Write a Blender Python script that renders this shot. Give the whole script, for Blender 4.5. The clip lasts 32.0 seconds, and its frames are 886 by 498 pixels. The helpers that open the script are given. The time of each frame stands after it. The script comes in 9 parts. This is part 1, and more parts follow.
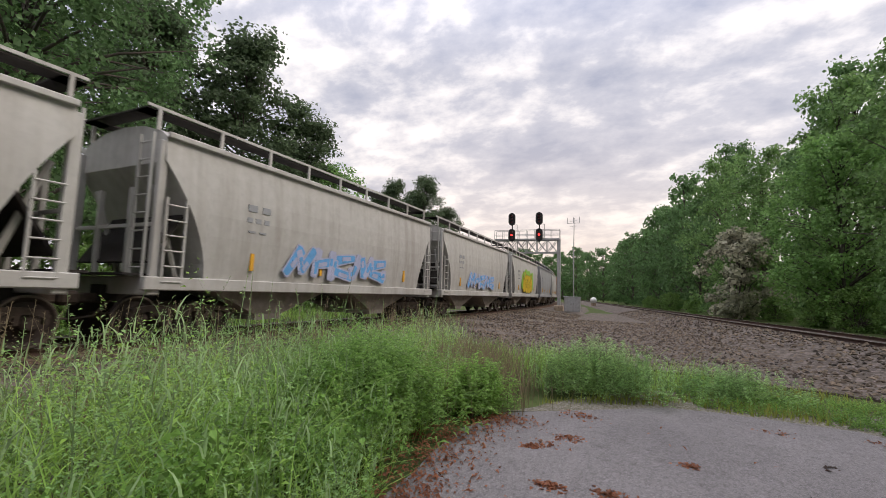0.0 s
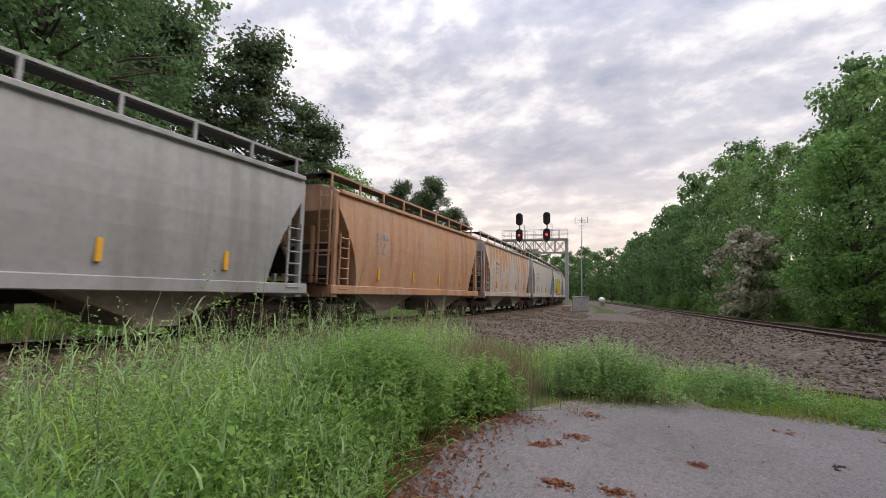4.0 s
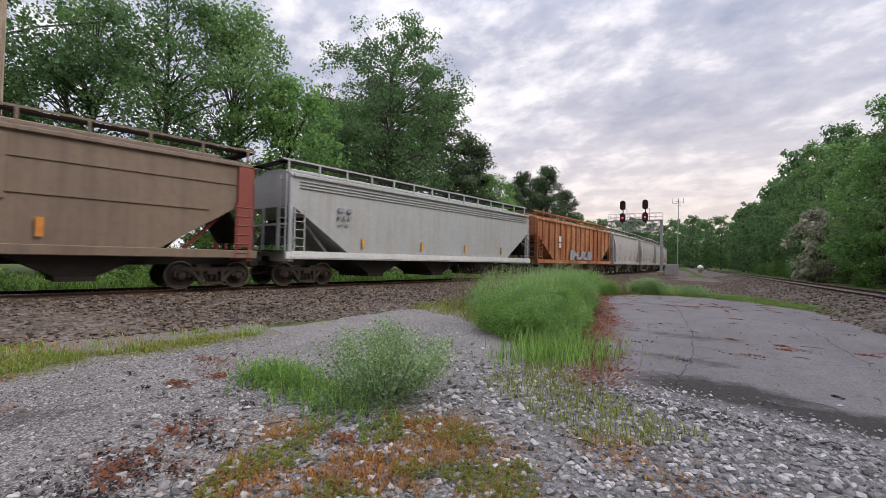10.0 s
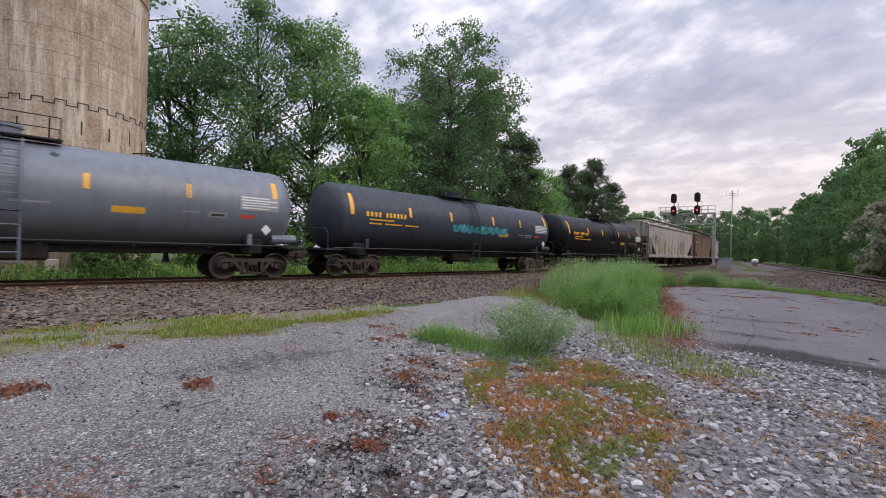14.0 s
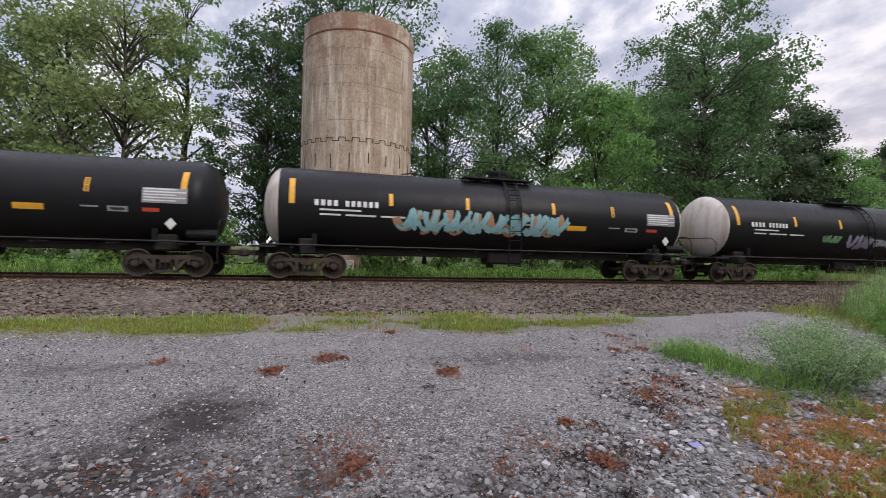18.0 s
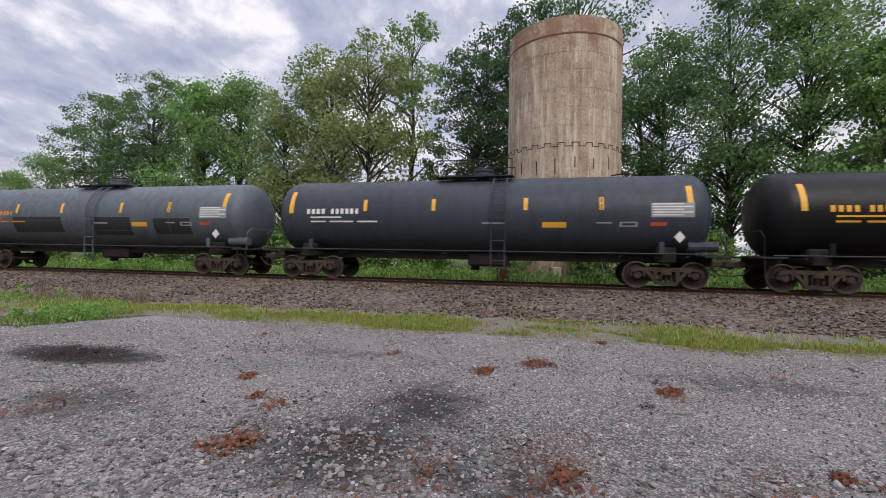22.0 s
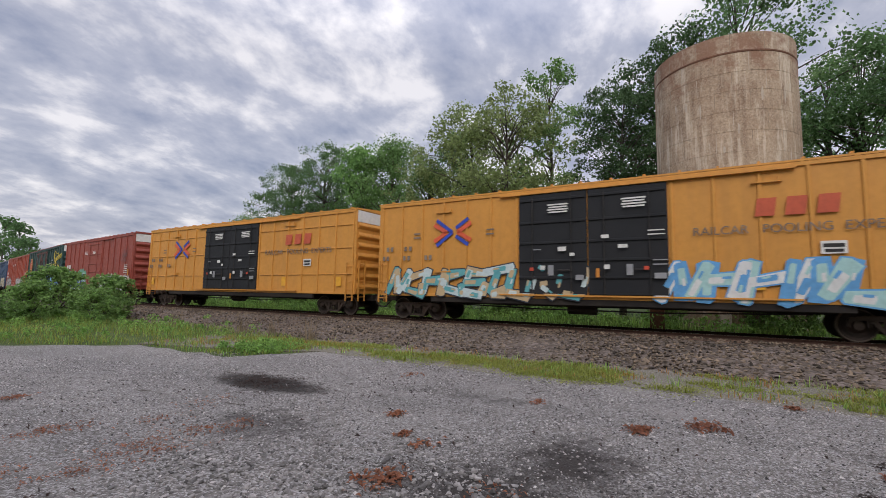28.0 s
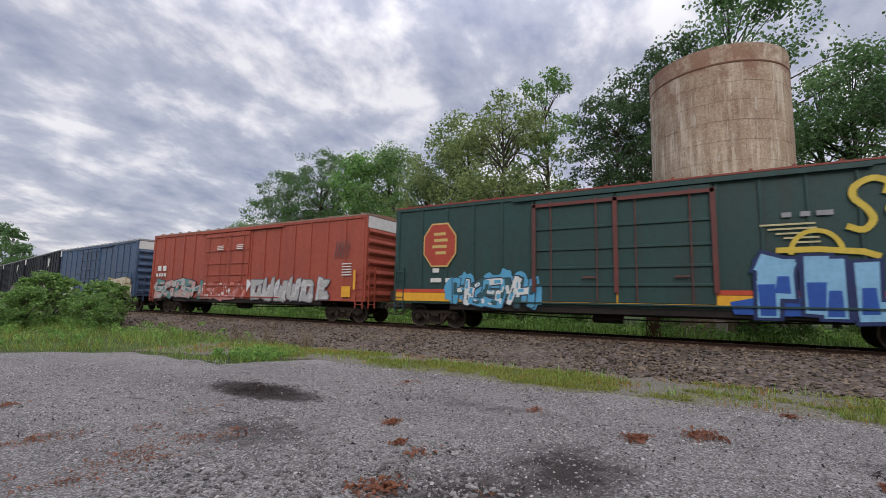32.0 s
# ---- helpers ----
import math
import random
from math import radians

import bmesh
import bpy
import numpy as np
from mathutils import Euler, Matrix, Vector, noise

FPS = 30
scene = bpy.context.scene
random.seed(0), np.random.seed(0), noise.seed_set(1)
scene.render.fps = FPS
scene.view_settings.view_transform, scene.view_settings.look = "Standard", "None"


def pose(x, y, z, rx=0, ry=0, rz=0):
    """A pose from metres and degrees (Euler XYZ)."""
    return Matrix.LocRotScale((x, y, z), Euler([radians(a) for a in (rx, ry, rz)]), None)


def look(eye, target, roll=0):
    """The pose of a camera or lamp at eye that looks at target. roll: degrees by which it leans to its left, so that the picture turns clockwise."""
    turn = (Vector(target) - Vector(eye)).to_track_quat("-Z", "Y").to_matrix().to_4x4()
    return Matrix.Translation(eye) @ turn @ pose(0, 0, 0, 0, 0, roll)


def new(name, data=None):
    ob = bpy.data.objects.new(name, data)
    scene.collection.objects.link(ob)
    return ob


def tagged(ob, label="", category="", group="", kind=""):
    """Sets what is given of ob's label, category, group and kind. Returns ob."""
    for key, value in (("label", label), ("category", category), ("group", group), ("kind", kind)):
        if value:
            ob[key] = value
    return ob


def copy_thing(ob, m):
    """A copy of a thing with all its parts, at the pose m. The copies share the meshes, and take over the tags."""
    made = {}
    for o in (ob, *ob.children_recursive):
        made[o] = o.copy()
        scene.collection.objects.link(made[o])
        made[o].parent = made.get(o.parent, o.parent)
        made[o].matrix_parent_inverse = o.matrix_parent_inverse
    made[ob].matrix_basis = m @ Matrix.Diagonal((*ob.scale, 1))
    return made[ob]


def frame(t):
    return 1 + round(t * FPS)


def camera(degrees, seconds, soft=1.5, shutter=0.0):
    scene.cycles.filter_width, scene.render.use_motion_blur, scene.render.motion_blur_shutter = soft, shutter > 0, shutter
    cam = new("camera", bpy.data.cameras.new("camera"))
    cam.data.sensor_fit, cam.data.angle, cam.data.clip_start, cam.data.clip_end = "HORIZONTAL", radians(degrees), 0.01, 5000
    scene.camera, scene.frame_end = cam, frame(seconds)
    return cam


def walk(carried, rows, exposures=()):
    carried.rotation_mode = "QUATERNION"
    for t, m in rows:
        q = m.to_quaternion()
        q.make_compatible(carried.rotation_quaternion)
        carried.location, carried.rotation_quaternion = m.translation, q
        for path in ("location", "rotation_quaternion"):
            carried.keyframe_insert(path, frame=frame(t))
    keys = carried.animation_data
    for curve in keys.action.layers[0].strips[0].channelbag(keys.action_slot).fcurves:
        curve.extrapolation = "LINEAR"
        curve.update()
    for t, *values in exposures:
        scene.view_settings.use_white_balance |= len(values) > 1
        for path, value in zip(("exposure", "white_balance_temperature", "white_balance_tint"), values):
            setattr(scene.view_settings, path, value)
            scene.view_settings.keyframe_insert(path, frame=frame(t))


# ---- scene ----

# ------------------------------------------------------------------ camera
cam = camera(89.8, 32.0, soft=0.75, shutter=0.12)
# seconds, x, y, z, yaw, pitch, roll
PATH = [
    (0.0, -7.19, 20.29, 1.7, 29.13, 5.7, -1.55),
    (1.0, -7.19, 20.29, 1.7, 29.13, 5.7, -1.55),
    (1.5, -7.19, 20.27, 1.7, 29.14, 5.73, -1.5),
    (2.0, -7.17, 20.24, 1.7, 29.16, 5.72, -1.53),
    (2.5, -7.17, 20.23, 1.7, 30.05, 5.72, -1.49),
    (3.0, -7.17, 20.23, 1.7, 30.05, 5.68, -1.45),
    (3.5, -7.16, 20.22, 1.7, 30.07, 5.71, -1.39),
    (5.5, -7.19, 20.29, 1.7, 30.67, 5.77, -1.32),
    (6.0, -7.2, 20.29, 1.7, 32.13, 5.65, -1.35),
    (6.5, -7.18, 20.26, 1.7, 33.57, 5.59, -1.35),
    (7.0, -7.18, 20.25, 1.7, 34.92, 5.66, -1.4),
    (7.5, -4.6, 14.9, 1.7, 32.2, 4.2, -1.25),
    (8.0, -2.1, 8.9, 1.7, 34.5, 2.35, -1.1),
    (8.5, -1.3, 6.9, 1.7, 37.9, 1.5, -1.22),
    (9.0, -0.67, 4.2, 1.7, 38.8, 0.78, -1.35),
    (9.5, -0.48, 2.86, 1.7, 40.12, 0.88, -1.27),
    (10.0, -0.46, 2.75, 1.7, 42.56, 1.39, -1.21),
    (10.5, -0.44, 2.66, 1.7, 44.61, 1.68, -1.22),
    (11.0, -0.2, 1.3, 1.7, 40.1, 0.3, -1.26),
    (11.5, -0.03, 0.18, 1.7, 37.94, 0.15, -1.3),
    (12.0, 0.0, 0.0, 1.7, 38.81, 0.12, -1.34),
    (12.5, 0.0, 0.0, 1.7, 41.17, 0.11, -1.29),
    (13.0, 0.0, 0.0, 1.7, 42.65, 0.21, -1.33),
    (13.5, 0.0, 0.0, 1.7, 44.99, 0.26, -1.34),
    (15.5, 0.0, 0.0, 1.7, 56.84, 0.24, -1.58),
    (16.0, 0.0, 0.0, 1.7, 60.88, 0.16, -1.57),
    (16.5, 0.0, 0.0, 1.7, 63.12, 0.16, -1.55),
    (17.0, 0.0, 0.0, 1.7, 67.31, 0.13, -1.58),
    (17.5, 0.0, 0.0, 1.7, 72.43, 0.1, -1.54),
    (18.0, 0.0, 0.0, 1.7, 77.03, 0.1, -1.52),
    (18.5, 0.0, 0.0, 1.7, 80.62, 0.19, -1.43),
    (19.0, 0.0, 0.0, 1.7, 83.21, 0.22, -1.26),
    (19.5, 0.0, 0.0, 1.7, 85.73, 0.29, -1.15),
    (20.0, 0.0, 0.0, 1.7, 89.08, 0.32, -1.15),
    (20.5, 0.0, 0.0, 1.7, 92.87, 0.3, -1.1),
    (21.0, 0.0, 0.0, 1.7, 97.36, 0.31, -1.04),
    (21.5, 0.0, 0.0, 1.7, 100.94, 0.33, -0.96),
    (22.0, 0.0, 0.0, 1.7, 103.23, 0.36, -0.91),
    (22.5, 0.0, 0.0, 1.7, 106.66, 0.42, -0.83),
    (23.0, 0.0, 0.0, 1.7, 110.01, 0.43, -0.82),
    (23.5, 0.0, 0.0, 1.7, 113.0, 0.51, -0.75),
    (24.0, 0.0, 0.0, 1.7, 114.83, 0.58, -0.74),
    (24.5, 0.0, 0.0, 1.7, 115.53, 0.91, -0.73),
    (25.0, 0.0, 0.0, 1.7, 115.76, 1.88, -0.8),
    (25.5, 0.0, 0.0, 1.7, 116.43, 2.96, -0.87),
    (26.0, 0.0, 0.0, 1.7, 117.47, 4.05, -0.95),
    (26.5, 0.0, 0.0, 1.7, 119.11, 4.73, -1.01),
    (28.5, 0.0, 0.0, 1.7, 121.13, 5.72, -1.01),
    (29.0, 0.0, 0.0, 1.7, 121.01, 5.81, -1.06),
    (29.5, 0.0, 0.0, 1.7, 120.87, 6.0, -1.1),
    (30.0, 0.0, 0.0, 1.7, 120.73, 6.18, -1.12),
    (30.5, 0.0, 0.0, 1.7, 120.62, 6.34, -1.16),
    (31.0, 0.0, 0.0, 1.7, 120.56, 6.49, -1.14),
    (31.5, 0.0, 0.0, 1.7, 120.59, 6.58, -1.12),
    (32.0, 0.0, 0.0, 1.7, 120.62, 6.62, -1.13),
]
walk(cam, [(t, pose(x, y, z, 90 + pitch, roll, yaw)) for t, x, y, z, yaw, pitch, roll in PATH],
     exposures=[(0.0, 0.0, 6950, 12), (7.5, 0.0, 6950, 12), (12.0, -0.12, 6300, 14), (20.0, -0.11, 6500, 15), (26.0, -0.33, 6550, 13), (32.0, -0.36, 6500, 12)])

# ------------------------------------------------------------------ world and sun
GLOW_AZ, SUN_AZ, SUN_EL = 15.0, -60.0, 40.0


def build_world():
    w = bpy.data.worlds.new("overcast_evening")
    scene.world = w
    w.use_nodes = True
    nt = w.node_tree
    nt.nodes.clear()
    N, L = nt.nodes.new, nt.links.new
    out, bg = N("ShaderNodeOutputWorld"), N("ShaderNodeBackground")
    sky = N("ShaderNodeTexSky")
    sky.sky_type, sky.sun_disc = "NISHITA", False
    sky.sun_elevation, sky.sun_rotation = radians(SUN_EL), radians(-SUN_AZ)
    sky.air_density, sky.dust_density = 1.5, 3.0
    co, sep = N("ShaderNodeTexCoord"), N("ShaderNodeSeparateXYZ")
    L(co.outputs["Generated"], sep.inputs[0])

    def math_(op, a, b=None, clamp=False):
        n = N("ShaderNodeMath")
        n.operation, n.use_clamp = op, clamp
        for i, v in enumerate((a, b)):
            if v is None:
                continue
            if isinstance(v, (int, float)):
                n.inputs[i].default_value = v
            else:
                L(v, n.inputs[i])
        return n.outputs[0]
    up = math_("MAXIMUM", sep.outputs["Z"], 0.0)
    # cloud deck: directions laid on a plane overhead
    d = math_("ADD", up, 0.30)
    comb = N("ShaderNodeCombineXYZ")
    L(math_("DIVIDE", sep.outputs["X"], d), comb.inputs[0])
    L(math_("DIVIDE", sep.outputs["Y"], d), comb.inputs[1])
    mp = N("ShaderNodeMapping")
    mp.inputs["Rotation"].default_value = (0, 0, radians(-20))
    mp.inputs["Scale"].default_value = (1.0, 1.25, 1.0)
    mp.inputs["Location"].default_value = (1.3, 0.4, 0.0)
    L(comb.outputs[0], mp.inputs["Vector"])
    n1, n2 = N("ShaderNodeTexNoise"), N("ShaderNodeTexNoise")
    for n, s, det in ((n1, 4.6, 12.0), (n2, 1.5, 6.0)):
        n.inputs["Scale"].default_value, n.inputs["Detail"].default_value = s, det
        n.inputs["Roughness"].default_value, n.inputs["Distortion"].default_value = 0.58, 0.12
        L(mp.outputs[0], n.inputs["Vector"])
    mixn = math_("ADD", math_("MULTIPLY", n1.outputs["Fac"], 0.55), math_("MULTIPLY", n2.outputs["Fac"], 0.45))
    ramp = N("ShaderNodeValToRGB")
    e = ramp.color_ramp.elements
    e[0].position, e[0].color = 0.37, (0.40, 0.45, 0.62, 1)
    e[1].position, e[1].color = 0.59, (1.2, 1.185, 1.23, 1)
    m = e.new(0.49)
    m.color = (0.66, 0.69, 0.825, 1)
    L(mixn, ramp.inputs[0])
    # warm light low down toward the sun
    sv = Vector((-math.sin(radians(GLOW_AZ)), math.cos(radians(GLOW_AZ)), 0.0))
    dot = N("ShaderNodeVectorMath")
    dot.operation = "DOT_PRODUCT"
    L(co.outputs["Generated"], dot.inputs[0])
    dot.inputs[1].default_value = sv
    glow = math_("MULTIPLY", math_("POWER", math_("MAXIMUM", dot.outputs["Value"], 0.0), 4.0),
                 math_("POWER", math_("SUBTRACT", 1.0, up), 3.8))
    warm = N("ShaderNodeMix")
    warm.data_type = "RGBA"
    L(math_("MULTIPLY", glow, 0.95), warm.inputs["Factor"])
    L(ramp.outputs[0], warm.inputs[6])
    warm.inputs[7].default_value = (1.1, 0.91, 0.80, 1)
    # an overcast sky is brighter overhead
    gain = math_("ADD", 0.86, math_("MULTIPLY", math_("POWER", math_("MAXIMUM", math_("SUBTRACT", up, 0.45), 0.0), 1.2), 3.2))
    sc = N("ShaderNodeVectorMath")
    sc.operation = "SCALE"
    L(warm.outputs[2], sc.inputs[0])
    L(gain, sc.inputs["Scale"])
    skys = N("ShaderNodeVectorMath")
    skys.operation = "SCALE"
    L(sky.outputs[0], skys.inputs[0])
    skys.inputs["Scale"].default_value = 0.02
    add = N("ShaderNodeVectorMath")
    add.operation = "ADD"
    L(sc.outputs[0], add.inputs[0])
    L(skys.outputs[0], add.inputs[1])
    L(add.outputs[0], bg.inputs[0])
    bg.inputs[1].default_value = 1.0
    L(bg.outputs[0], out.inputs[0])


build_world()
sun_data = bpy.data.lights.new("sun", "SUN")
sun_data.energy, sun_data.angle, sun_data.color = 2.0, radians(40), (1.0, 0.93, 0.85)
sun = new("sun", sun_data)
sun.matrix_world = look((-math.sin(radians(SUN_AZ)) * 50, math.cos(radians(SUN_AZ)) * 50, 50 * math.tan(radians(SUN_EL))), (0, 0, 0))


# ------------------------------------------------------------------ materials
def mat(name, base, rough=0.7, metal=0.0, other=None, scale=6.0, coarse=0.8, amount=0.5, bump=0.15,
        streak=None, streak_amount=0.6, speckle=None, rand=0.0, island=0.0, spec=0.5, grain=1.0, stretch=(1, 1, 1), streak_from=0.44):
    """Painted, weathered or natural surface: base and other mixed at two scales, with bump; streak runs down the sides."""
    m = bpy.data.materials.new(name)
    m.use_nodes = True
    nt = m.node_tree
    N, L = nt.nodes.new, nt.links.new
    bsdf = nt.nodes["Principled BSDF"]
    co = N("ShaderNodeTexCoord")
    mp = N("ShaderNodeMapping")
    mp.inputs["Scale"].default_value = stretch
    L(co.outputs["Object"], mp.inputs["Vector"])
    fine, big = N("ShaderNodeTexNoise"), N("ShaderNodeTexNoise")
    for n, s, d in ((fine, scale, 6.0), (big, coarse, 4.0)):
        n.inputs["Scale"].default_value, n.inputs["Detail"].default_value = s, d
        n.inputs["Roughness"].default_value = 0.62
        L(mp.outputs[0], n.inputs["Vector"])

    def mixc(fac, a, b):
        n = N("ShaderNodeMix")
        n.data_type = "RGBA"
        for i, v in ((0, fac), (6, a), (7, b)):
            if isinstance(v, (int, float)):
                n.inputs[i].default_value = v
            elif isinstance(v, (tuple, list)):
                n.inputs[i].default_value = (*v[:3], 1)
            else:
                L(v, n.inputs[i])
        return n.outputs[2]

    def ramp(src, lo, hi, top=1.0):
        n = N("ShaderNodeMapRange")
        n.inputs["From Min"].default_value, n.inputs["From Max"].default_value = lo, hi
        n.inputs["To Max"].default_value = top
        L(src, n.inputs["Value"])
        return n.outputs[0]
    if other is None:
        other = tuple(c * 0.62 for c in base)
    c = mixc(ramp(big.outputs["Fac"], 0.36, 0.66, amount), base, other)
    c = mixc(ramp(fine.outputs["Fac"], 0.42, 0.72, amount * 0.7), c, tuple(v * 0.7 for v in other))
    if streak:
        sm, sn = N("ShaderNodeMapping"), N("ShaderNodeTexNoise")
        sm.inputs["Scale"].default_value = (2.2, 2.2, 0.16)
        L(co.outputs["Object"], sm.inputs["Vector"])
        L(sm.outputs[0], sn.inputs["Vector"])
        sn.inputs["Scale"].default_value, sn.inputs["Detail"].default_value = 1.6, 6.0
        n = N("ShaderNodeMath")
        n.operation = "MULTIPLY"
        L(ramp(sn.outputs["Fac"], streak_from, streak_from + 0.22, streak_amount), n.inputs[0])
        L(ramp(big.outputs["Fac"], 0.30, 0.60), n.inputs[1])
        c = mixc(n.outputs[0], c, streak)
    if speckle:
        v = N("ShaderNodeTexVoronoi")
        v.inputs["Scale"].default_value = speckle[1]
        L(co.outputs["Object"], v.inputs["Vector"])
        hs = N("ShaderNodeSeparateColor")
        L(v.outputs["Color"], hs.inputs[0])
        c = mixc(ramp(hs.outputs[0], 0.35, 1.0, speckle[2]), c, speckle[0])
        c = mixc(ramp(hs.outputs[1], 0.62, 1.0, speckle[2]), c, tuple(q * 0.35 for q in base))
    if rand or island:
        src = N("ShaderNodeObjectInfo").outputs["Random"] if rand else N("ShaderNodeNewGeometry").outputs["Random Per Island"]
        hsv = N("ShaderNodeHueSaturation")
        k = rand or island
        mr = N("ShaderNodeMapRange")
        mr.inputs["To Min"].default_value, mr.inputs["To Max"].default_value = 1 - k, 1 + k
        L(src, mr.inputs["Value"])
        L(mr.outputs[0], hsv.inputs["Value"])
        L(c, hsv.inputs["Color"])
        c = hsv.outputs["Color"]
    L(c, bsdf.inputs["Base Color"])
    rr = ramp(fine.outputs["Fac"], 0.3, 0.7)
    mm = N("ShaderNodeMapRange")
    mm.inputs["To Min"].default_value, mm.inputs["To Max"].default_value = max(rough - 0.1, 0.03), min(rough + 0.1, 1)
    L(rr, mm.inputs["Value"])
    L(mm.outputs[0], bsdf.inputs["Roughness"])
    bsdf.inputs["Metallic"].default_value = metal
    bsdf.inputs["Specular IOR Level"].default_value = spec
    if bump:
        b = N("ShaderNodeBump")
        b.inputs["Strength"].default_value, b.inputs["Distance"].default_value = bump, 0.03 * grain
        L(fine.outputs["Fac"], b.inputs["Height"])
        L(b.outputs[0], bsdf.inputs["Normal"])
    return m


def leaf_mat(name, base, other, island=0.35):
    m = mat(name, base, 0.55, 0, other, 3.0, 0.35, 0.8, 0.0, island=island, spec=0.3)
    nt = m.node_tree
    b, out = nt.nodes["Principled BSDF"], nt.nodes["Material Output"]
    tr, mx = nt.nodes.new("ShaderNodeBsdfTranslucent"), nt.nodes.new("ShaderNodeMixShader")
    nt.links.new(b.inputs["Base Color"].links[0].from_socket, tr.inputs["Color"])
    mx.inputs[0].default_value = 0.52
    nt.links.new(b.outputs[0], mx.inputs[1])
    nt.links.new(tr.outputs[0], mx.inputs[2])
    nt.links.new(mx.outputs[0], out.inputs["Surface"])
    return m


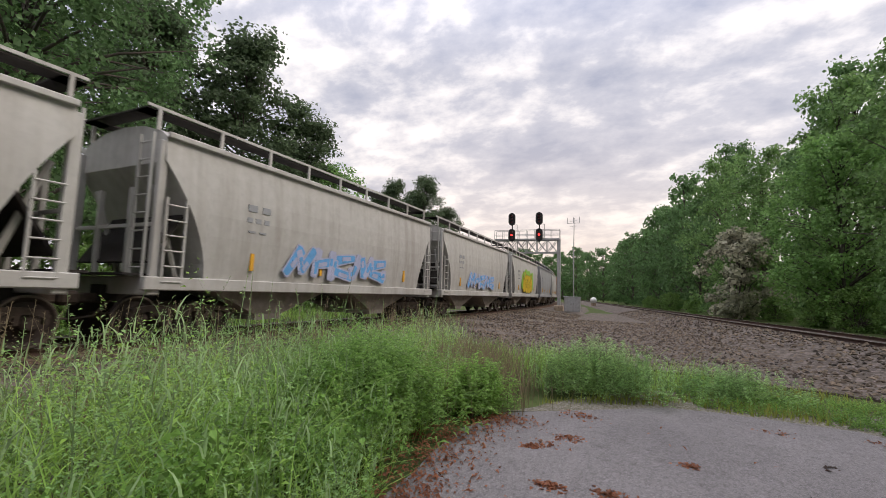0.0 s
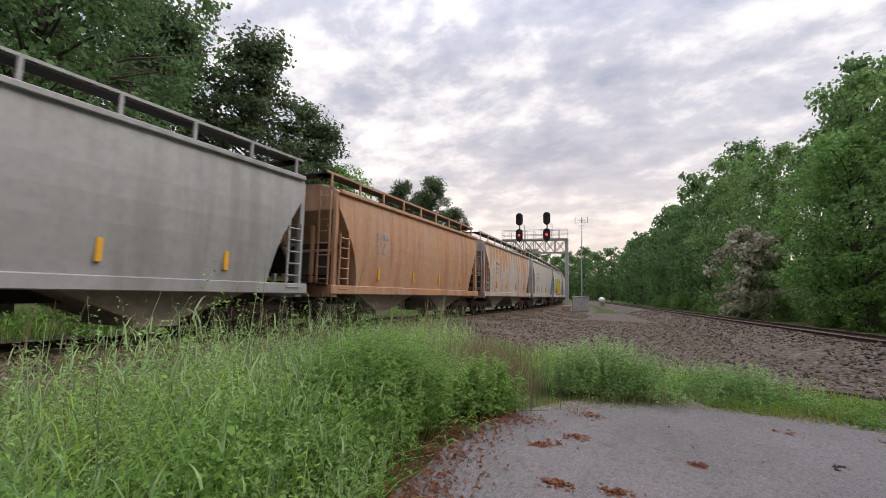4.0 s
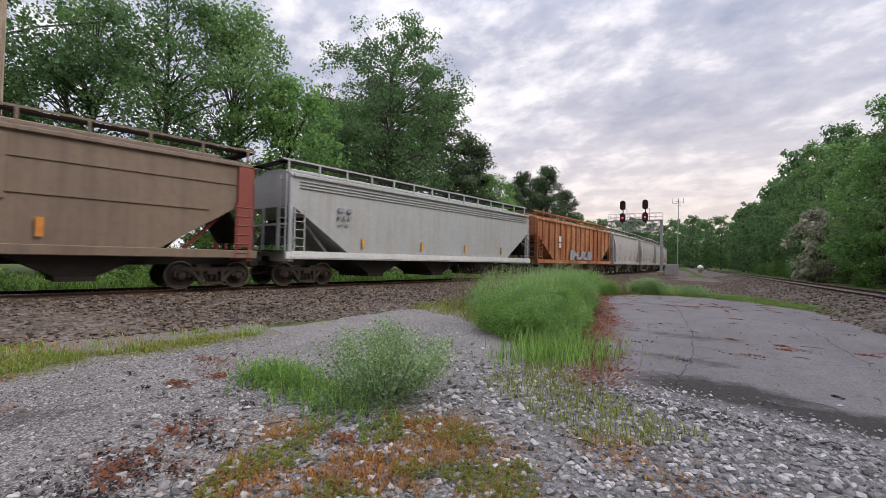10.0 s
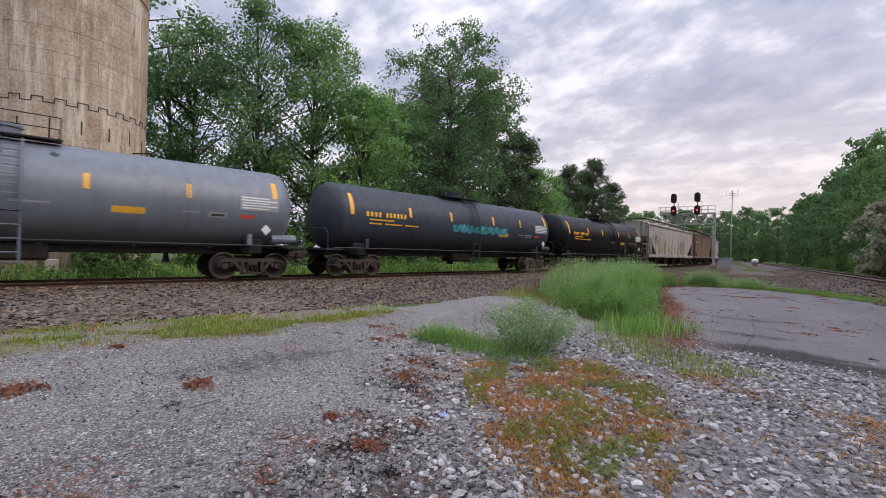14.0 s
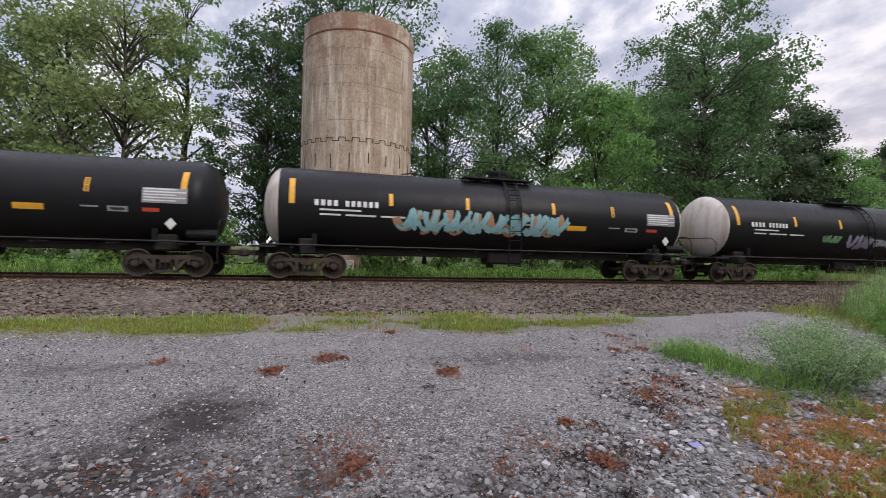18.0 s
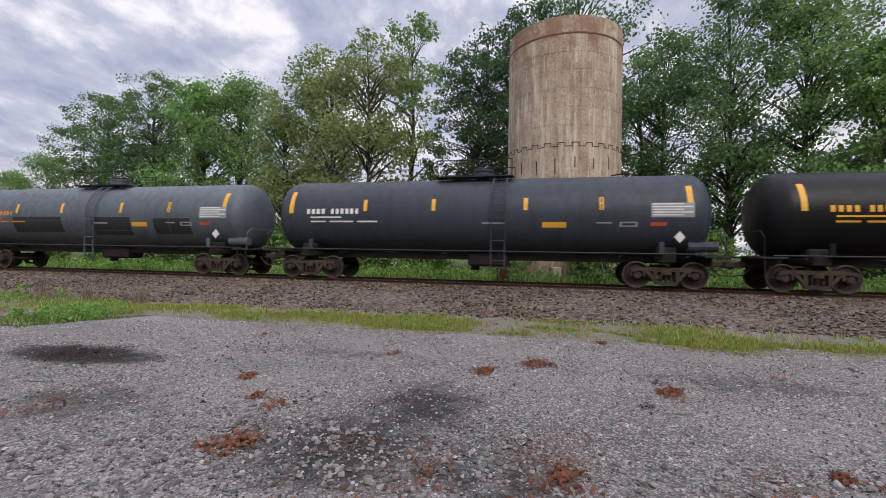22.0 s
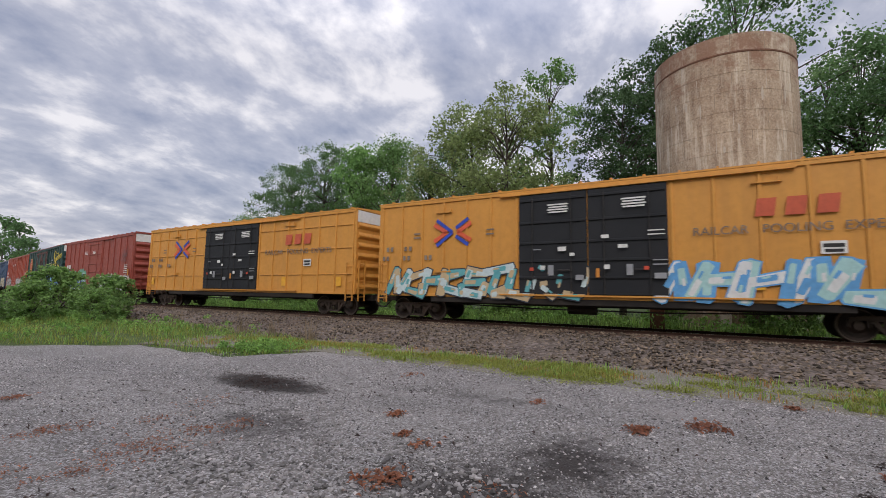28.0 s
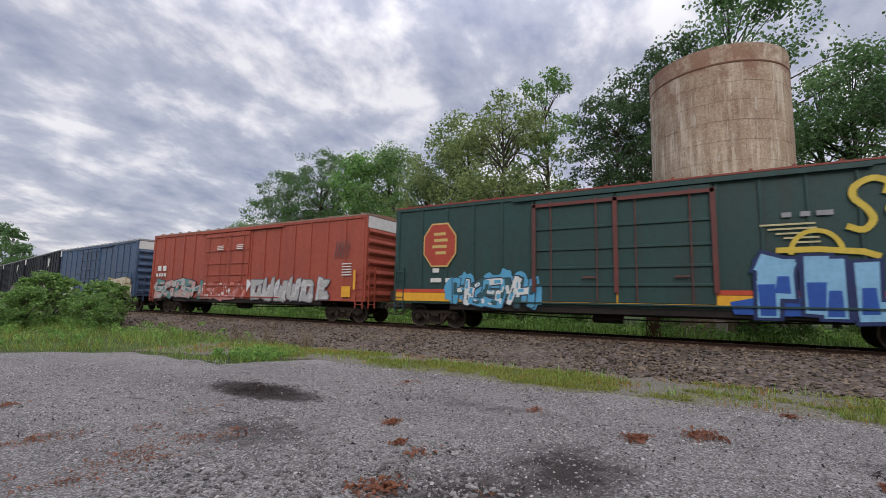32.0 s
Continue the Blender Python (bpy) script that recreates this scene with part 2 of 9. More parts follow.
RUST, DARKRUST = (0.36, 0.13, 0.045), (0.10, 0.045, 0.025)
M = {
    "soil": mat("packed_gravel_soil", (0.212, 0.194, 0.178), 0.95, 0, (0.075, 0.066, 0.060), 26, 0.55, 0.95, 1.0, speckle=((0.42, 0.41, 0.41), 62, 0.85), stretch=(1, 0.5, 1)),
    "asphalt": mat("worn_asphalt", (0.198, 0.184, 0.186), 0.9, 0, (0.105, 0.097, 0.099), 30, 0.55, 0.9, 0.6, speckle=((0.31, 0.295, 0.315), 95, 0.45), stretch=(1, 0.45, 1)),
    "verge": mat("weedy_soil", (0.20, 0.182, 0.155), 1.0, 0, (0.13, 0.125, 0.07), 20, 1.3, 0.9, 1.0, speckle=((0.33, 0.31, 0.29), 45, 0.75), spec=0.1),
    "weedbank": mat("green_bank_soil", (0.10, 0.13, 0.045), 1.0, 0, (0.05, 0.075, 0.025), 5, 0.6, 0.9, 0.5, spec=0.1),
    "ballast": mat("ballast_bed", (0.105, 0.080, 0.058), 0.95, 0, (0.055, 0.042, 0.034), 9, 0.5, 0.8, 0.8, speckle=((0.22, 0.18, 0.165), 12, 0.8)),
    "ballast_stone": mat("ballast_stone", (0.165, 0.126, 0.090), 0.9, 0, (0.075, 0.056, 0.040), 8, 1.2, 0.7, 0.3, island=0.8),
    "gravel_stone": mat("grey_gravel_stone", (0.385, 0.374, 0.372), 0.9, 0, (0.20, 0.190, 0.186), 22, 3.0, 0.8, 0.5, island=0.68),
    "lot_stone": mat("dull_grey_lot_stone", (0.265, 0.252, 0.245), 0.9, 0, (0.14, 0.13, 0.125), 22, 3.0, 0.8, 0.5, island=0.55),
    "pebble": mat("grey_pebble", (0.32, 0.30, 0.292), 0.9, 0, (0.185, 0.165, 0.158), 16, 2.0, 0.6, 0.2, island=0.85),
    "rail": mat("rusty_rail_side", (0.10, 0.055, 0.04), 0.75, 0.3, (0.05, 0.03, 0.025), 10, 1, 0.7, 0.2),
    "railtop": mat("polished_rail_head", (0.45, 0.44, 0.44), 0.28, 0.9, (0.3, 0.27, 0.25), 10, 1, 0.4, 0.05),
    "tie": mat("creosoted_tie", (0.085, 0.065, 0.055), 0.9, 0, None, 7, 1, 0.7, 0.4, rand=0.2),
    "concrete": mat("old_silo_concrete", (0.50, 0.405, 0.30), 0.92, 0, (0.33, 0.235, 0.16), 9, 0.55, 1.0, 0.6, streak=(0.17, 0.11, 0.075), streak_amount=0.9, streak_from=0.44, speckle=((0.56, 0.49, 0.40), 18, 0.35)),
    "jointdark": mat("shadowed_joint", (0.07, 0.05, 0.04), 0.95, 0, None, 8, 1, 0.7, 0.3),
    "mortar": mat("silo_joint", (0.34, 0.27, 0.20), 0.95, 0, None, 8, 1, 0.6, 0.3),
    "galv": mat("galvanised_steel", (0.42, 0.42, 0.42), 0.55, 0.6, (0.30, 0.29, 0.28), 6, 1, 0.5, 0.1),
    "blacksteel": mat("black_steel", (0.02, 0.02, 0.022), 0.65, 0.0, (0.045, 0.038, 0.034), 7, 1, 0.6, 0.1, spec=0.3),
    "truck": mat("dusty_cast_steel", (0.078, 0.054, 0.040), 0.85, 0.0, (0.032, 0.025, 0.021), 8, 1.2, 0.8, 0.3),
    "wheel": mat("rusty_wheel", (0.050, 0.034, 0.027), 0.75, 0.2, (0.026, 0.020, 0.017), 9, 1.5, 0.7, 0.2),
    "wheelrim": mat("worn_wheel_tread", (0.16, 0.13, 0.11), 0.5, 0.6, (0.09, 0.07, 0.06), 9, 1.5, 0.5, 0.1),
    # underframe steel; the same dark colour gives the shade in the hopper ends
    "under": mat("dark_underframe_and_shade", (0.022, 0.02, 0.02), 0.9, 0.0, (0.05, 0.043, 0.038), 6, 1, 0.7, 0.2, spec=0.2),
    "bark": mat("grey_bark", (0.12, 0.10, 0.085), 0.95, 0, (0.06, 0.05, 0.045), 9, 1, 0.8, 0.6, stretch=(1, 1, 0.25)),
    "leaf_a": leaf_mat("green_leaf", (0.22, 0.36, 0.13), (0.14, 0.255, 0.085)),
    "leaf_b": leaf_mat("dark_leaf", (0.15, 0.26, 0.105), (0.095, 0.18, 0.07)),
    "leaf_e": leaf_mat("wood_edge_leaf", (0.155, 0.275, 0.105), (0.10, 0.19, 0.075)),
    "leaf_c": leaf_mat("yellow_green_leaf", (0.29, 0.36, 0.145), (0.20, 0.27, 0.10)),
    "leaf_d": leaf_mat("bright_leaf", (0.24, 0.42, 0.13), (0.16, 0.31, 0.095)),
    "leaf_g": leaf_mat("blackish_green_leaf", (0.095, 0.165, 0.07), (0.06, 0.115, 0.048)),
    "leaf_f": leaf_mat("light_bush_leaf", (0.235, 0.38, 0.115), (0.155, 0.275, 0.08), 0.45),
    "needle": leaf_mat("pine_needle", (0.115, 0.165, 0.085), (0.075, 0.115, 0.06)),
    "flower": leaf_mat("cream_flower_leaf", (0.48, 0.46, 0.36), (0.22, 0.26, 0.14), 0.5),
    "grass": leaf_mat("tall_green_grass", (0.36, 0.53, 0.13), (0.20, 0.36, 0.085), 0.55),
    "bluegrass": leaf_mat("blue_green_weed", (0.36, 0.53, 0.21), (0.22, 0.39, 0.15), 0.55),
    "grass_pale": leaf_mat("grey_green_weed", (0.38, 0.50, 0.26), (0.24, 0.37, 0.16), 0.5),
    "grass_dry": leaf_mat("dry_yellow_grass", (0.34, 0.36, 0.085), (0.22, 0.275, 0.055)),
    "seed": leaf_mat("dry_seed_stalk", (0.30, 0.23, 0.15), (0.19, 0.155, 0.10)),
    "dead": leaf_mat("dead_orange_leaf", (0.36, 0.145, 0.075), (0.22, 0.09, 0.055)),
    "darkdead": leaf_mat("dark_wet_leaf", (0.075, 0.05, 0.042), (0.04, 0.03, 0.027)),
    "weedleaf": leaf_mat("weed_leaf", (0.27, 0.44, 0.11), (0.16, 0.31, 0.075), 0.45),
    "redweed": leaf_mat("orange_dying_weed", (0.50, 0.235, 0.085), (0.38, 0.25, 0.075)),
    "grit": mat("dark_damp_grit", (0.075, 0.07, 0.068), 0.8, 0, (0.03, 0.027, 0.026), 16, 2.0, 0.6, 0.2, island=0.85),
    "stain": mat("oil_stain", (0.028, 0.025, 0.024), 0.9, 0, (0.06, 0.055, 0.053), 14, 1.5, 0.8, 0.6, spec=0.15),
    "whitepaint": mat("white_marking", (0.72, 0.72, 0.70), 0.6, 0, (0.5, 0.5, 0.48), 6, 1, 0.4, 0.0),
    "yellowpaint": mat("yellow_reflective_strip", (0.78, 0.40, 0.03), 0.5, 0, (0.6, 0.3, 0.03), 6, 1, 0.4, 0.0),
    "orangepaint": mat("orange_marking", (0.64, 0.25, 0.04), 0.5, 0, None, 6, 1, 0.4, 0.0),
    "redpaint": mat("red_marking", (0.55, 0.07, 0.035), 0.6, 0, None, 6, 1, 0.4, 0.0),
    "signalred": None,
    "blackpaint": mat("black_marking", (0.02, 0.02, 0.022), 0.6, 0, None, 6, 1, 0.4, 0.0),
    "greymark": mat("grey_marking", (0.30, 0.31, 0.33), 0.6, 0, None, 6, 1, 0.4, 0.0),
    "bluepaint": mat("blue_marking", (0.03, 0.07, 0.45), 0.5, 0, None, 6, 1, 0.3, 0.0),
}


# dark damp spots on the lot: x, y, half widths, strength
SPOTS = ((-4.7, -1.3, 0.75, 0.6, 0.8), (-3.5, -1.7, 0.65, 0.8, 0.9), (-3.3, -0.4, 0.8, 0.5, 0.55), (-5.45, -7.0, 0.42, 1.1, 1.5), (-3.9, -4.9, 0.7, 0.8, 0.5), (-2.6, 1.0, 0.7, 0.5, 0.6),
         (-6.7, -3.2, 0.3, 1.6, 0.35), (-6.6, 2.6, 0.45, 1.3, 0.45), (-2.2, 2.0, 0.7, 0.4, 0.5), (-1.0, 8.3, 1.3, 0.4, 0.6))


def damp_spots(m, spots):
    """Darkens a ground material inside ragged wet spots."""
    nt = m.node_tree
    N, L = nt.nodes.new, nt.links.new
    bsdf = nt.nodes["Principled BSDF"]
    src = bsdf.inputs["Base Color"].links[0].from_socket
    co, nz = N("ShaderNodeTexCoord"), N("ShaderNodeTexNoise")
    nz.inputs["Scale"].default_value, nz.inputs["Detail"].default_value, nz.inputs["Roughness"].default_value = 3.5, 8.0, 0.72
    L(co.outputs["Object"], nz.inputs["Vector"])
    total = None
    for x, y, a, b, k in spots:
        mp, ln, mr = N("ShaderNodeMapping"), N("ShaderNodeVectorMath"), N("ShaderNodeMapRange")
        mp.inputs["Location"].default_value, mp.inputs["Scale"].default_value = (-x / a, -y / b, 0), (1 / a, 1 / b, 0)
        L(co.outputs["Object"], mp.inputs["Vector"])
        ln.operation = "LENGTH"
        L(mp.outputs[0], ln.inputs[0])
        mr.inputs["From Min"].default_value, mr.inputs["From Max"].default_value = 1.5, 0.4
        mr.inputs["To Max"].default_value = k
        L(ln.outputs["Value"], mr.inputs["Value"])
        if total is None:
            total = mr.outputs[0]
        else:
            mx = N("ShaderNodeMath")
            mx.operation = "MAXIMUM"
            L(total, mx.inputs[0])
            L(mr.outputs[0], mx.inputs[1])
            total = mx.outputs[0]
    ad, rg, mul = N("ShaderNodeMath"), N("ShaderNodeMapRange"), N("ShaderNodeMix")
    ad.operation = "MULTIPLY_ADD"
    ad.inputs[1].default_value = 2.0
    L(nz.outputs["Fac"], ad.inputs[0])
    L(total, ad.inputs[2])
    rg.inputs["From Min"].default_value, rg.inputs["From Max"].default_value, rg.inputs["To Max"].default_value = 1.1, 1.8, 0.95
    L(ad.outputs[0], rg.inputs["Value"])
    mul.data_type = "RGBA"
    L(rg.outputs[0], mul.inputs[0])
    L(src, mul.inputs[6])
    mul.inputs[7].default_value = (0.024, 0.019, 0.017, 1)
    L(mul.outputs[2], bsdf.inputs["Base Color"])


damp_spots(M["soil"], SPOTS)
damp_spots(M["asphalt"], ((-1.8, 9.6, 0.9, 0.55, 1.2), (-0.4, 9.3, 1.0, 0.45, 1.1), (1.2, 9.6, 1.2, 0.4, 0.9), (-2.7, 11.4, 0.9, 0.25, 0.6), (-3.4, 14.2, 1.4, 0.3, 0.45), (-6.6, 22.5, 1.6, 0.5, 0.4)))


def silo_weather(m):
    """Pale lime runs down the wall and a ragged rusty stain below its rim."""
    nt = m.node_tree
    N, L = nt.nodes.new, nt.links.new
    bsdf = nt.nodes["Principled BSDF"]
    src = bsdf.inputs["Base Color"].links[0].from_socket
    co, mp, nz = N("ShaderNodeTexCoord"), N("ShaderNodeMapping"), N("ShaderNodeTexNoise")
    mp.inputs["Scale"].default_value = (1.5, 1.5, 0.16)
    mp.inputs["Location"].default_value = (3.1, 7.7, 0.4)
    L(co.outputs["Object"], mp.inputs["Vector"])
    L(mp.outputs[0], nz.inputs["Vector"])
    nz.inputs["Scale"].default_value, nz.inputs["Detail"].default_value, nz.inputs["Roughness"].default_value = 1.5, 8.0, 0.7

    def ranged(a, lo, hi, top):
        n = N("ShaderNodeMapRange")
        n.inputs["From Min"].default_value, n.inputs["From Max"].default_value, n.inputs["To Max"].default_value = lo, hi, top
        L(a, n.inputs["Value"])
        return n.outputs[0]

    def over(fac, a, colour):
        n = N("ShaderNodeMix")
        n.data_type = "RGBA"
        L(fac, n.inputs[0])
        L(a, n.inputs[6])
        n.inputs[7].default_value = (*colour, 1)
        return n.outputs[2]
    c = over(ranged(nz.outputs["Fac"], 0.52, 0.64, 0.7), src, (0.66, 0.60, 0.50))
    sep, rag, ad = N("ShaderNodeSeparateXYZ"), N("ShaderNodeTexNoise"), N("ShaderNodeMath")
    L(co.outputs["Object"], sep.inputs[0])
    L(co.outputs["Object"], rag.inputs["Vector"])
    rag.inputs["Scale"].default_value, rag.inputs["Detail"].default_value, rag.inputs["Roughness"].default_value = 1.1, 9.0, 0.68
    ad.operation = "MULTIPLY_ADD"
    ad.inputs[1].default_value = 14.0
    L(rag.outputs["Fac"], ad.inputs[0])
    L(sep.outputs["Z"], ad.inputs[2])
    c = over(ranged(ad.outputs[0], 18.3, 20.3, 0.8), c, (0.24, 0.13, 0.085))
    L(c, bsdf.inputs["Base Color"])


M["silowall"] = M["concrete"].copy()
silo_weather(M["silowall"])


def lamp_mat(name, colour, strength):
    m = bpy.data.materials.new(name)
    m.use_nodes = True
    b = m.node_tree.nodes["Principled BSDF"]
    b.inputs["Base Color"].default_value = (*colour, 1)
    b.inputs["Emission Color"].default_value = (*colour, 1)
    b.inputs["Emission Strength"].default_value = strength
    return m


M["signalred"] = lamp_mat("red_signal_lens", (1.0, 0.05, 0.05), 2.2)
M["signaldark"] = lamp_mat("unlit_signal_lens", (0.12, 0.02, 0.03), 0.0)

# ------------------------------------------------------------------ mesh helpers


class Build:
    """Gathers the faces of one part."""

    def __init__(self):
        self.v, self.f, self.made, self.smooth = [], [], {}, False

    def add(self, verts, faces):
        o = len(self.v)
        self.v.extend(tuple(p) for p in verts)
        self.f.extend(tuple(i + o for i in q) for q in faces)
        return self

    def box(self, cx, cy, cz, sx, sy, sz, b=0.0, m=None):
        x, y, z = sx / 2, sy / 2, sz / 2
        if b <= 0:
            vs = [(i * x, j * y, k * z) for i in (-1, 1) for j in (-1, 1) for k in (-1, 1)]
            fs = [(0, 1, 3, 2), (4, 6, 7, 5), (0, 4, 5, 1), (2, 3, 7, 6), (0, 2, 6, 4), (1, 5, 7, 3)]
        else:
            b = min(b, x * 0.9, y * 0.9, z * 0.9)
            vs, idx = [], {}
            for i in (-1, 1):
                for j in (-1, 1):
                    for k in (-1, 1):
                        for a, p in enumerate(((i * x, j * (y - b), k * (z - b)), (i * (x - b), j * y, k * (z - b)), (i * (x - b), j * (y - b), k * z))):
                            idx[(i, j, k, a)] = len(vs)
                            vs.append(p)
            fs = []
            g = lambda i, j, k, a: idx[(i, j, k, a)]
            for s in (-1, 1):
                fs.append([g(s, -1, -1, 0), g(s, 1, -1, 0), g(s, 1, 1, 0), g(s, -1, 1, 0)][::s])
                fs.append([g(-1, s, -1, 1), g(-1, s, 1, 1), g(1, s, 1, 1), g(1, s, -1, 1)][::s])
                fs.append([g(-1, -1, s, 2), g(1, -1, s, 2), g(1, 1, s, 2), g(-1, 1, s, 2)][::s])
            for s in (-1, 1):
                for r in (-1, 1):
                    fs.append((g(s, r, -1, 0), g(s, r, 1, 0), g(s, r, 1, 1), g(s, r, -1, 1)))
                    fs.append((g(s, -1, r, 0), g(s, 1, r, 0), g(s, 1, r, 2), g(s, -1, r, 2)))
                    fs.append((g(-1, s, r, 1), g(1, s, r, 1), g(1, s, r, 2), g(-1, s, r, 2)))
            for i in (-1, 1):
                for j in (-1, 1):
                    for k in (-1, 1):
                        fs.append((g(i, j, k, 0), g(i, j, k, 1), g(i, j, k, 2)))
        if m is not None:
            vs = [m @ Vector(p) for p in vs]
        return self.add([(p[0] + cx, p[1] + cy, p[2] + cz) for p in vs], fs)

    def rod(self, a, b, r, n=8, r2=None):
        a, b = Vector(a), Vector(b)
        q = (b - a).to_track_quat("Z", "Y")
        r2 = r if r2 is None else r2
        vs = []
        for p, rr in ((a, r), (b, r2)):
            for i in range(n):
                t = 2 * math.pi * i / n
                vs.append(p + q @ Vector((rr * math.cos(t), rr * math.sin(t), 0)))
        fs = [(i, (i + 1) % n, n + (i + 1) % n, n + i) for i in range(n)]
        fs += [tuple(range(n))[::-1], tuple(range(n, 2 * n))]
        return self.add(vs, fs)

    def tube(self, pts, rad, n=6):
        pts = [Vector(p) for p in pts]
        vs, k = [], len(pts)
        for i, p in enumerate(pts):
            d = (pts[min(i + 1, k - 1)] - pts[max(i - 1, 0)])
            q = d.to_track_quat("Z", "Y")
            for j in range(n):
                t = 2 * math.pi * j / n
                vs.append(p + q @ Vector((rad[i] * math.cos(t), rad[i] * math.sin(t), 0)))
        fs = [(i * n + j, i * n + (j + 1) % n, (i + 1) * n + (j + 1) % n, (i + 1) * n + j) for i in range(k - 1) for j in range(n)]
        fs += [tuple(range(n))[::-1], tuple(range((k - 1) * n, k * n))]
        return self.add(vs, fs)

    def loft(self, rings, caps=True, closed=True):
        n, vs = len(rings[0]), [p for r in rings for p in r]
        fs = []
        for i in range(len(rings) - 1):
            for j in range(n if closed else n - 1):
                k = (j + 1) % n
                fs.append((i * n + j, i * n + k, (i + 1) * n + k, (i + 1) * n + j))
        if caps:
            fs += [tuple(range(n))[::-1], tuple(range((len(rings) - 1) * n, len(rings) * n))]
        return self.add(vs, fs)

    def plate(self, poly, x, th=0.008, axis=0):
        """A flat plate of outline (a, z) at the side plane x, th thick towards +x."""
        n = len(poly)
        sgn = 1 if th > 0 else -1
        if axis == 0:
            vs = [(x, a, z) for a, z in poly] + [(x + th, a, z) for a, z in poly]
        else:
            vs = [(a, x, z) for a, z in poly] + [(a, x + th, z) for a, z in poly]
        fs = [tuple(range(n))[::-1], tuple(range(n, 2 * n))] + [(i, (i + 1) % n, n + (i + 1) % n, n + i) for i in range(n)]
        return self.add(vs, fs)

    def mesh(self, name, material):
        key = material.name
        if key not in self.made:
            me = bpy.data.meshes.new(name)
            me.from_pydata(self.v, [], self.f)
            me.materials.append(material)
            if self.smooth:
                me.polygons.foreach_set("use_smooth", [True] * len(me.polygons))
            me.update()
            if len(self.v) < 4000:
                bm = bmesh.new()
                bm.from_mesh(me)
                bmesh.ops.recalc_face_normals(bm, faces=bm.faces)
                bm.to_mesh(me)
                bm.free()
            self.made[key] = me
        return self.made[key]


def part(name, b, material, parent=None, label="", at=None):
    """One mesh object, under a thing or a part."""
    ob = new(name, b.mesh(name, material))
    if parent is not None:
        ob.parent = parent
    if at is not None:
        ob.matrix_basis = at
    if label:
        ob["label"] = label
    return ob


def thing(name, label, category, at=None, group="", kind=""):
    ob = new(name)
    ob.empty_display_size = 0.2
    if at is not None:
        ob.matrix_basis = at
    return tagged(ob, label, category, group, kind)


def solid(name, b, material, label, category, at=None, group="", kind=""):
    return tagged(part(name, b, material, None, "", at), label, category, group, kind)


# ------------------------------------------------------------------ track plan
TRACK_X, RADIUS, BEND, RAIL_Z = -17.1, 400.0, 130.0, 0.57


def track(s):
    """Place and heading (degrees to the left) of the main track at s metres past the camera."""
    if s <= 0:
        # behind the camera's line the track swings away a little
        d = -30 - s
        if d <= 0:
            return TRACK_X, s, 0.0
        a = min(d, 24.0) / 150.0
        x, y = TRACK_X - 150.0 * (1 - math.cos(a)), -30 - 150.0 * math.sin(a)
        if d > 24.0:
            x, y = x - (d - 24.0) * math.sin(a), y - (d - 24.0) * math.cos(a)
        return x, y, -math.degrees(a)
    a = min(s, BEND) / RADIUS
    x, y = TRACK_X - RADIUS * (1 - math.cos(a)), RADIUS * math.sin(a)
    if s > BEND:
        x, y = x - (s - BEND) * math.sin(a), y + (s - BEND) * math.cos(a)
    return x, y, math.degrees(a)


SIDE_X, SIDE_HEAD = 9.1, 15.3


def side_track(s):
    a = radians(SIDE_HEAD)
    return SIDE_X - s * math.sin(a), s * math.cos(a), SIDE_HEAD

# ------------------------------------------------------------------ ground
def smooth(a, b, x):
    t = min(max((x - a) / (b - a), 0.0), 1.0)
    return t * t * (3 - 2 * t)


def build_ground():
    b = Build()
    xs = [-900, -300, -120, -70, -45, -34, -28, -24, -22, -20.5, -19, -15, -12.5] + [-11 + 0.5 * i for i in range(44)] + [12, 14, 17, 21, 26, 34, 50, 90, 200, 600, 1500]
    ys = [-1500, -500, -200, -100, -60] + [-40 + 2 * i for i in range(50)] + [62, 66, 72, 80, 95, 120, 160, 240, 400, 800, 2500]
    for y in ys:
        for x in xs:
            z = 0.02 * noise.noise((x * 0.3, y * 0.3, 0))
            if y < 45:
                z += 0.38 * (1 - smooth(-23, -18.5, x))      # bank behind the track
            else:
                z += 0.25 * (1 - smooth(-60, -30, x))
            if abs(x) < 14 and abs(y) < 40:
                z += 0.012 * noise.noise((x * 1.1, y * 1.1, 3))
            b.v.append((x, y, z - 0.015))
    n = len(xs)
    for j in range(len(ys) - 1):
        for i in range(n - 1):
            b.f.append((j * n + i, j * n + i + 1, (j + 1) * n + i + 1, (j + 1) * n + i))
    b.smooth = True
    return solid("ground", b, M["weedbank"], "weedy green and brown soil around the tracks", "ground", kind="structure")


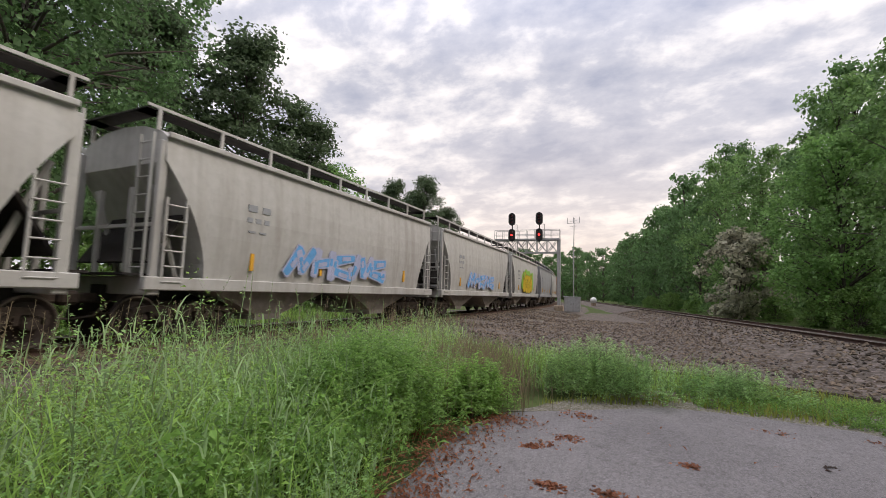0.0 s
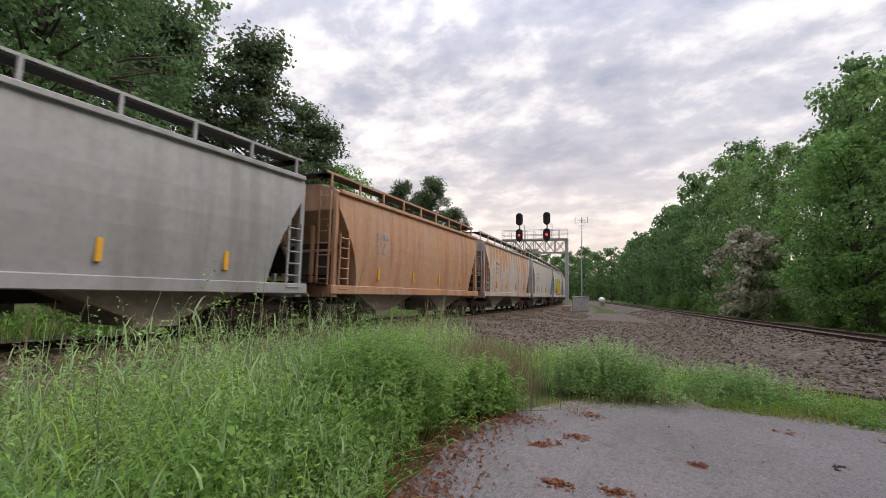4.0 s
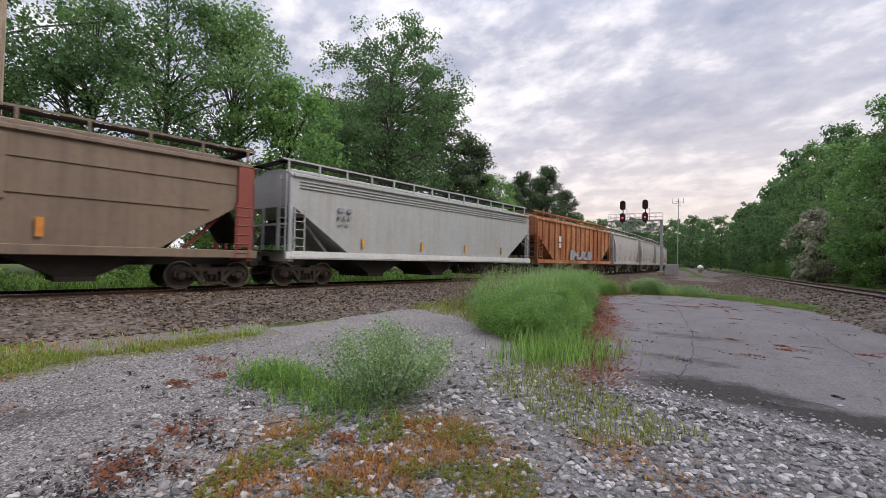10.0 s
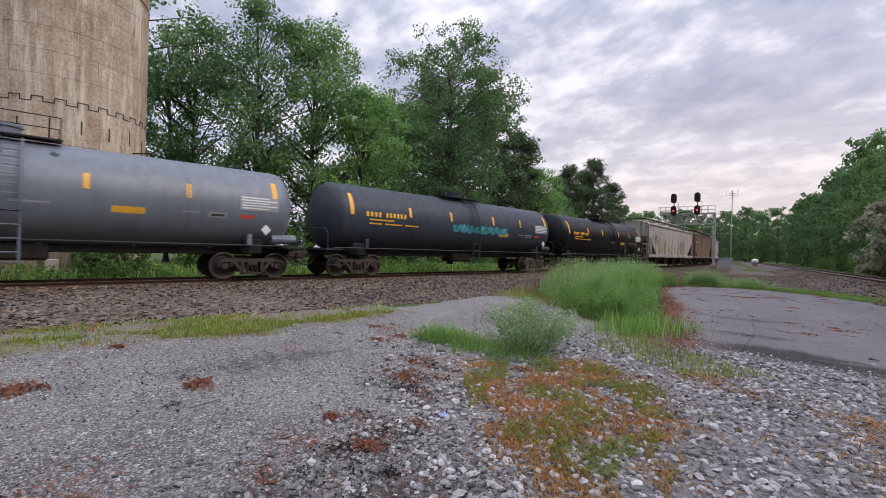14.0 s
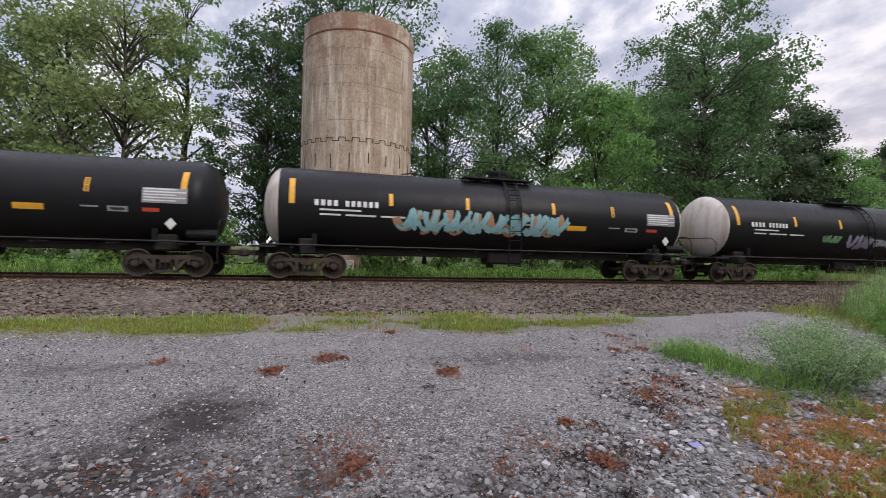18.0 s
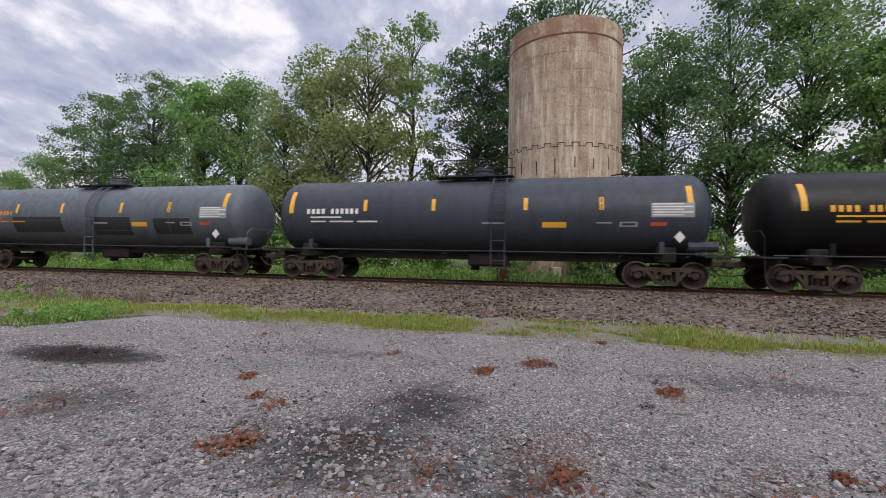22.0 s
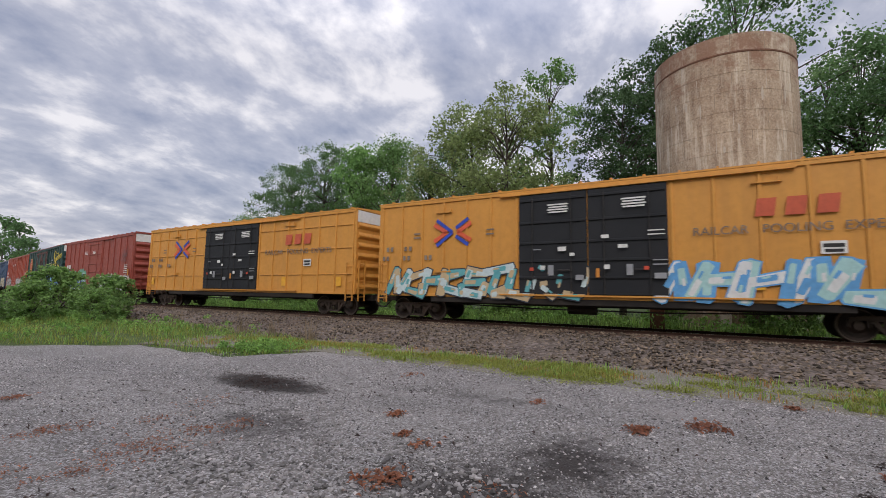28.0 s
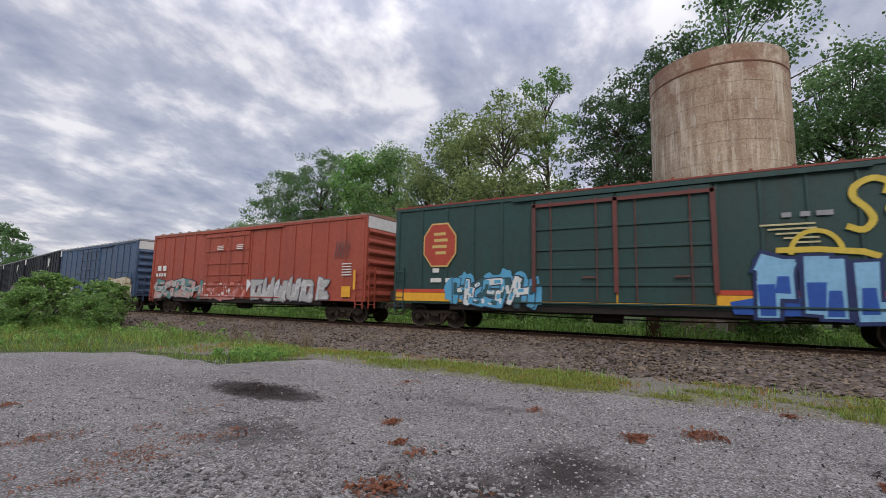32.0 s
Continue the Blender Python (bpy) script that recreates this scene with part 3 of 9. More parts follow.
def sheet(name, outline, z, material, label, category, step=0.5, wobble=0.12, seed=1, lift=0.0):
    """A ground patch with an uneven rim, laid just above the ground."""
    b = Build()
    pts, k = [], len(outline)
    for i in range(k):
        p, q = Vector(outline[i]), Vector(outline[(i + 1) % k])
        m = max(1, int((q - p).length / step))
        for j in range(m):
            c = p.lerp(q, j / m)
            w = wobble * noise.noise((c.x * 1.3 + seed, c.y * 1.3, 0.5)) * 2 + wobble * noise.noise((c.x * 4 + seed, c.y * 4, 0.5))
            c = c + Vector((w, w * 0.8))
            pts.append(c)
    bm = bmesh.new()
    vs = [bm.verts.new((c.x, c.y, z)) for c in pts]
    face = bm.faces.new(vs)
    ret = bmesh.ops.extrude_face_region(bm, geom=[face])
    for v in [g for g in ret["geom"] if isinstance(g, bmesh.types.BMVert)]:
        v.co.z -= 0.05
    bmesh.ops.recalc_face_normals(bm, faces=bm.faces)
    bmesh.ops.triangulate(bm, faces=bm.faces)
    me = bpy.data.meshes.new(name)
    bm.to_mesh(me)
    bm.free()
    me.materials.append(material)
    return tagged(new(name, me), label, category, kind="structure")


build_ground()
LOT = [(-9.6, -9.0), (-6.9, -10.5), (-6.7, -14.5), (-3, -19), (10, -22), (16, -6), (14, 9.5), (3, 9.2), (-3.1, 9.4), (-4.4, 11.2), (-8.2, 13.0), (-12.0, 15.5), (-10.4, 7.5), (-9.2, 4.0), (-9.2, -2)]
sheet("lot", LOT, 0.022, M["soil"], "grey packed gravel lot with fine stones", "gravel lot", seed=2)
PAD = [(-3.1, 8.7), (-4.55, 12.0), (-5.6, 15.0), (-7.2, 18.6), (-8.8, 22.0), (-9.7, 24.4), (-9.6, 26.4), (-7.5, 28.2), (-5.2, 28.3), (-1.5, 24.5), (1.0, 18.8), (6.0, 12.5), (6.4, 9.0), (0.4, 8.3)]
sheet("pavement", PAD, 0.045, M["asphalt"], "cracked grey asphalt pad with dead leaves along its rim", "pavement", seed=5, wobble=0.09)
sheet("track_verge", [(-9.0, -9.5), (-8.9, -4), (-9.0, 0), (-8.7, 3.6), (-9.6, 7.6), (-11.2, 7.8), (-11.6, 0), (-11.6, -10), (-10, -16), (-7, -15)], 0.026, M["verge"],
      "strip of short yellow-green grass beside the ballast", "grass verge", seed=8)
sheet("pad_verge", [(-9.6, 26.5), (-8.2, 29.4), (-4.3, 30.0), (-0.2, 24.5), (6.4, 16.2), (9.8, 12.4), (9.0, 8.0), (6.6, 8.0), (6.2, 12.4), (1.0, 18.7), (-1.5, 24.4), (-5.2, 28.2), (-7.5, 28.1)], 0.035, M["verge"],
      "yellow-green grass rim between asphalt and ballast", "grass verge", seed=9)


def ribbon(name, curve, s0, s1, step, profile, material, label, category, jitter=0.0):
    """Sweeps a cross profile (offset to the right, height) along a track."""
    b = Build()
    s, rings = s0, []
    while s <= s1 + 0.01:
        x, y, h = curve(s)
        c, sn = math.cos(radians(h)), math.sin(radians(h))
        ring = []
        for o, z in profile:
            j = jitter * noise.noise((x + o, y, o)) if jitter else 0
            ring.append((x + o * c, y + o * sn, z + j * (0.3 if abs(o) < 2 else 1.0)))
        rings.append(ring)
        s += step
    b.loft(rings, caps=False, closed=False)
    b.smooth = True
    return solid(name, b, material, label, category, kind="structure")


sheet("track_apron", [(-12.6, 31.6), (-6.5, 32.2), (-3.4, 30.6), (-11.2, 60), (-14, 70), (-16.8, 70), (-15.6, 60)], 0.03, M["ballast"], "brown-grey stony ground between the two tracks", "gravel", seed=12)


M["rustbed"] = mat("rust_stained_ballast", (0.15, 0.09, 0.062), 0.95, 0, (0.08, 0.05, 0.036), 9, 0.8, 0.8, 0.8, speckle=((0.20, 0.14, 0.11), 14, 0.7), spec=0.1)
BALLAST = [(-4.6, 0.1), (-3.2, 0.36), (-1.7, 0.44), (1.7, 0.44), (2.6, 0.36), (4.2, 0.18), (6.2, -0.03)]
ribbon("ballast_bed", track, -150, 260, 1.5, BALLAST, M["ballast"], "brown-grey crushed stone ballast bank", "ballast", 0.08)
ribbon("ballast_bed_side", side_track, -60, 260, 2.0, [(-4.0, -0.03), (-2.6, 0.30), (-1.7, 0.44), (1.7, 0.44), (2.6, 0.30), (4.2, -0.03)], M["ballast"],
       "brown-grey crushed stone ballast of the second track", "ballast", 0.08)
ribbon("rusty_shoulder", track, -150, 120, 1.5, [(0.83, 0.452), (1.25, 0.454), (1.75, 0.446)], M["rustbed"], "rust-stained ballast beside the rail", "ballast", 0.03)
HEADP = [(-0.036, 0.0), (-0.036, -0.035), (-0.012, -0.045), (-0.012, -0.125), (-0.07, -0.15), (-0.07, -0.17), (0.07, -0.17), (0.07, -0.15), (0.012, -0.125), (0.012, -0.045), (0.036, -0.035), (0.036, 0.0)]
for nm, curve, s0, s1 in (("main", track, -150, 260), ("side", side_track, -60, 260)):
    for off in (-0.755, 0.755):
        ribbon("rail", curve, s0, s1, 3.0, [(off + a, RAIL_Z - 0.004 + z) for a, z in HEADP], M["rail"], "rusty brown steel running rail on ties", "rail")
        ribbon("rail_head", curve, s0, s1, 3.0, [(off - 0.03, RAIL_Z), (off + 0.03, RAIL_Z)], M["railtop"], "polished top of a running rail", "rail")
    tb = Build()
    s = s0
    while s < (120 if nm == "main" else 110):
        x, y, h = curve(s)
        tb.box(x, y, RAIL_Z - 0.26, 2.6, 0.23, 0.18, 0.02, Matrix.Rotation(radians(h), 3, "Z"))
        s += 0.52
    solid("railway_ties", tb, M["tie"], "dark creosoted wooden railway ties in the ballast", "railway tie", kind="stuff")


# ------------------------------------------------------------------ silo
def build_silo():
    cx, cy, R, zb, H = -25.2, 0.75, 2.98, 0.3, 12.95
    silo = thing("silo", "tall round weathered concrete stave silo without a roof, streaked brown", "silo", pose(cx, cy, zb))
    # lower wall, upper wall made of courses of curved blocks
    inner = Build()
    n = 96
    ring = lambda r, z: [(r * math.cos(2 * math.pi * i / n), r * math.sin(2 * math.pi * i / n), z) for i in range(n)]
    inner.loft([ring(R - 0.035, 0), ring(R - 0.035, H - 0.06), ring(R - 0.3, H - 0.06), ring(R - 0.3, 0)], caps=False)
    inner.smooth = False
    part("core_wall", inner, M["mortar"], silo)
    # courses of cast concrete, each with a thin recessed joint
    zc = [0.0, 1.7, 3.4, 5.1, 6.7, 7.65, 8.55, 9.45, 10.35, 11.2, 12.1, H]
    rng = random.Random(4)
    for k in range(len(zc) - 1):
        b = Build()
        b.loft([ring(R - 0.012, zc[k] + 0.002), ring(R, zc[k] + 0.007), ring(R + 0.003 * math.sin(k * 2.1), zc[k + 1] - 0.007), ring(R - 0.012, zc[k + 1] - 0.002)], caps=False)
        part("course", b, M["silowall"], silo)
    for k in range(5, len(zc) - 1):
        for i in range(14):
            a = 2 * math.pi * (i + 0.5 * (k % 2)) / 14 + 0.1
            b = Build().box((R - 0.002) * math.cos(a), (R - 0.002) * math.sin(a), (zc[k] + zc[k + 1]) / 2, 0.014, 0.022, zc[k + 1] - zc[k] - 0.02, 0, Matrix.Rotation(a, 3, "Z"))
            part("panel_seam", b, M["patch" if (i * 7 + k) % 3 == 0 else "mortar"], silo)
    # notched joint between lower and upper wall
    dark = Build()
    zj = 6.7
    m = 56
    for i in range(m):
        a0, a1 = 2 * math.pi * i / m, 2 * math.pi * (i + 1) / m
        zz = zj + (0.09 if i % 2 else -0.09)
        rr = R + 0.004
        mid = (a0 + a1) / 2
        q = Matrix.Rotation(mid, 3, "Z")
        dark.box(rr * math.cos(mid), rr * math.sin(mid), zz, 0.012, rr * (a1 - a0) + 0.02, 0.035, 0, q)
        q0 = Matrix.Rotation(a0, 3, "Z")
        dark.box(rr * math.cos(a0), rr * math.sin(a0), zj, 0.012, 0.035, 0.2, 0, q0)
    part("notched_joint", dark, M["jointdark"], silo, "dark toothed joint round the wall")
    for i in range(20):
        a = 2 * math.pi * (i + 0.35) / 20 + 0.05
        b = Build()
        b.box((R + 0.004) * math.cos(a), (R + 0.004) * math.sin(a), 5.9 - 0.3 * rng.random(), 0.014, 0.045, 0.5 + 0.35 * rng.random(), 0, Matrix.Rotation(a, 3, "Z"))
        part("slot", b, M["blackpaint"], silo, "narrow dark vertical slot")
    # rusty hoops at the top
    for z, th in ((12.1, 0.05),):
        b = Build()
        b.loft([ring(R + 0.006, z - th), ring(R + 0.018, z - th * 0.6), ring(R + 0.018, z + th * 0.6), ring(R + 0.006, z + th)], caps=False)
        part("hoop", b, M["hoop"], silo, "rusty steel hoop")
    # pale spalled patches
    for i in range(22):
        a, z = rng.uniform(-1.5, 1.5), rng.choice((rng.uniform(6.9, 10.5), rng.uniform(5.2, 7.0)))
        b = Build()
        k = 9
        w, h = rng.uniform(0.025, 0.06), rng.uniform(0.12, 0.42)
        vs = []
        for rr in (R + 0.003, R + 0.008):
            for j in range(k):
                t = 2 * math.pi * j / k
                s = rng.uniform(0.6, 1.1)
                aa = a + w * s * math.cos(t) / R
                vs.append((rr * math.cos(aa), rr * math.sin(aa), z + h * s * math.sin(t)))
        b.add(vs, [tuple(range(k, 2 * k))] + [(j, (j + 1) % k, k + (j + 1) % k, k + j) for j in range(k)])
        part("patch", b, M["patch"], silo, "pale spalled patch")
    pipe = Build().rod((1.9, 2.25, 5.3), (2.6, 2.9, 5.3), 0.035)
    part("bracket", pipe, M["rail"], silo)
    return silo


M["hoop"] = mat("rusty_hoop", (0.20, 0.10, 0.06), 0.85, 0.2, (0.12, 0.06, 0.04), 8, 1, 0.7, 0.2)
M["patch"] = mat("pale_lime_patch", (0.50, 0.45, 0.38), 0.9, 0, (0.4, 0.34, 0.28), 8, 1, 0.6, 0.2)
build_silo()


# ------------------------------------------------------------------ signal bridge, mast, cabinet
def build_gantry():
    g = thing("signal_bridge", "galvanised cantilever signal bridge with red lights over the track", "railway signal", pose(-19.1, 66.0, 0.25, 0, 0, 9))
    part("mast", Build().box(0, 0, 3.7, 0.34, 0.34, 7.4, 0.03), M["galv"], g)
    part("base", Build().box(0, 0, 0.25, 0.9, 0.9, 0.6, 0.05), M["concrete"], g, "concrete footing")
    for y in (-0.45, 0.45):
        for z in (5.95, 7.3):
            part("chord", Build().box(-3.3, y, z, 6.9, 0.11, 0.11, 0.01), M["galv"], g)
        b = Build()
        n = 6
        for i in range(n):
            x0, x1 = -0.1 - 6.4 * i / n, -0.1 - 6.4 * (i + 1) / n
            part("brace", Build().rod((x0, y, 5.95), (x1, y, 7.3), 0.04, 6), M["galv"], g)
            part("brace", Build().rod((x1, y, 5.95), (x0, y, 7.3), 0.04, 6), M["galv"], g)
            part("upright", Build().box(x1, y, 6.62, 0.07, 0.07, 1.35), M["galv"], g)
    walkway = Build().box(-3.3, 0, 7.4, 6.8, 0.8, 0.05)
    part("walkway", walkway, M["galv"], g)
    for y in (-0.42, 0.42):
        for z in (7.85, 8.35):
            part("handrail", Build().rod((0.1, y, z), (-6.7, y, z), 0.025, 6), M["galv"], g)
        for i in range(9):
            part("rail_post", Build().rod((0.1 - 6.8 * i / 8, y, 7.4), (0.1 - 6.8 * i / 8, y, 8.35), 0.022, 6), M["galv"], g)
    for x, lit in ((-1.9, (0, 1)), (-4.75, (0, 1))):
        head = part("signal_pole", Build().rod((x, -0.6, 7.0), (x, -0.6, 9.9), 0.06), M["blacksteel"], g)
        for k, z in enumerate((9.45, 7.75)):
            hb = Build()
            pr = []
            for yy in (-0.95, -0.75):
                pr.append([(x + 0.36 * math.cos(t), yy, z + 0.3 * (1 if math.sin(t) > 0 else -1) + 0.36 * math.sin(t)) for t in [2 * math.pi * (i + 0.5) / 16 for i in range(16)]])
            hb.loft(pr)
            h = part("signal_head", hb, M["blacksteel"], g, "black oval signal head with hoods")
            for j, dz in enumerate((0.3, 0.0, -0.3)):
                on = k == 1 and j == 1
                part("lens", Build().rod((x, -0.99, z + dz), (x, -0.94, z + dz), 0.115, 12), M["signalred" if on else "signaldark"], h, "glowing red lens" if on else "")
                hood = Build()
                hood.loft([[(x + 0.14 * math.cos(t), yy, z + dz + 0.14 * math.sin(t)) for t in [math.pi * (i / 8) for i in range(9)]] for yy in (-1.25, -0.95)], caps=False, closed=False)
                part("hood", hood, M["blacksteel"], h)
        part("ladder_cage", Build().rod((x + 0.5, -0.5, 7.4), (x + 0.5, -0.5, 8.9), 0.025).rod((x + 0.15, -0.5, 8.9), (x + 0.5, -0.5, 8.9), 0.025), M["galv"], g)
    return g


build_gantry()


def build_mast():
    m = thing("radio_mast", "thin grey radio mast with short antenna arms", "antenna mast", pose(-20.8, 80.0, 0.2))
    part("pole", Build().rod((0, 0, 0), (0, 0, 6), 0.09, 8, 0.07).rod((0, 0, 6), (0.1, 0, 12.0), 0.07, 8, 0.04), M["galv"], m)
    for z, w in ((11.3, 0.8), (11.6, 0.5), (10.9, 0.4)):
        part("arm", Build().rod((-w, 0, z), (w, 0, z), 0.03, 6), M["galv"], m)
    for x in (-0.8, 0.0, 0.8):
        part("antenna", Build().rod((x, 0, 11.3), (x, 0, 12.1), 0.035, 6), M["galv"], m)
    return m


build_mast()
cab = thing("relay_cabinet", "grey metal relay cabinet beside the track", "equipment cabinet", pose(-17.5, 65.0, 0.25, 0, 0, 10))
part("body", Build().box(0, 0, 0.7, 1.5, 0.9, 1.4, 0.03), M["galv"], cab)
part("roof", Build().box(0, 0, 1.44, 1.64, 1.04, 0.08, 0.02), M["galv"], cab)
for x in (-0.37, 0.37):
    d = part("door", Build().box(x, -0.46, 0.7, 0.7, 0.03, 1.25, 0.008), M["galv"], cab)
    part("handle", Build().box(x * 0.3, -0.49, 0.75, 0.03, 0.03, 0.16, 0.006), M["blacksteel"], d)
tank = thing("storage_tank", "small white storage tank beside the far track", "tank", pose(-22.0, 100.0, 0.4))
tk = Build()
tk.smooth = True
tk.loft([[(0.55 * math.sin(p) * math.cos(2 * math.pi * i / 16), 0.95 * math.cos(p), 0.8 + 0.55 * math.sin(p) * math.sin(2 * math.pi * i / 16)) for i in range(16)] for p in [math.pi * (k + 0.02) / 10 for k in range(10)] + [math.pi * 0.998]])
part("shell", tk, M["whitepaint"], tank)
part("saddle", Build().box(0, -0.5, 0.12, 0.6, 0.16, 0.5).box(0, 0.5, 0.12, 0.6, 0.16, 0.5), M["concrete"], tank)

# posts behind the train
post = thing("marker_post", "short rusty red post with scratched paint behind the track", "post", pose(-20.6, -2.0, 0.36))
part("shaft", Build().box(0, 0, 0.35, 0.16, 0.55, 1.0, 0.02), M["redend"] if "redend" in M else M["hoop"], post)
post3 = thing("track_marker", "small white marker post beside the second track", "post", pose(1.5, 39.7, 0.0))
part("shaft", Build().box(0, 0, 0.25, 0.14, 0.14, 0.5, 0.02), M["whitepaint"], post3)
part("cap", Build().box(0, 0, 0.52, 0.18, 0.18, 0.05, 0.015), M["whitepaint"], post3)
post2 = thing("concrete_post", "short pale concrete post among weeds behind the track", "post", pose(-22.0, 0.45, 0.36))
part("shaft", Build().box(0, 0, 0.3, 0.4, 0.4, 0.8, 0.03), M["patch"], post2)


# ------------------------------------------------------------------ trees
def leaves(centres, radii, per, size, rng, flat=0.55, droop=0.0):
    """Folded leaf cards gathered in uneven clumps."""
    n = int(sum(per))
    C = np.repeat(np.array(centres), per, axis=0)
    Rr = np.repeat(np.array(radii), per)[:, None]
    d = rng.normal(size=(n, 3))
    d /= np.linalg.norm(d, axis=1)[:, None]
    r = rng.random((n, 1)) ** 0.45
    p = C + d * r * Rr * np.array([1, 1, flat])
    nrm = d * 0.7 + rng.normal(size=(n, 3)) * 0.7 + np.array([0, 0, 0.5])
    nrm /= np.linalg.norm(nrm, axis=1)[:, None]
    t = np.cross(nrm, rng.normal(size=(n, 3)))
    t /= np.linalg.norm(t, axis=1)[:, None] + 1e-9
    s = np.cross(nrm, t)
    L = size * (0.6 + 0.8 * rng.random((n, 1)))
    W = L * (0.32 + 0.2 * rng.random((n, 1)))
    fold = nrm * L * 0.12
    V = np.stack([p - t * L / 2, p + s * W + fold, p + t * L / 2 - np.array([0, 0, 1]) * droop * L, p - s * W + fold], axis=1).reshape(-1, 3)
    F = np.arange(n * 4).reshape(-1, 4)
    return V, F


def card_mesh(name, V, F, material):
    me = bpy.data.meshes.new(name)
    me.vertices.add(len(V))
    me.vertices.foreach_set("co", np.asarray(V, dtype=np.float32).ravel())
    k = F.shape[1]
    me.loops.add(F.size)
    me.loops.foreach_set("vertex_index", F.ravel().astype(np.int32))
    me.polygons.add(len(F))
    me.polygons.foreach_set("loop_start", np.arange(0, F.size, k, dtype=np.int32))
    me.polygons.foreach_set("use_smooth", np.zeros(len(F), dtype=bool))
    me.update(calc_edges=True)
    me.materials.append(material)
    return me


def make_tree(name, label, seed, height, radius, base, material, clumps=60, per=75, size=0.30, lean=0.0, kind="broad", gaps=0.0):
    rng, rd = np.random.default_rng(seed), random.Random(seed)
    tree = thing(name, label, "tree")
    tb = Build()
    tr = 0.028 * height * 0.55
    top = Vector((lean, lean * 0.5, height * 0.86))
    stem = [Vector((lean * (k / 6) ** 2 + rd.uniform(-0.12, 0.12), rd.uniform(-0.12, 0.12), top.z * k / 6)) for k in range(7)]
    tb.tube(stem, [tr * (1 - 0.87 * k / 6) for k in range(7)], 8)
    centres, radii = [], []
    for i in range(clumps):
        for _ in range(40):
            u = rd.random()
            z = base + (height - base) * u
            if kind == "pine":
                rr = radius * (0.35 + 0.75 * math.sin(math.pi * min(1, 0.15 + u * 0.9)) * (1 - 0.45 * u))
            elif kind == "round":
                rr = radius * (0.5 + 0.5 * math.sin(math.pi * min(0.5, 0.08 + 0.75 * u))) * math.sqrt(1 - 0.85 * max(0.0, (u - 0.62) / 0.38) ** 2)
            elif kind == "tall":
                rr = radius * (0.5 + 0.5 * math.sin(math.pi * (0.1 + 0.85 * u)))
            else:
                rr = radius * math.sin(math.pi * (0.16 + 0.78 * u)) ** 0.75
            a = rd.uniform(0, 2 * math.pi)
            lump = (0.94 if kind == "round" else 0.82) + (0.14 if kind == "round" else 0.38) * noise.noise((math.cos(a) * 1.4 + seed, math.sin(a) * 1.4, z * 0.28))
            q = rd.random() ** 0.5 * rr * lump
            p = Vector((q * math.cos(a) + lean * (z / height) ** 2, q * math.sin(a), z))
            if noise.noise((p.x * 0.45 + seed * 3.1, p.y * 0.45, p.z * 0.45)) > -0.2 + gaps:
                break
        centres.append(p)
        radii.append(radius * rd.uniform(0.11, 0.23) * (1.15 if kind == "pine" else 0.82 if kind == "round" else 1.0))
    for i, p in enumerate(centres):
        if i % 3 == 0:
            k = min(max(p.z - rd.uniform(0.8, 3.0), base * 0.5), top.z * 0.95) / top.z * 6
            k0 = min(int(k), 5)
            s = stem[k0].lerp(stem[k0 + 1], k - k0)
            mid = s.lerp(p, 0.5) + Vector((0, 0, rd.uniform(0.1, 0.6)))
            r0 = tr * 0.35 * (1 - 0.7 * k / 6) + 0.015
            tb.tube([s, mid, p], [r0, r0 * 0.6, 0.012], 5)
    tb.smooth = True
    part("trunk", tb, M["bark"], tree)
    V, F = leaves(centres, radii, [per] * clumps, size, rng, 0.6 if kind == "pine" else 0.7, 0.1)
    crown = new("crown", card_mesh("crown", V, F, M[material]))
    crown.parent = tree
    return tree


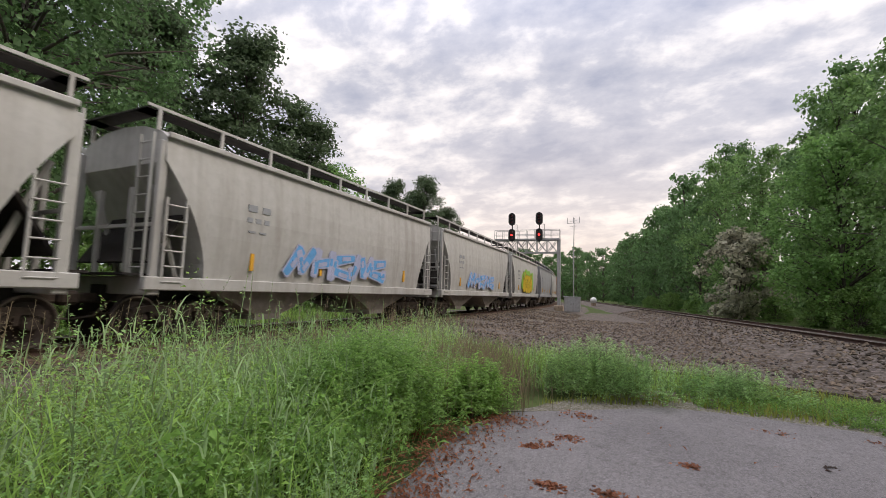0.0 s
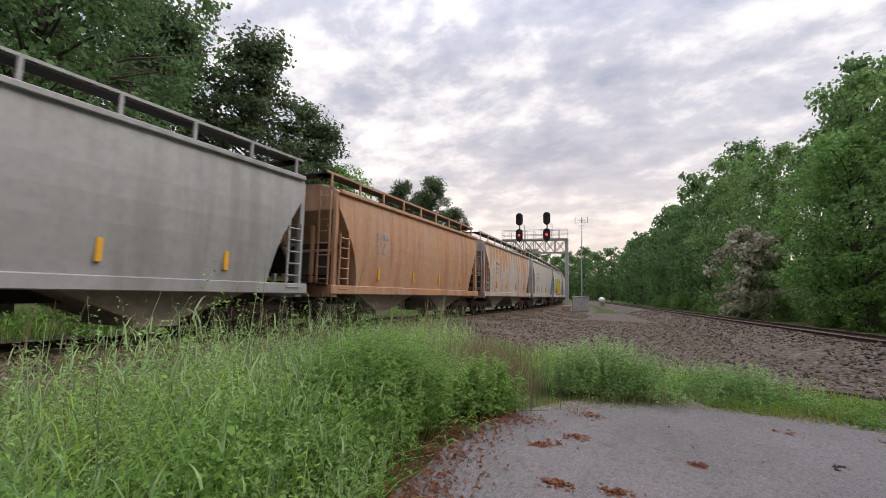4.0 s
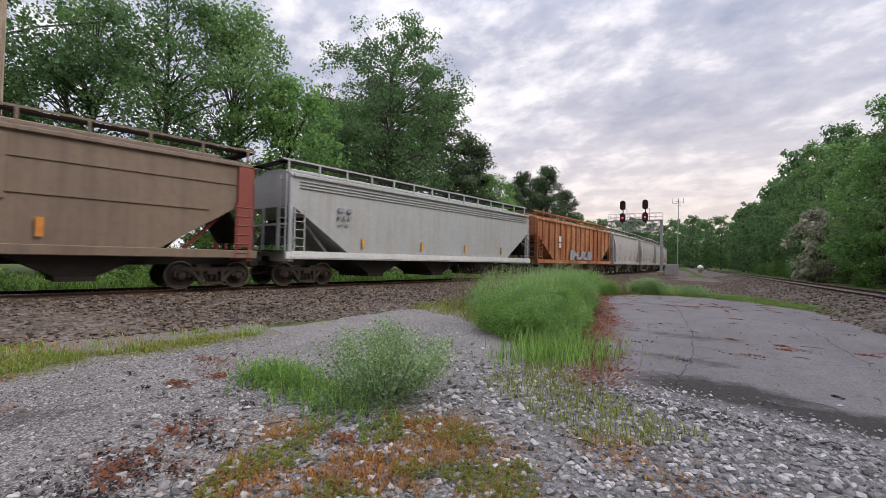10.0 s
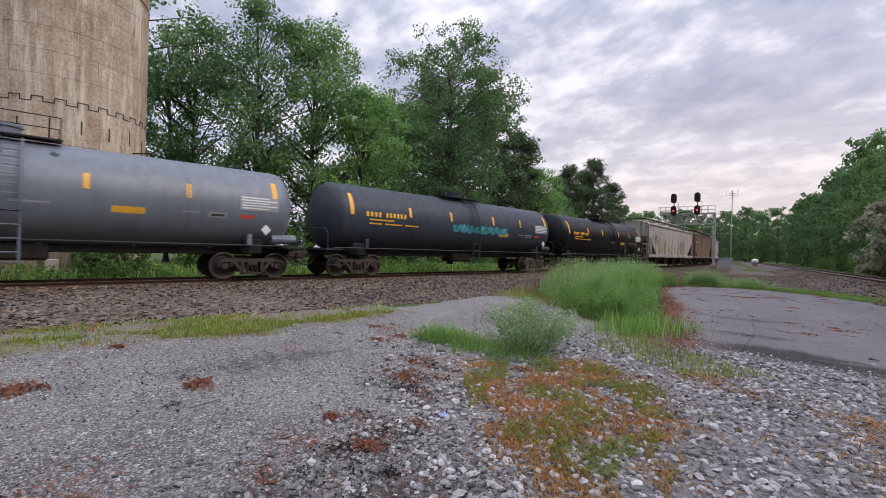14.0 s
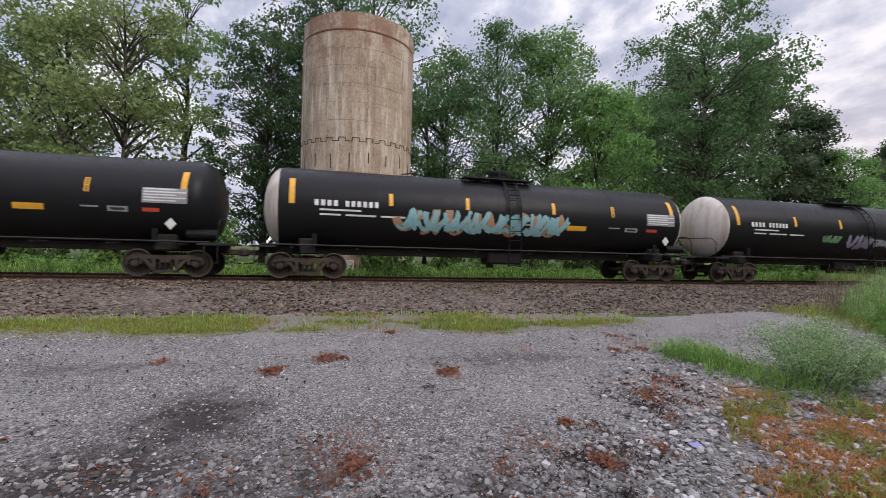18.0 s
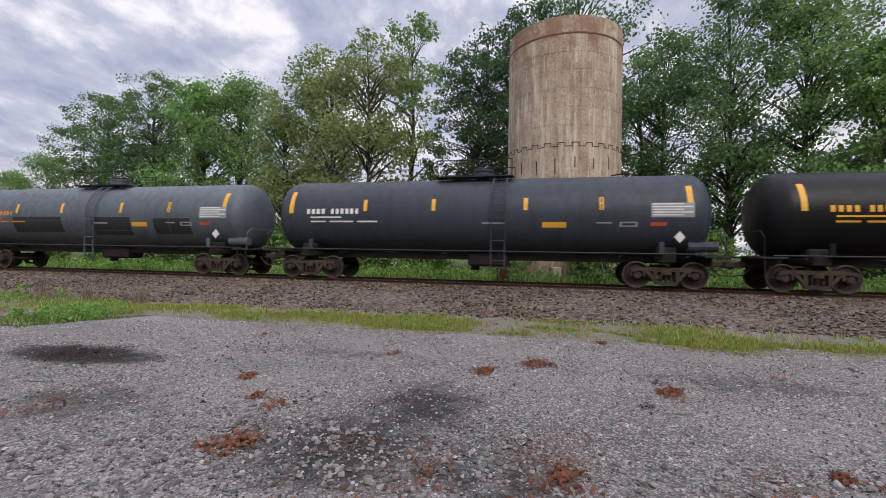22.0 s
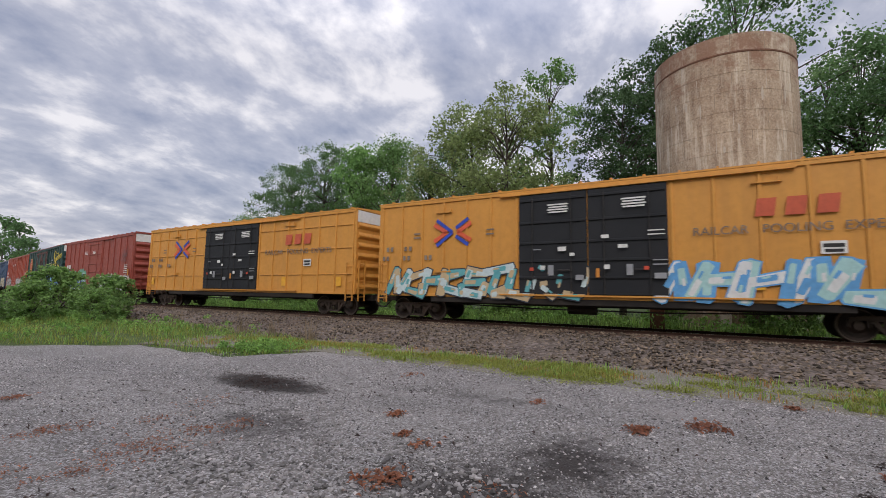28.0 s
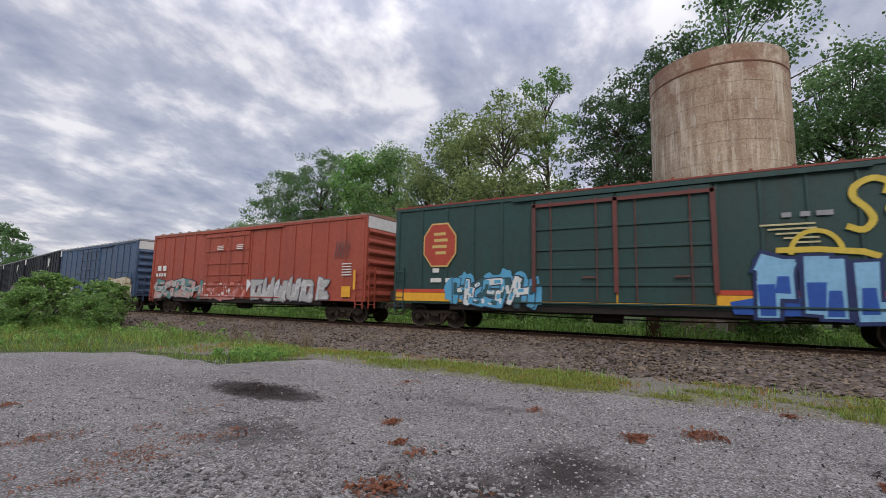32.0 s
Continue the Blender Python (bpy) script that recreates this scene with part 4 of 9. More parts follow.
TREES = {
    "oak": make_tree("oak_tree", "large dark green broadleaf tree with a dense rounded crown", 11, 20.0, 6.3, 3.2, "leaf_b", 420, 74, 0.19, kind="round"),
    "darkoak": make_tree("oak_tree", "tall dark green oak with a heavy crown beside the silo", 23, 20.0, 5.4, 2.0, "leaf_g", 380, 70, 0.19, kind="round"),
    "ash": make_tree("ash_tree", "open green broadleaf tree with gaps in its crown", 12, 17.5, 6.2, 3.2, "leaf_e", 250, 74, 0.17, gaps=0.3),
    "elm": make_tree("elm_tree", "leafy mid-green tree with drooping twigs", 13, 15.5, 5.6, 1.8, "leaf_a", 290, 66, 0.18, gaps=0.10),
    "maple": make_tree("maple_tree", "yellow-green broadleaf tree beside the railway", 14, 15.0, 5.0, 1.8, "leaf_c", 215, 64, 0.18, gaps=0.10),
    "poplar": make_tree("poplar_tree", "slender light green tree with a thin open crown", 15, 18.5, 3.6, 5.0, "leaf_a", 95, 80, 0.18, gaps=0.14, kind="tall"),
    "pine": make_tree("pine_tree", "tall dark pine with layered needle clumps", 16, 19.0, 4.9, 3.5, "needle", 300, 60, 0.24, kind="pine", gaps=0.0),
    "bright": make_tree("young_tree", "bright green leafy young tree", 17, 11.5, 4.6, 0.8, "leaf_d", 230, 60, 0.19),
    "woods": make_tree("wood_edge_tree", "dense green tree at the edge of the wood", 18, 17.5, 5.6, 0.4, "leaf_e", 210, 52, 0.28),
    "woods2": make_tree("wood_edge_tree", "dense mid-green tree at the edge of the wood", 19, 16.5, 5.8, 0.3, "leaf_a", 210, 52, 0.28),
    "far": make_tree("far_wood_tree", "dark green tree in the far woods", 22, 17.0, 5.8, 0.3, "leaf_e", 150, 22, 0.50),
    "shrubby": make_tree("bush", "low dense green bush beside the track", 20, 3.2, 2.2, 0.05, "leaf_f", 130, 40, 0.16),
    "flowering": make_tree("flowering_bush", "cream-flowering bush at the wood's edge", 21, 4.6, 2.6, 0.3, "flower", 90, 60, 0.2),
}
USED = set()


def plant(kind, x, y, s=1.0, rot=0.0, z=0.3, h=1.0):
    m = pose(x, y, z, 0, 0, rot)
    t = TREES[kind]
    if kind in USED:
        t = copy_thing(t, m)
    else:
        USED.add(kind)
        t.matrix_basis = m
    t.scale = (s, s, s * h)
    return t


def at_az(kind, az, dist, s=1.0, rot=0.0, h=1.0, z=0.3):
    """Plants by bearing (degrees to the left of the track's line) and distance."""
    return plant(kind, -dist * math.sin(radians(az)), dist * math.cos(radians(az)), s, rot, z, h)


# behind the train, from the far right to the far left of the pan
at_az("oak", 47.0, 38, 1.0, 0)
at_az("elm", 52.5, 43, 1.0, 140)
at_az("bright", 58, 31, 1.05, 40)
at_az("elm", 64, 32, 1.05, 10)
at_az("ash", 70.5, 33, 1.0, 100)
at_az("ash", 77, 36, 0.96, 200)
at_az("poplar", 79.5, 40, 1.0, 60)
at_az("ash", 86.5, 38, 1.42, 120)
at_az("darkoak", 93.5, 37, 1.06, 0)
at_az("darkoak", 99, 35, 0.86, 250)
at_az("poplar", 107.5, 36, 1.1, 30)
at_az("maple", 113, 33, 1.18, 80)
at_az("maple", 117.5, 37, 1.2, 150)
at_az("ash", 120, 43, 0.98, 300)
at_az("maple", 123, 41, 1.0, 200)
at_az("elm", 128, 48, 1.15, 220)
at_az("bright", 131.5, 50, 1.5, 90)
at_az("oak", 136.5, 56, 0.95, 60)
at_az("oak", 140.5, 60, 0.85, 10)
at_az("elm", 145, 78, 0.85, 0)
at_az("elm", 147.5, 84, 0.72, 100)
for k, (az, dist, sc) in enumerate(((163.4, 110, 0.45), (164.2, 118, 0.62), (165, 135, 0.9), (166, 165, 1.15), (172, 105, 1.0), (176, 95, 0.9))):
    at_az("far", az, dist, sc, 50 + 70 * k)
# between the oak and the pines
at_az("bright", 35.5, 62, 1.1, 10)
at_az("elm", 33.5, 78, 0.75, 70)
at_az("pine", 31.8, 88, 0.95, 0)
at_az("pine", 33.2, 84, 0.8, 200)
at_az("pine", 29.0, 92, 1.05, 120)
at_az("pine", 26.8, 98, 0.85, 240)
at_az("pine", 30.2, 97, 0.98, 60)
plant("pine", -40, 44, 1.5, 30, 0.3, 0.8)
plant("pine", -44, 38, 1.6, 150, 0.3, 0.78)
plant("pine", -47.5, 32, 1.35, 260, 0.3, 0.8)
plant("pine", -38, 49, 1.15, 80, 0.3, 0.78)
at_az("woods2", 24.0, 118, 0.7, 60)
at_az("woods", 37, 75, 0.7, 160)
at_az("woods2", 41, 60, 0.75, 260)
# low growth behind the track
rb = random.Random(7)
for i in range(34):
    y = -62 + i * 3.4 + rb.uniform(-1, 1)
    x = -24.2 - rb.uniform(0, 3.5)
    if (Vector((x, y)) - Vector((-25.2, 0.75))).length < 5.2:
        continue
    plant("shrubby", x - (y * y / 800 if y > 0 else 0), y, rb.uniform(0.7, 1.35), rb.uniform(0, 360), 0.35)
for x, y, sc, hh in ((-21.9, 2.6, 0.55, 1.5), (-22.0, 1.2, 0.45, 1.3), (-21.8, -1.9, 0.5, 1.2)):
    plant("shrubby", x, y, sc, rb.uniform(0, 360), 0.35, hh)
# wood to the right of the second track
rw = random.Random(9)
for i in range(40):
    s = -30 + i * 5.2 + rw.uniform(-1.2, 1.2)
    x, y, h = side_track(s)
    off = 10.5 + rw.uniform(-1.0, 1.5) + (3.5 if i % 2 else 0)
    k = "far" if s > 95 or s < -12 else rw.choice(("woods", "woods2"))
    plant(k, x + off * math.cos(radians(h)), y + off * math.sin(radians(h)), rw.uniform(0.9, 1.1), rw.uniform(0, 360), 0.0, rw.uniform(1.05, 1.32))
x, y, h = side_track(62)
plant("bright", x + 9.0, y, 1.15, 30, 0.0)
plant("flowering", -3.2, 71.0, 1.8, 0, 0.0)
for i in range(22):
    s = -10 + i * 6.5 + rw.uniform(-2, 2)
    x, y, h = side_track(s)
    plant("shrubby", x + 7.6 + rw.uniform(-0.6, 1.0), y + 2, rw.uniform(0.5, 0.9), rw.uniform(0, 360), 0.0)
# far woods closing the view along the line
for i in range(16):
    az = 6.5 + i * 1.35
    at_az("far", az, 190 + rw.uniform(-20, 25) + (25 if 13 < az < 22 else 0), rw.uniform(0.9, 1.25), rw.uniform(0, 360))
for i in range(18):
    at_az("far", 3 + i * 1.5, 245 + rw.uniform(-10, 25), rw.uniform(1.1, 1.5), rw.uniform(0, 360))
hill = Build()
hill.smooth = True
hill.loft([[(-d * math.sin(radians(a)), d * math.cos(radians(a)), z * (0.75 + 0.5 * noise.noise((a * 0.22, z, 1)))) for a in range(-30, 64, 2)] for d, z in ((285, -1), (290, 9), (300, 15), (330, 20), (420, 24), (430, -1))], caps=False, closed=False)
solid("wooded_ridge", hill, M["weedbank"], "far low ridge covered with dark green woods", "ridge", kind="structure")
# bushes at the back end of the lot
for x, y, s in ((-9.6, -25.0, 0.55), (-11.2, -27.5, 0.85), (-8.2, -28.0, 0.7), (-6.0, -26.0, 0.6), (-10.0, -31, 1.0)):
    plant("shrubby", x, y, s, rb.uniform(0, 360), 0.0, 0.85)

# ------------------------------------------------------------------ rolling stock: running gear shared by all cars
def shapes_truck():
    s = {}
    w = Build()
    n = 28
    prof = [(0.69, 0.10), (0.69, 0.20), (0.715, 0.33), (0.70, 0.40), (0.69, 0.455), (0.80, 0.457), (0.815, 0.45), (0.81, 0.40), (0.76, 0.34), (0.765, 0.22), (0.82, 0.16), (0.83, 0.09)]
    rings = [[(x, r * math.cos(2 * math.pi * i / n), r * math.sin(2 * math.pi * i / n)) for i in range(n)] for x, r in prof]
    w.loft(rings)
    s["wheel"] = w
    rim = Build()
    rim.loft([[(x, r * math.cos(2 * math.pi * i / n), r * math.sin(2 * math.pi * i / n)) for i in range(n)] for x, r in ((0.817, 0.415), (0.822, 0.42), (0.822, 0.45), (0.817, 0.4545))], caps=False)
    s["rim"] = rim
    s["axle"] = Build().rod((-0.75, 0, 0), (0.75, 0, 0), 0.08, 10)
    cap = Build().rod((0.83, 0, 0), (0.99, 0, 0), 0.13, 12).rod((0.99, 0, 0), (1.02, 0, 0), 0.10, 12)
    s["bearing"] = cap
    fr = Build()
    # cast side frame: pedestal arms, sloping members, spring pocket
    x0, th = 0.90, 0.14

    def slab(poly):
        vs = [(x0, a, z) for a, z in poly] + [(x0 + th, a, z) for a, z in poly]
        k = len(poly)
        fr.add(vs, [tuple(range(k))[::-1], tuple(range(k, 2 * k))] + [(i, (i + 1) % k, k + (i + 1) % k, k + i) for i in range(k)])
    slab([(-1.12, 0.50), (-1.10, 0.66), (-0.75, 0.72), (0.75, 0.72), (1.10, 0.66), (1.12, 0.50), (0.95, 0.58), (0.68, 0.60), (0.4, 0.585), (-0.4, 0.585), (-0.68, 0.60), (-0.95, 0.58)])
    for sg in (-1, 1):
        slab([(sg * 0.72, 0.60), (sg * 0.60, 0.50), (sg * 0.36, 0.20), (sg * 0.24, 0.17), (sg * 0.36, 0.34), (sg * 0.52, 0.58)][::sg])
        slab([(sg * 0.40, 0.60), (sg * 0.40, 0.28), (sg * 0.28, 0.28), (sg * 0.28, 0.60)][::-sg])
        slab([(sg * 0.66, 0.60), (sg * 0.66, 0.42), (sg * 0.72, 0.42), (sg * 0.74, 0.60)][::sg])
        slab([(sg * 1.08, 0.60), (sg * 1.06, 0.42), (sg * 1.12, 0.42), (sg * 1.14, 0.58)][::sg])
    slab([(-0.36, 0.15), (-0.36, 0.24), (0.36, 0.24), (0.36, 0.15)])
    s["side_frame"] = fr
    sp = Build()
    sp.loft([[(x0 + 0.07 + r * math.cos(t), r * math.sin(t), z) for t in [2 * math.pi * i / 8 for i in range(8)]] for z, r in [(0.24 + 0.0175 * k, 0.065 if k % 2 else 0.045) for k in range(16)]])
    s["spring"] = sp
    s["bolster"] = Build().box(0, 0, 0.56, 2.1, 0.34, 0.2, 0.03).box(0, 0, 0.72, 0.5, 0.5, 0.14, 0.02)
    return s


GEAR = shapes_truck()
TURN_R = Matrix.Rotation(math.pi, 4, "Z")


def truck(car, y):
    t = part("truck", GEAR["bolster"], M["truck"], car, "three-piece freight truck, dusty brown cast steel", pose(0, y, 0))
    for a in (-0.89, 0.89):
        part("axle", GEAR["axle"], M["truck"], t, at=pose(0, a, 0.457))
        for flip in (0, 180):
            part("wheel", GEAR["wheel"], M["wheel"], t, at=pose(0, a, 0.457, 0, 0, flip))
            if flip == 0:
                part("wheel_rim", GEAR["rim"], M["wheelrim"], t, at=pose(0, a, 0.457))
                part("bearing_cap", GEAR["bearing"], M["truck"], t, at=pose(0, a, 0.457))
    for flip in (0, 180):
        part("side_frame", GEAR["side_frame"], M["truck"], t, at=pose(0, 0, 0, 0, 0, flip))
    for a in (-0.16, 0.0, 0.16):
        part("spring", GEAR["spring"], M["wheel"], t, at=pose(0, a, 0))
    return t


def coupler(car, y, sgn):
    b = Build().box(0, y + sgn * 0.25, 0.85, 0.16, 0.7, 0.2, 0.03).box(0.05, y + sgn * 0.62, 0.85, 0.3, 0.28, 0.28, 0.06)
    b.tube([(0.25, y, 0.8), (0.3, y + sgn * 0.3, 0.5), (0.22, y + sgn * 0.62, 0.45)], [0.025] * 3, 6)
    part("coupler", b, M["truck"], car)


def ladder(car, x, y, z0, z1, material, width=0.42, n=5, axis="y", r=0.018):
    b = Build()
    for k in (-1, 1):
        d = k * width / 2
        p = (x, y + d) if axis == "y" else (x + d, y)
        b.box(p[0], p[1], (z0 + z1) / 2, 0.045, 0.045, z1 - z0)
    for i in range(n):
        z = z0 + (z1 - z0) * (i + 0.5) / n
        a = (x + 0.03, y - width / 2, z) if axis == "y" else (x - width / 2, y, z)
        c = (x + 0.03, y + width / 2, z) if axis == "y" else (x + width / 2, y, z)
        b.rod(a, c, r, 6)
    part("ladder", b, material, car)


def bars(rng, x, y0, y1, z, h, th=0.006, gap=0.25, words=3):
    """Unreadable lettering as plain bars in the side plane x."""
    b = Build()
    n = max(words, 1)
    w = (y1 - y0) / n
    for i in range(n):
        a = y0 + i * w
        b.box(x + th / 2, a + w * (1 - gap) / 2, z, th, w * (1 - gap) * rng.uniform(0.75, 1.0), h)
    return b


PAINT = {}


def paint(name, c, rough=0.5):
    if name not in PAINT:
        PAINT[name] = mat("spray_" + name, c, rough, 0, tuple(v * 0.75 for v in c), 7, 1.5, 0.5, 0.0)
    return PAINT[name]


WHITE, PALE = ("white", (0.70, 0.72, 0.72)), ("pale_aqua", (0.38, 0.62, 0.62))


def bubble(car, x, y0, y1, z0, z1, fills, seed, outline=("ink", (0.03, 0.04, 0.06)), cloud=None, letters=5, label="spray-painted graffiti letters", slant=0.15):
    """Bubble letters sprayed on the side plane x: a cloud behind, outlines, fills and highlights in thin layers."""
    rng = random.Random(seed)
    w = (y1 - y0) / letters
    H = z1 - z0

    def blob(cy, cz, rw, rh, k=14, j=0.16):
        pts = []
        ph = rng.uniform(0, 6)
        for i in range(k):
            t = 2 * math.pi * i / k
            q = 1 + j * math.sin(3 * t + ph) + rng.uniform(-j, j) * 0.5
            c, s = math.cos(t), math.sin(t)
            e = 0.62
            px, pz = math.copysign(abs(c) ** e, c) * rw * q, math.copysign(abs(s) ** e, s) * rh * q
            pts.append((cy + px + slant * pz, cz + pz))
        return pts
    if cloud:
        b = Build()
        for i in range(letters + 2):
            cy = y0 + (y1 - y0) * (i + 0.2) / (letters + 1.4)
            b.plate(blob(cy, z0 + H * rng.uniform(0.55, 0.72), w * rng.uniform(0.6, 0.8), H * rng.uniform(0.45, 0.62), 16, 0.12), x, 0.003 + 0.0004 * i)
        part("graffiti_cloud", b, paint(*cloud), car, "sprayed colour cloud behind graffiti")
    for i in range(letters):
        out, strokes_made = Build(), []
        cy, cz = y0 + w * (i + 0.5), z0 + H * 0.5 + rng.uniform(-0.05, 0.05) * H
        style = rng.randrange(4)
        strokes = {
            0: [(-0.25, 0, 0.18, 0.5), (0.25, 0, 0.18, 0.5), (0, 0.1, 0.3, 0.14)],
            1: [(0, 0.36, 0.46, 0.15), (-0.26, 0, 0.18, 0.48), (0.05, -0.36, 0.42, 0.15), (0.28, -0.12, 0.16, 0.3)],
            2: [(-0.05, 0.05, 0.22, 0.5), (0.2, 0.3, 0.28, 0.18), (0.22, -0.3, 0.28, 0.18)],
            3: [(-0.3, 0.05, 0.15, 0.5), (0.02, -0.15, 0.14, 0.38), (0.32, 0.05, 0.15, 0.5), (0, -0.4, 0.4, 0.12)],
        }[style]
        for k, (a, c, rw, rh) in enumerate(strokes):
            args = (cy + a * w, cz + c * H, rw * w * 1.1, rh * H * 1.05)
            st = rng.getstate()
            out.plate(blob(args[0], args[1], args[2] + 0.05, args[3] + 0.05), x, 0.008 + 0.0005 * k + 0.0002 * i)
            rng.setstate(st)
            strokes_made.append((Build().plate(blob(*args), x, 0.012 + 0.0005 * k + 0.0002 * i), (i + k) % len(fills)))
            shade = Build()
            strokes_made.append((shade, (i + k + 1) % len(fills)))
            shade.plate(blob(args[0] + 0.1 * rw * w, args[1] - 0.45 * rh * H, args[2] * 0.7, args[3] * 0.4, 10), x, 0.016 + 0.0005 * k + 0.0002 * i)
            if rng.random() < 0.75:
                hb = Build()
                strokes_made.append((hb, (i + k + 2) % len(fills)))
                hb.plate([(args[0] - args[2] * 0.5, args[1] + args[3] * 0.2), (args[0] + args[2] * 0.3, args[1] + args[3] * 0.35), (args[0] + args[2] * 0.35, args[1] + args[3] * 0.5), (args[0] - args[2] * 0.5, args[1] + args[3] * 0.42)], x, 0.020 + 0.0002 * i)
        letter = part("graffiti_letter", out, paint(*outline), car, label)
        for b, f in strokes_made:
            part("letter_stroke", b, paint(*fills[f]), letter)


ANGLES = (((.1, 0, .25, 1), (.25, 1, .8, .6), (.8, .6, .3, .42), (.3, .42, .98, 0)), ((.02, .92, .98, 1), (.5, .95, .38, .05), (.38, .05, .9, .18)),
          ((.15, 1, .08, .1), (.08, .1, .85, 0), (.85, 0, .95, .95)), ((.92, .9, .2, .97), (.2, .97, .1, .52), (.1, .52, .9, .46), (.9, .46, .8, .02), (.8, .02, .08, .1)),
          ((.08, 0, .4, 1), (.4, 1, .62, .1), (.62, .1, .98, 1)), ((.1, 0, .15, 1), (.15, .5, .85, .6), (.85, 1, .8, 0)), ((.85, .95, .15, .7), (.15, .7, .12, .2), (.12, .2, .9, .02), (.9, .02, .85, .42)))


def graffiti(car, x, y0, y1, z0, z1, fills, seed, outline=("ink", (0.03, 0.04, 0.06)), cloud=None, letters=5, label="spray-painted graffiti letters", slant=0.15, bold=0.34, rim=0.045):
    """Angular interlocking sprayed strokes on the side plane x: a ragged cloud, outlines, two-tone fills and slashes of shine."""
    rng = random.Random(seed)
    w, H = (y1 - y0) / letters, z1 - z0
    if cloud:
        for i in range(letters + 2):
            cy, cz = y0 + (y1 - y0) * (i - 0.1) / (letters + 0.8), z0 + H * rng.uniform(0.5, 0.72)
            rw, rh = w * rng.uniform(0.55, 0.9), H * rng.uniform(0.4, 0.62)
            pts = []
            for k in range(18):
                q, t = rng.uniform(0.72, 1.1), 2 * math.pi * k / 18
                pts.append((cy + rw * q * math.cos(t), max(cz + rh * q * math.sin(t), z0 - 0.05)))
            part("graffiti_cloud", Build().plate(pts, x, 0.003 + 0.0004 * i), paint(*cloud), car, "sprayed colour cloud behind graffiti")
    for i in range(letters):
        outer, made, lift = Build(), [], 0.0004 * (i % 3)
        pick = ANGLES[rng.randrange(len(ANGLES))]
        tk = bold * min(w, H) * rng.uniform(0.9, 1.15)
        for k, (a0, b0, a1, b1) in enumerate(pick):
            j = lambda: rng.uniform(-0.07, 0.07)
            p = Vector((y0 + w * i - 0.08 * w + (a0 + j()) * w * 1.16, z0 + tk * 0.4 + (b0 + j()) * (H - tk * 0.8)))
            q = Vector((y0 + w * i - 0.08 * w + (a1 + j()) * w * 1.16, z0 + tk * 0.4 + (b1 + j()) * (H - tk * 0.8)))
            d = (q - p).normalized()
            n = Vector((-d.y, d.x)) * tk * 0.5
            f0, f1 = rng.uniform(0.7, 1.0), rng.uniform(0.9, 1.5)

            def bar(lo, hi, grow, side=0.0, thin=1.0):
                a, c = p.lerp(q, lo), p.lerp(q, hi)
                na, nc = n * (f0 * (1 - lo) + f1 * lo) * thin, n * (f0 * (1 - hi) + f1 * hi) * thin
                g, e = n.normalized() * grow, d * (tk * 0.22 * thin + grow)
                o = n * side
                pts = [a - e * 0.6 + na + g + o, a - e - na * 0.4 - g + o, a - e * 0.3 - na - g + o, c + e * 0.4 - nc - g + o, c + e * 1.2 + nc * 0.2 + o, c + e * 0.5 + nc + g + o]
                return [(v.x + slant * (v.y - z0), v.y) for v in pts]
            outer.plate(bar(0, 1, rim), x, 0.008 + 0.0005 * k + lift)
            made.append((Build().plate(bar(0, 1, 0), x, 0.012 + 0.0005 * k + lift), (i + k) % len(fills)))
            c0 = rng.uniform(0.0, 0.4)
            made.append((Build().plate(bar(c0, c0 + rng.uniform(0.25, 0.5), 0, rng.uniform(-0.3, 0.3), 0.55), x, 0.016 + 0.0005 * k + lift), (i + k + 1) % len(fills)))
            if rng.random() < 0.7:
                c0 = rng.uniform(0.3, 0.7)
                made.append((Build().plate(bar(c0, c0 + 0.2, 0, rng.uniform(0.2, 0.5), 0.2), x, 0.020 + lift), (i + k + 2) % len(fills)))
        letter = part("graffiti_letter", outer, paint(*outline), car, label)
        for b, f in made:
            part("letter_stroke", b, paint(*fills[f]), letter)


GLYPHS = [[(0, 0, 0, 1), (0, 1, .8, 1), (.8, 1, .8, .5), (0, .5, .8, .5)], [(0, 0, 0, 1), (.8, 0, .8, 1), (0, 0, .8, 0)], [(0, 0, 0, 1), (0, 1, .8, 0), (.8, 0, .8, 1)],
          [(0, 0, 0, 1), (0, 1, .8, 1), (.8, 1, .8, 0), (0, 0, .8, 0)], [(0, 0, 0, 1), (0, .5, .8, 1), (0, .5, .8, 0)], [(.8, 1, 0, 1), (0, 1, 0, .5), (0, .5, .8, .5), (.8, .5, .8, 0), (.8, 0, 0, 0)],
          [(0, 0, .4, 1), (.4, 1, .8, 0), (.2, .4, .6, .4)], [(0, 1, 0, 0), (0, 0, .8, 0)]]


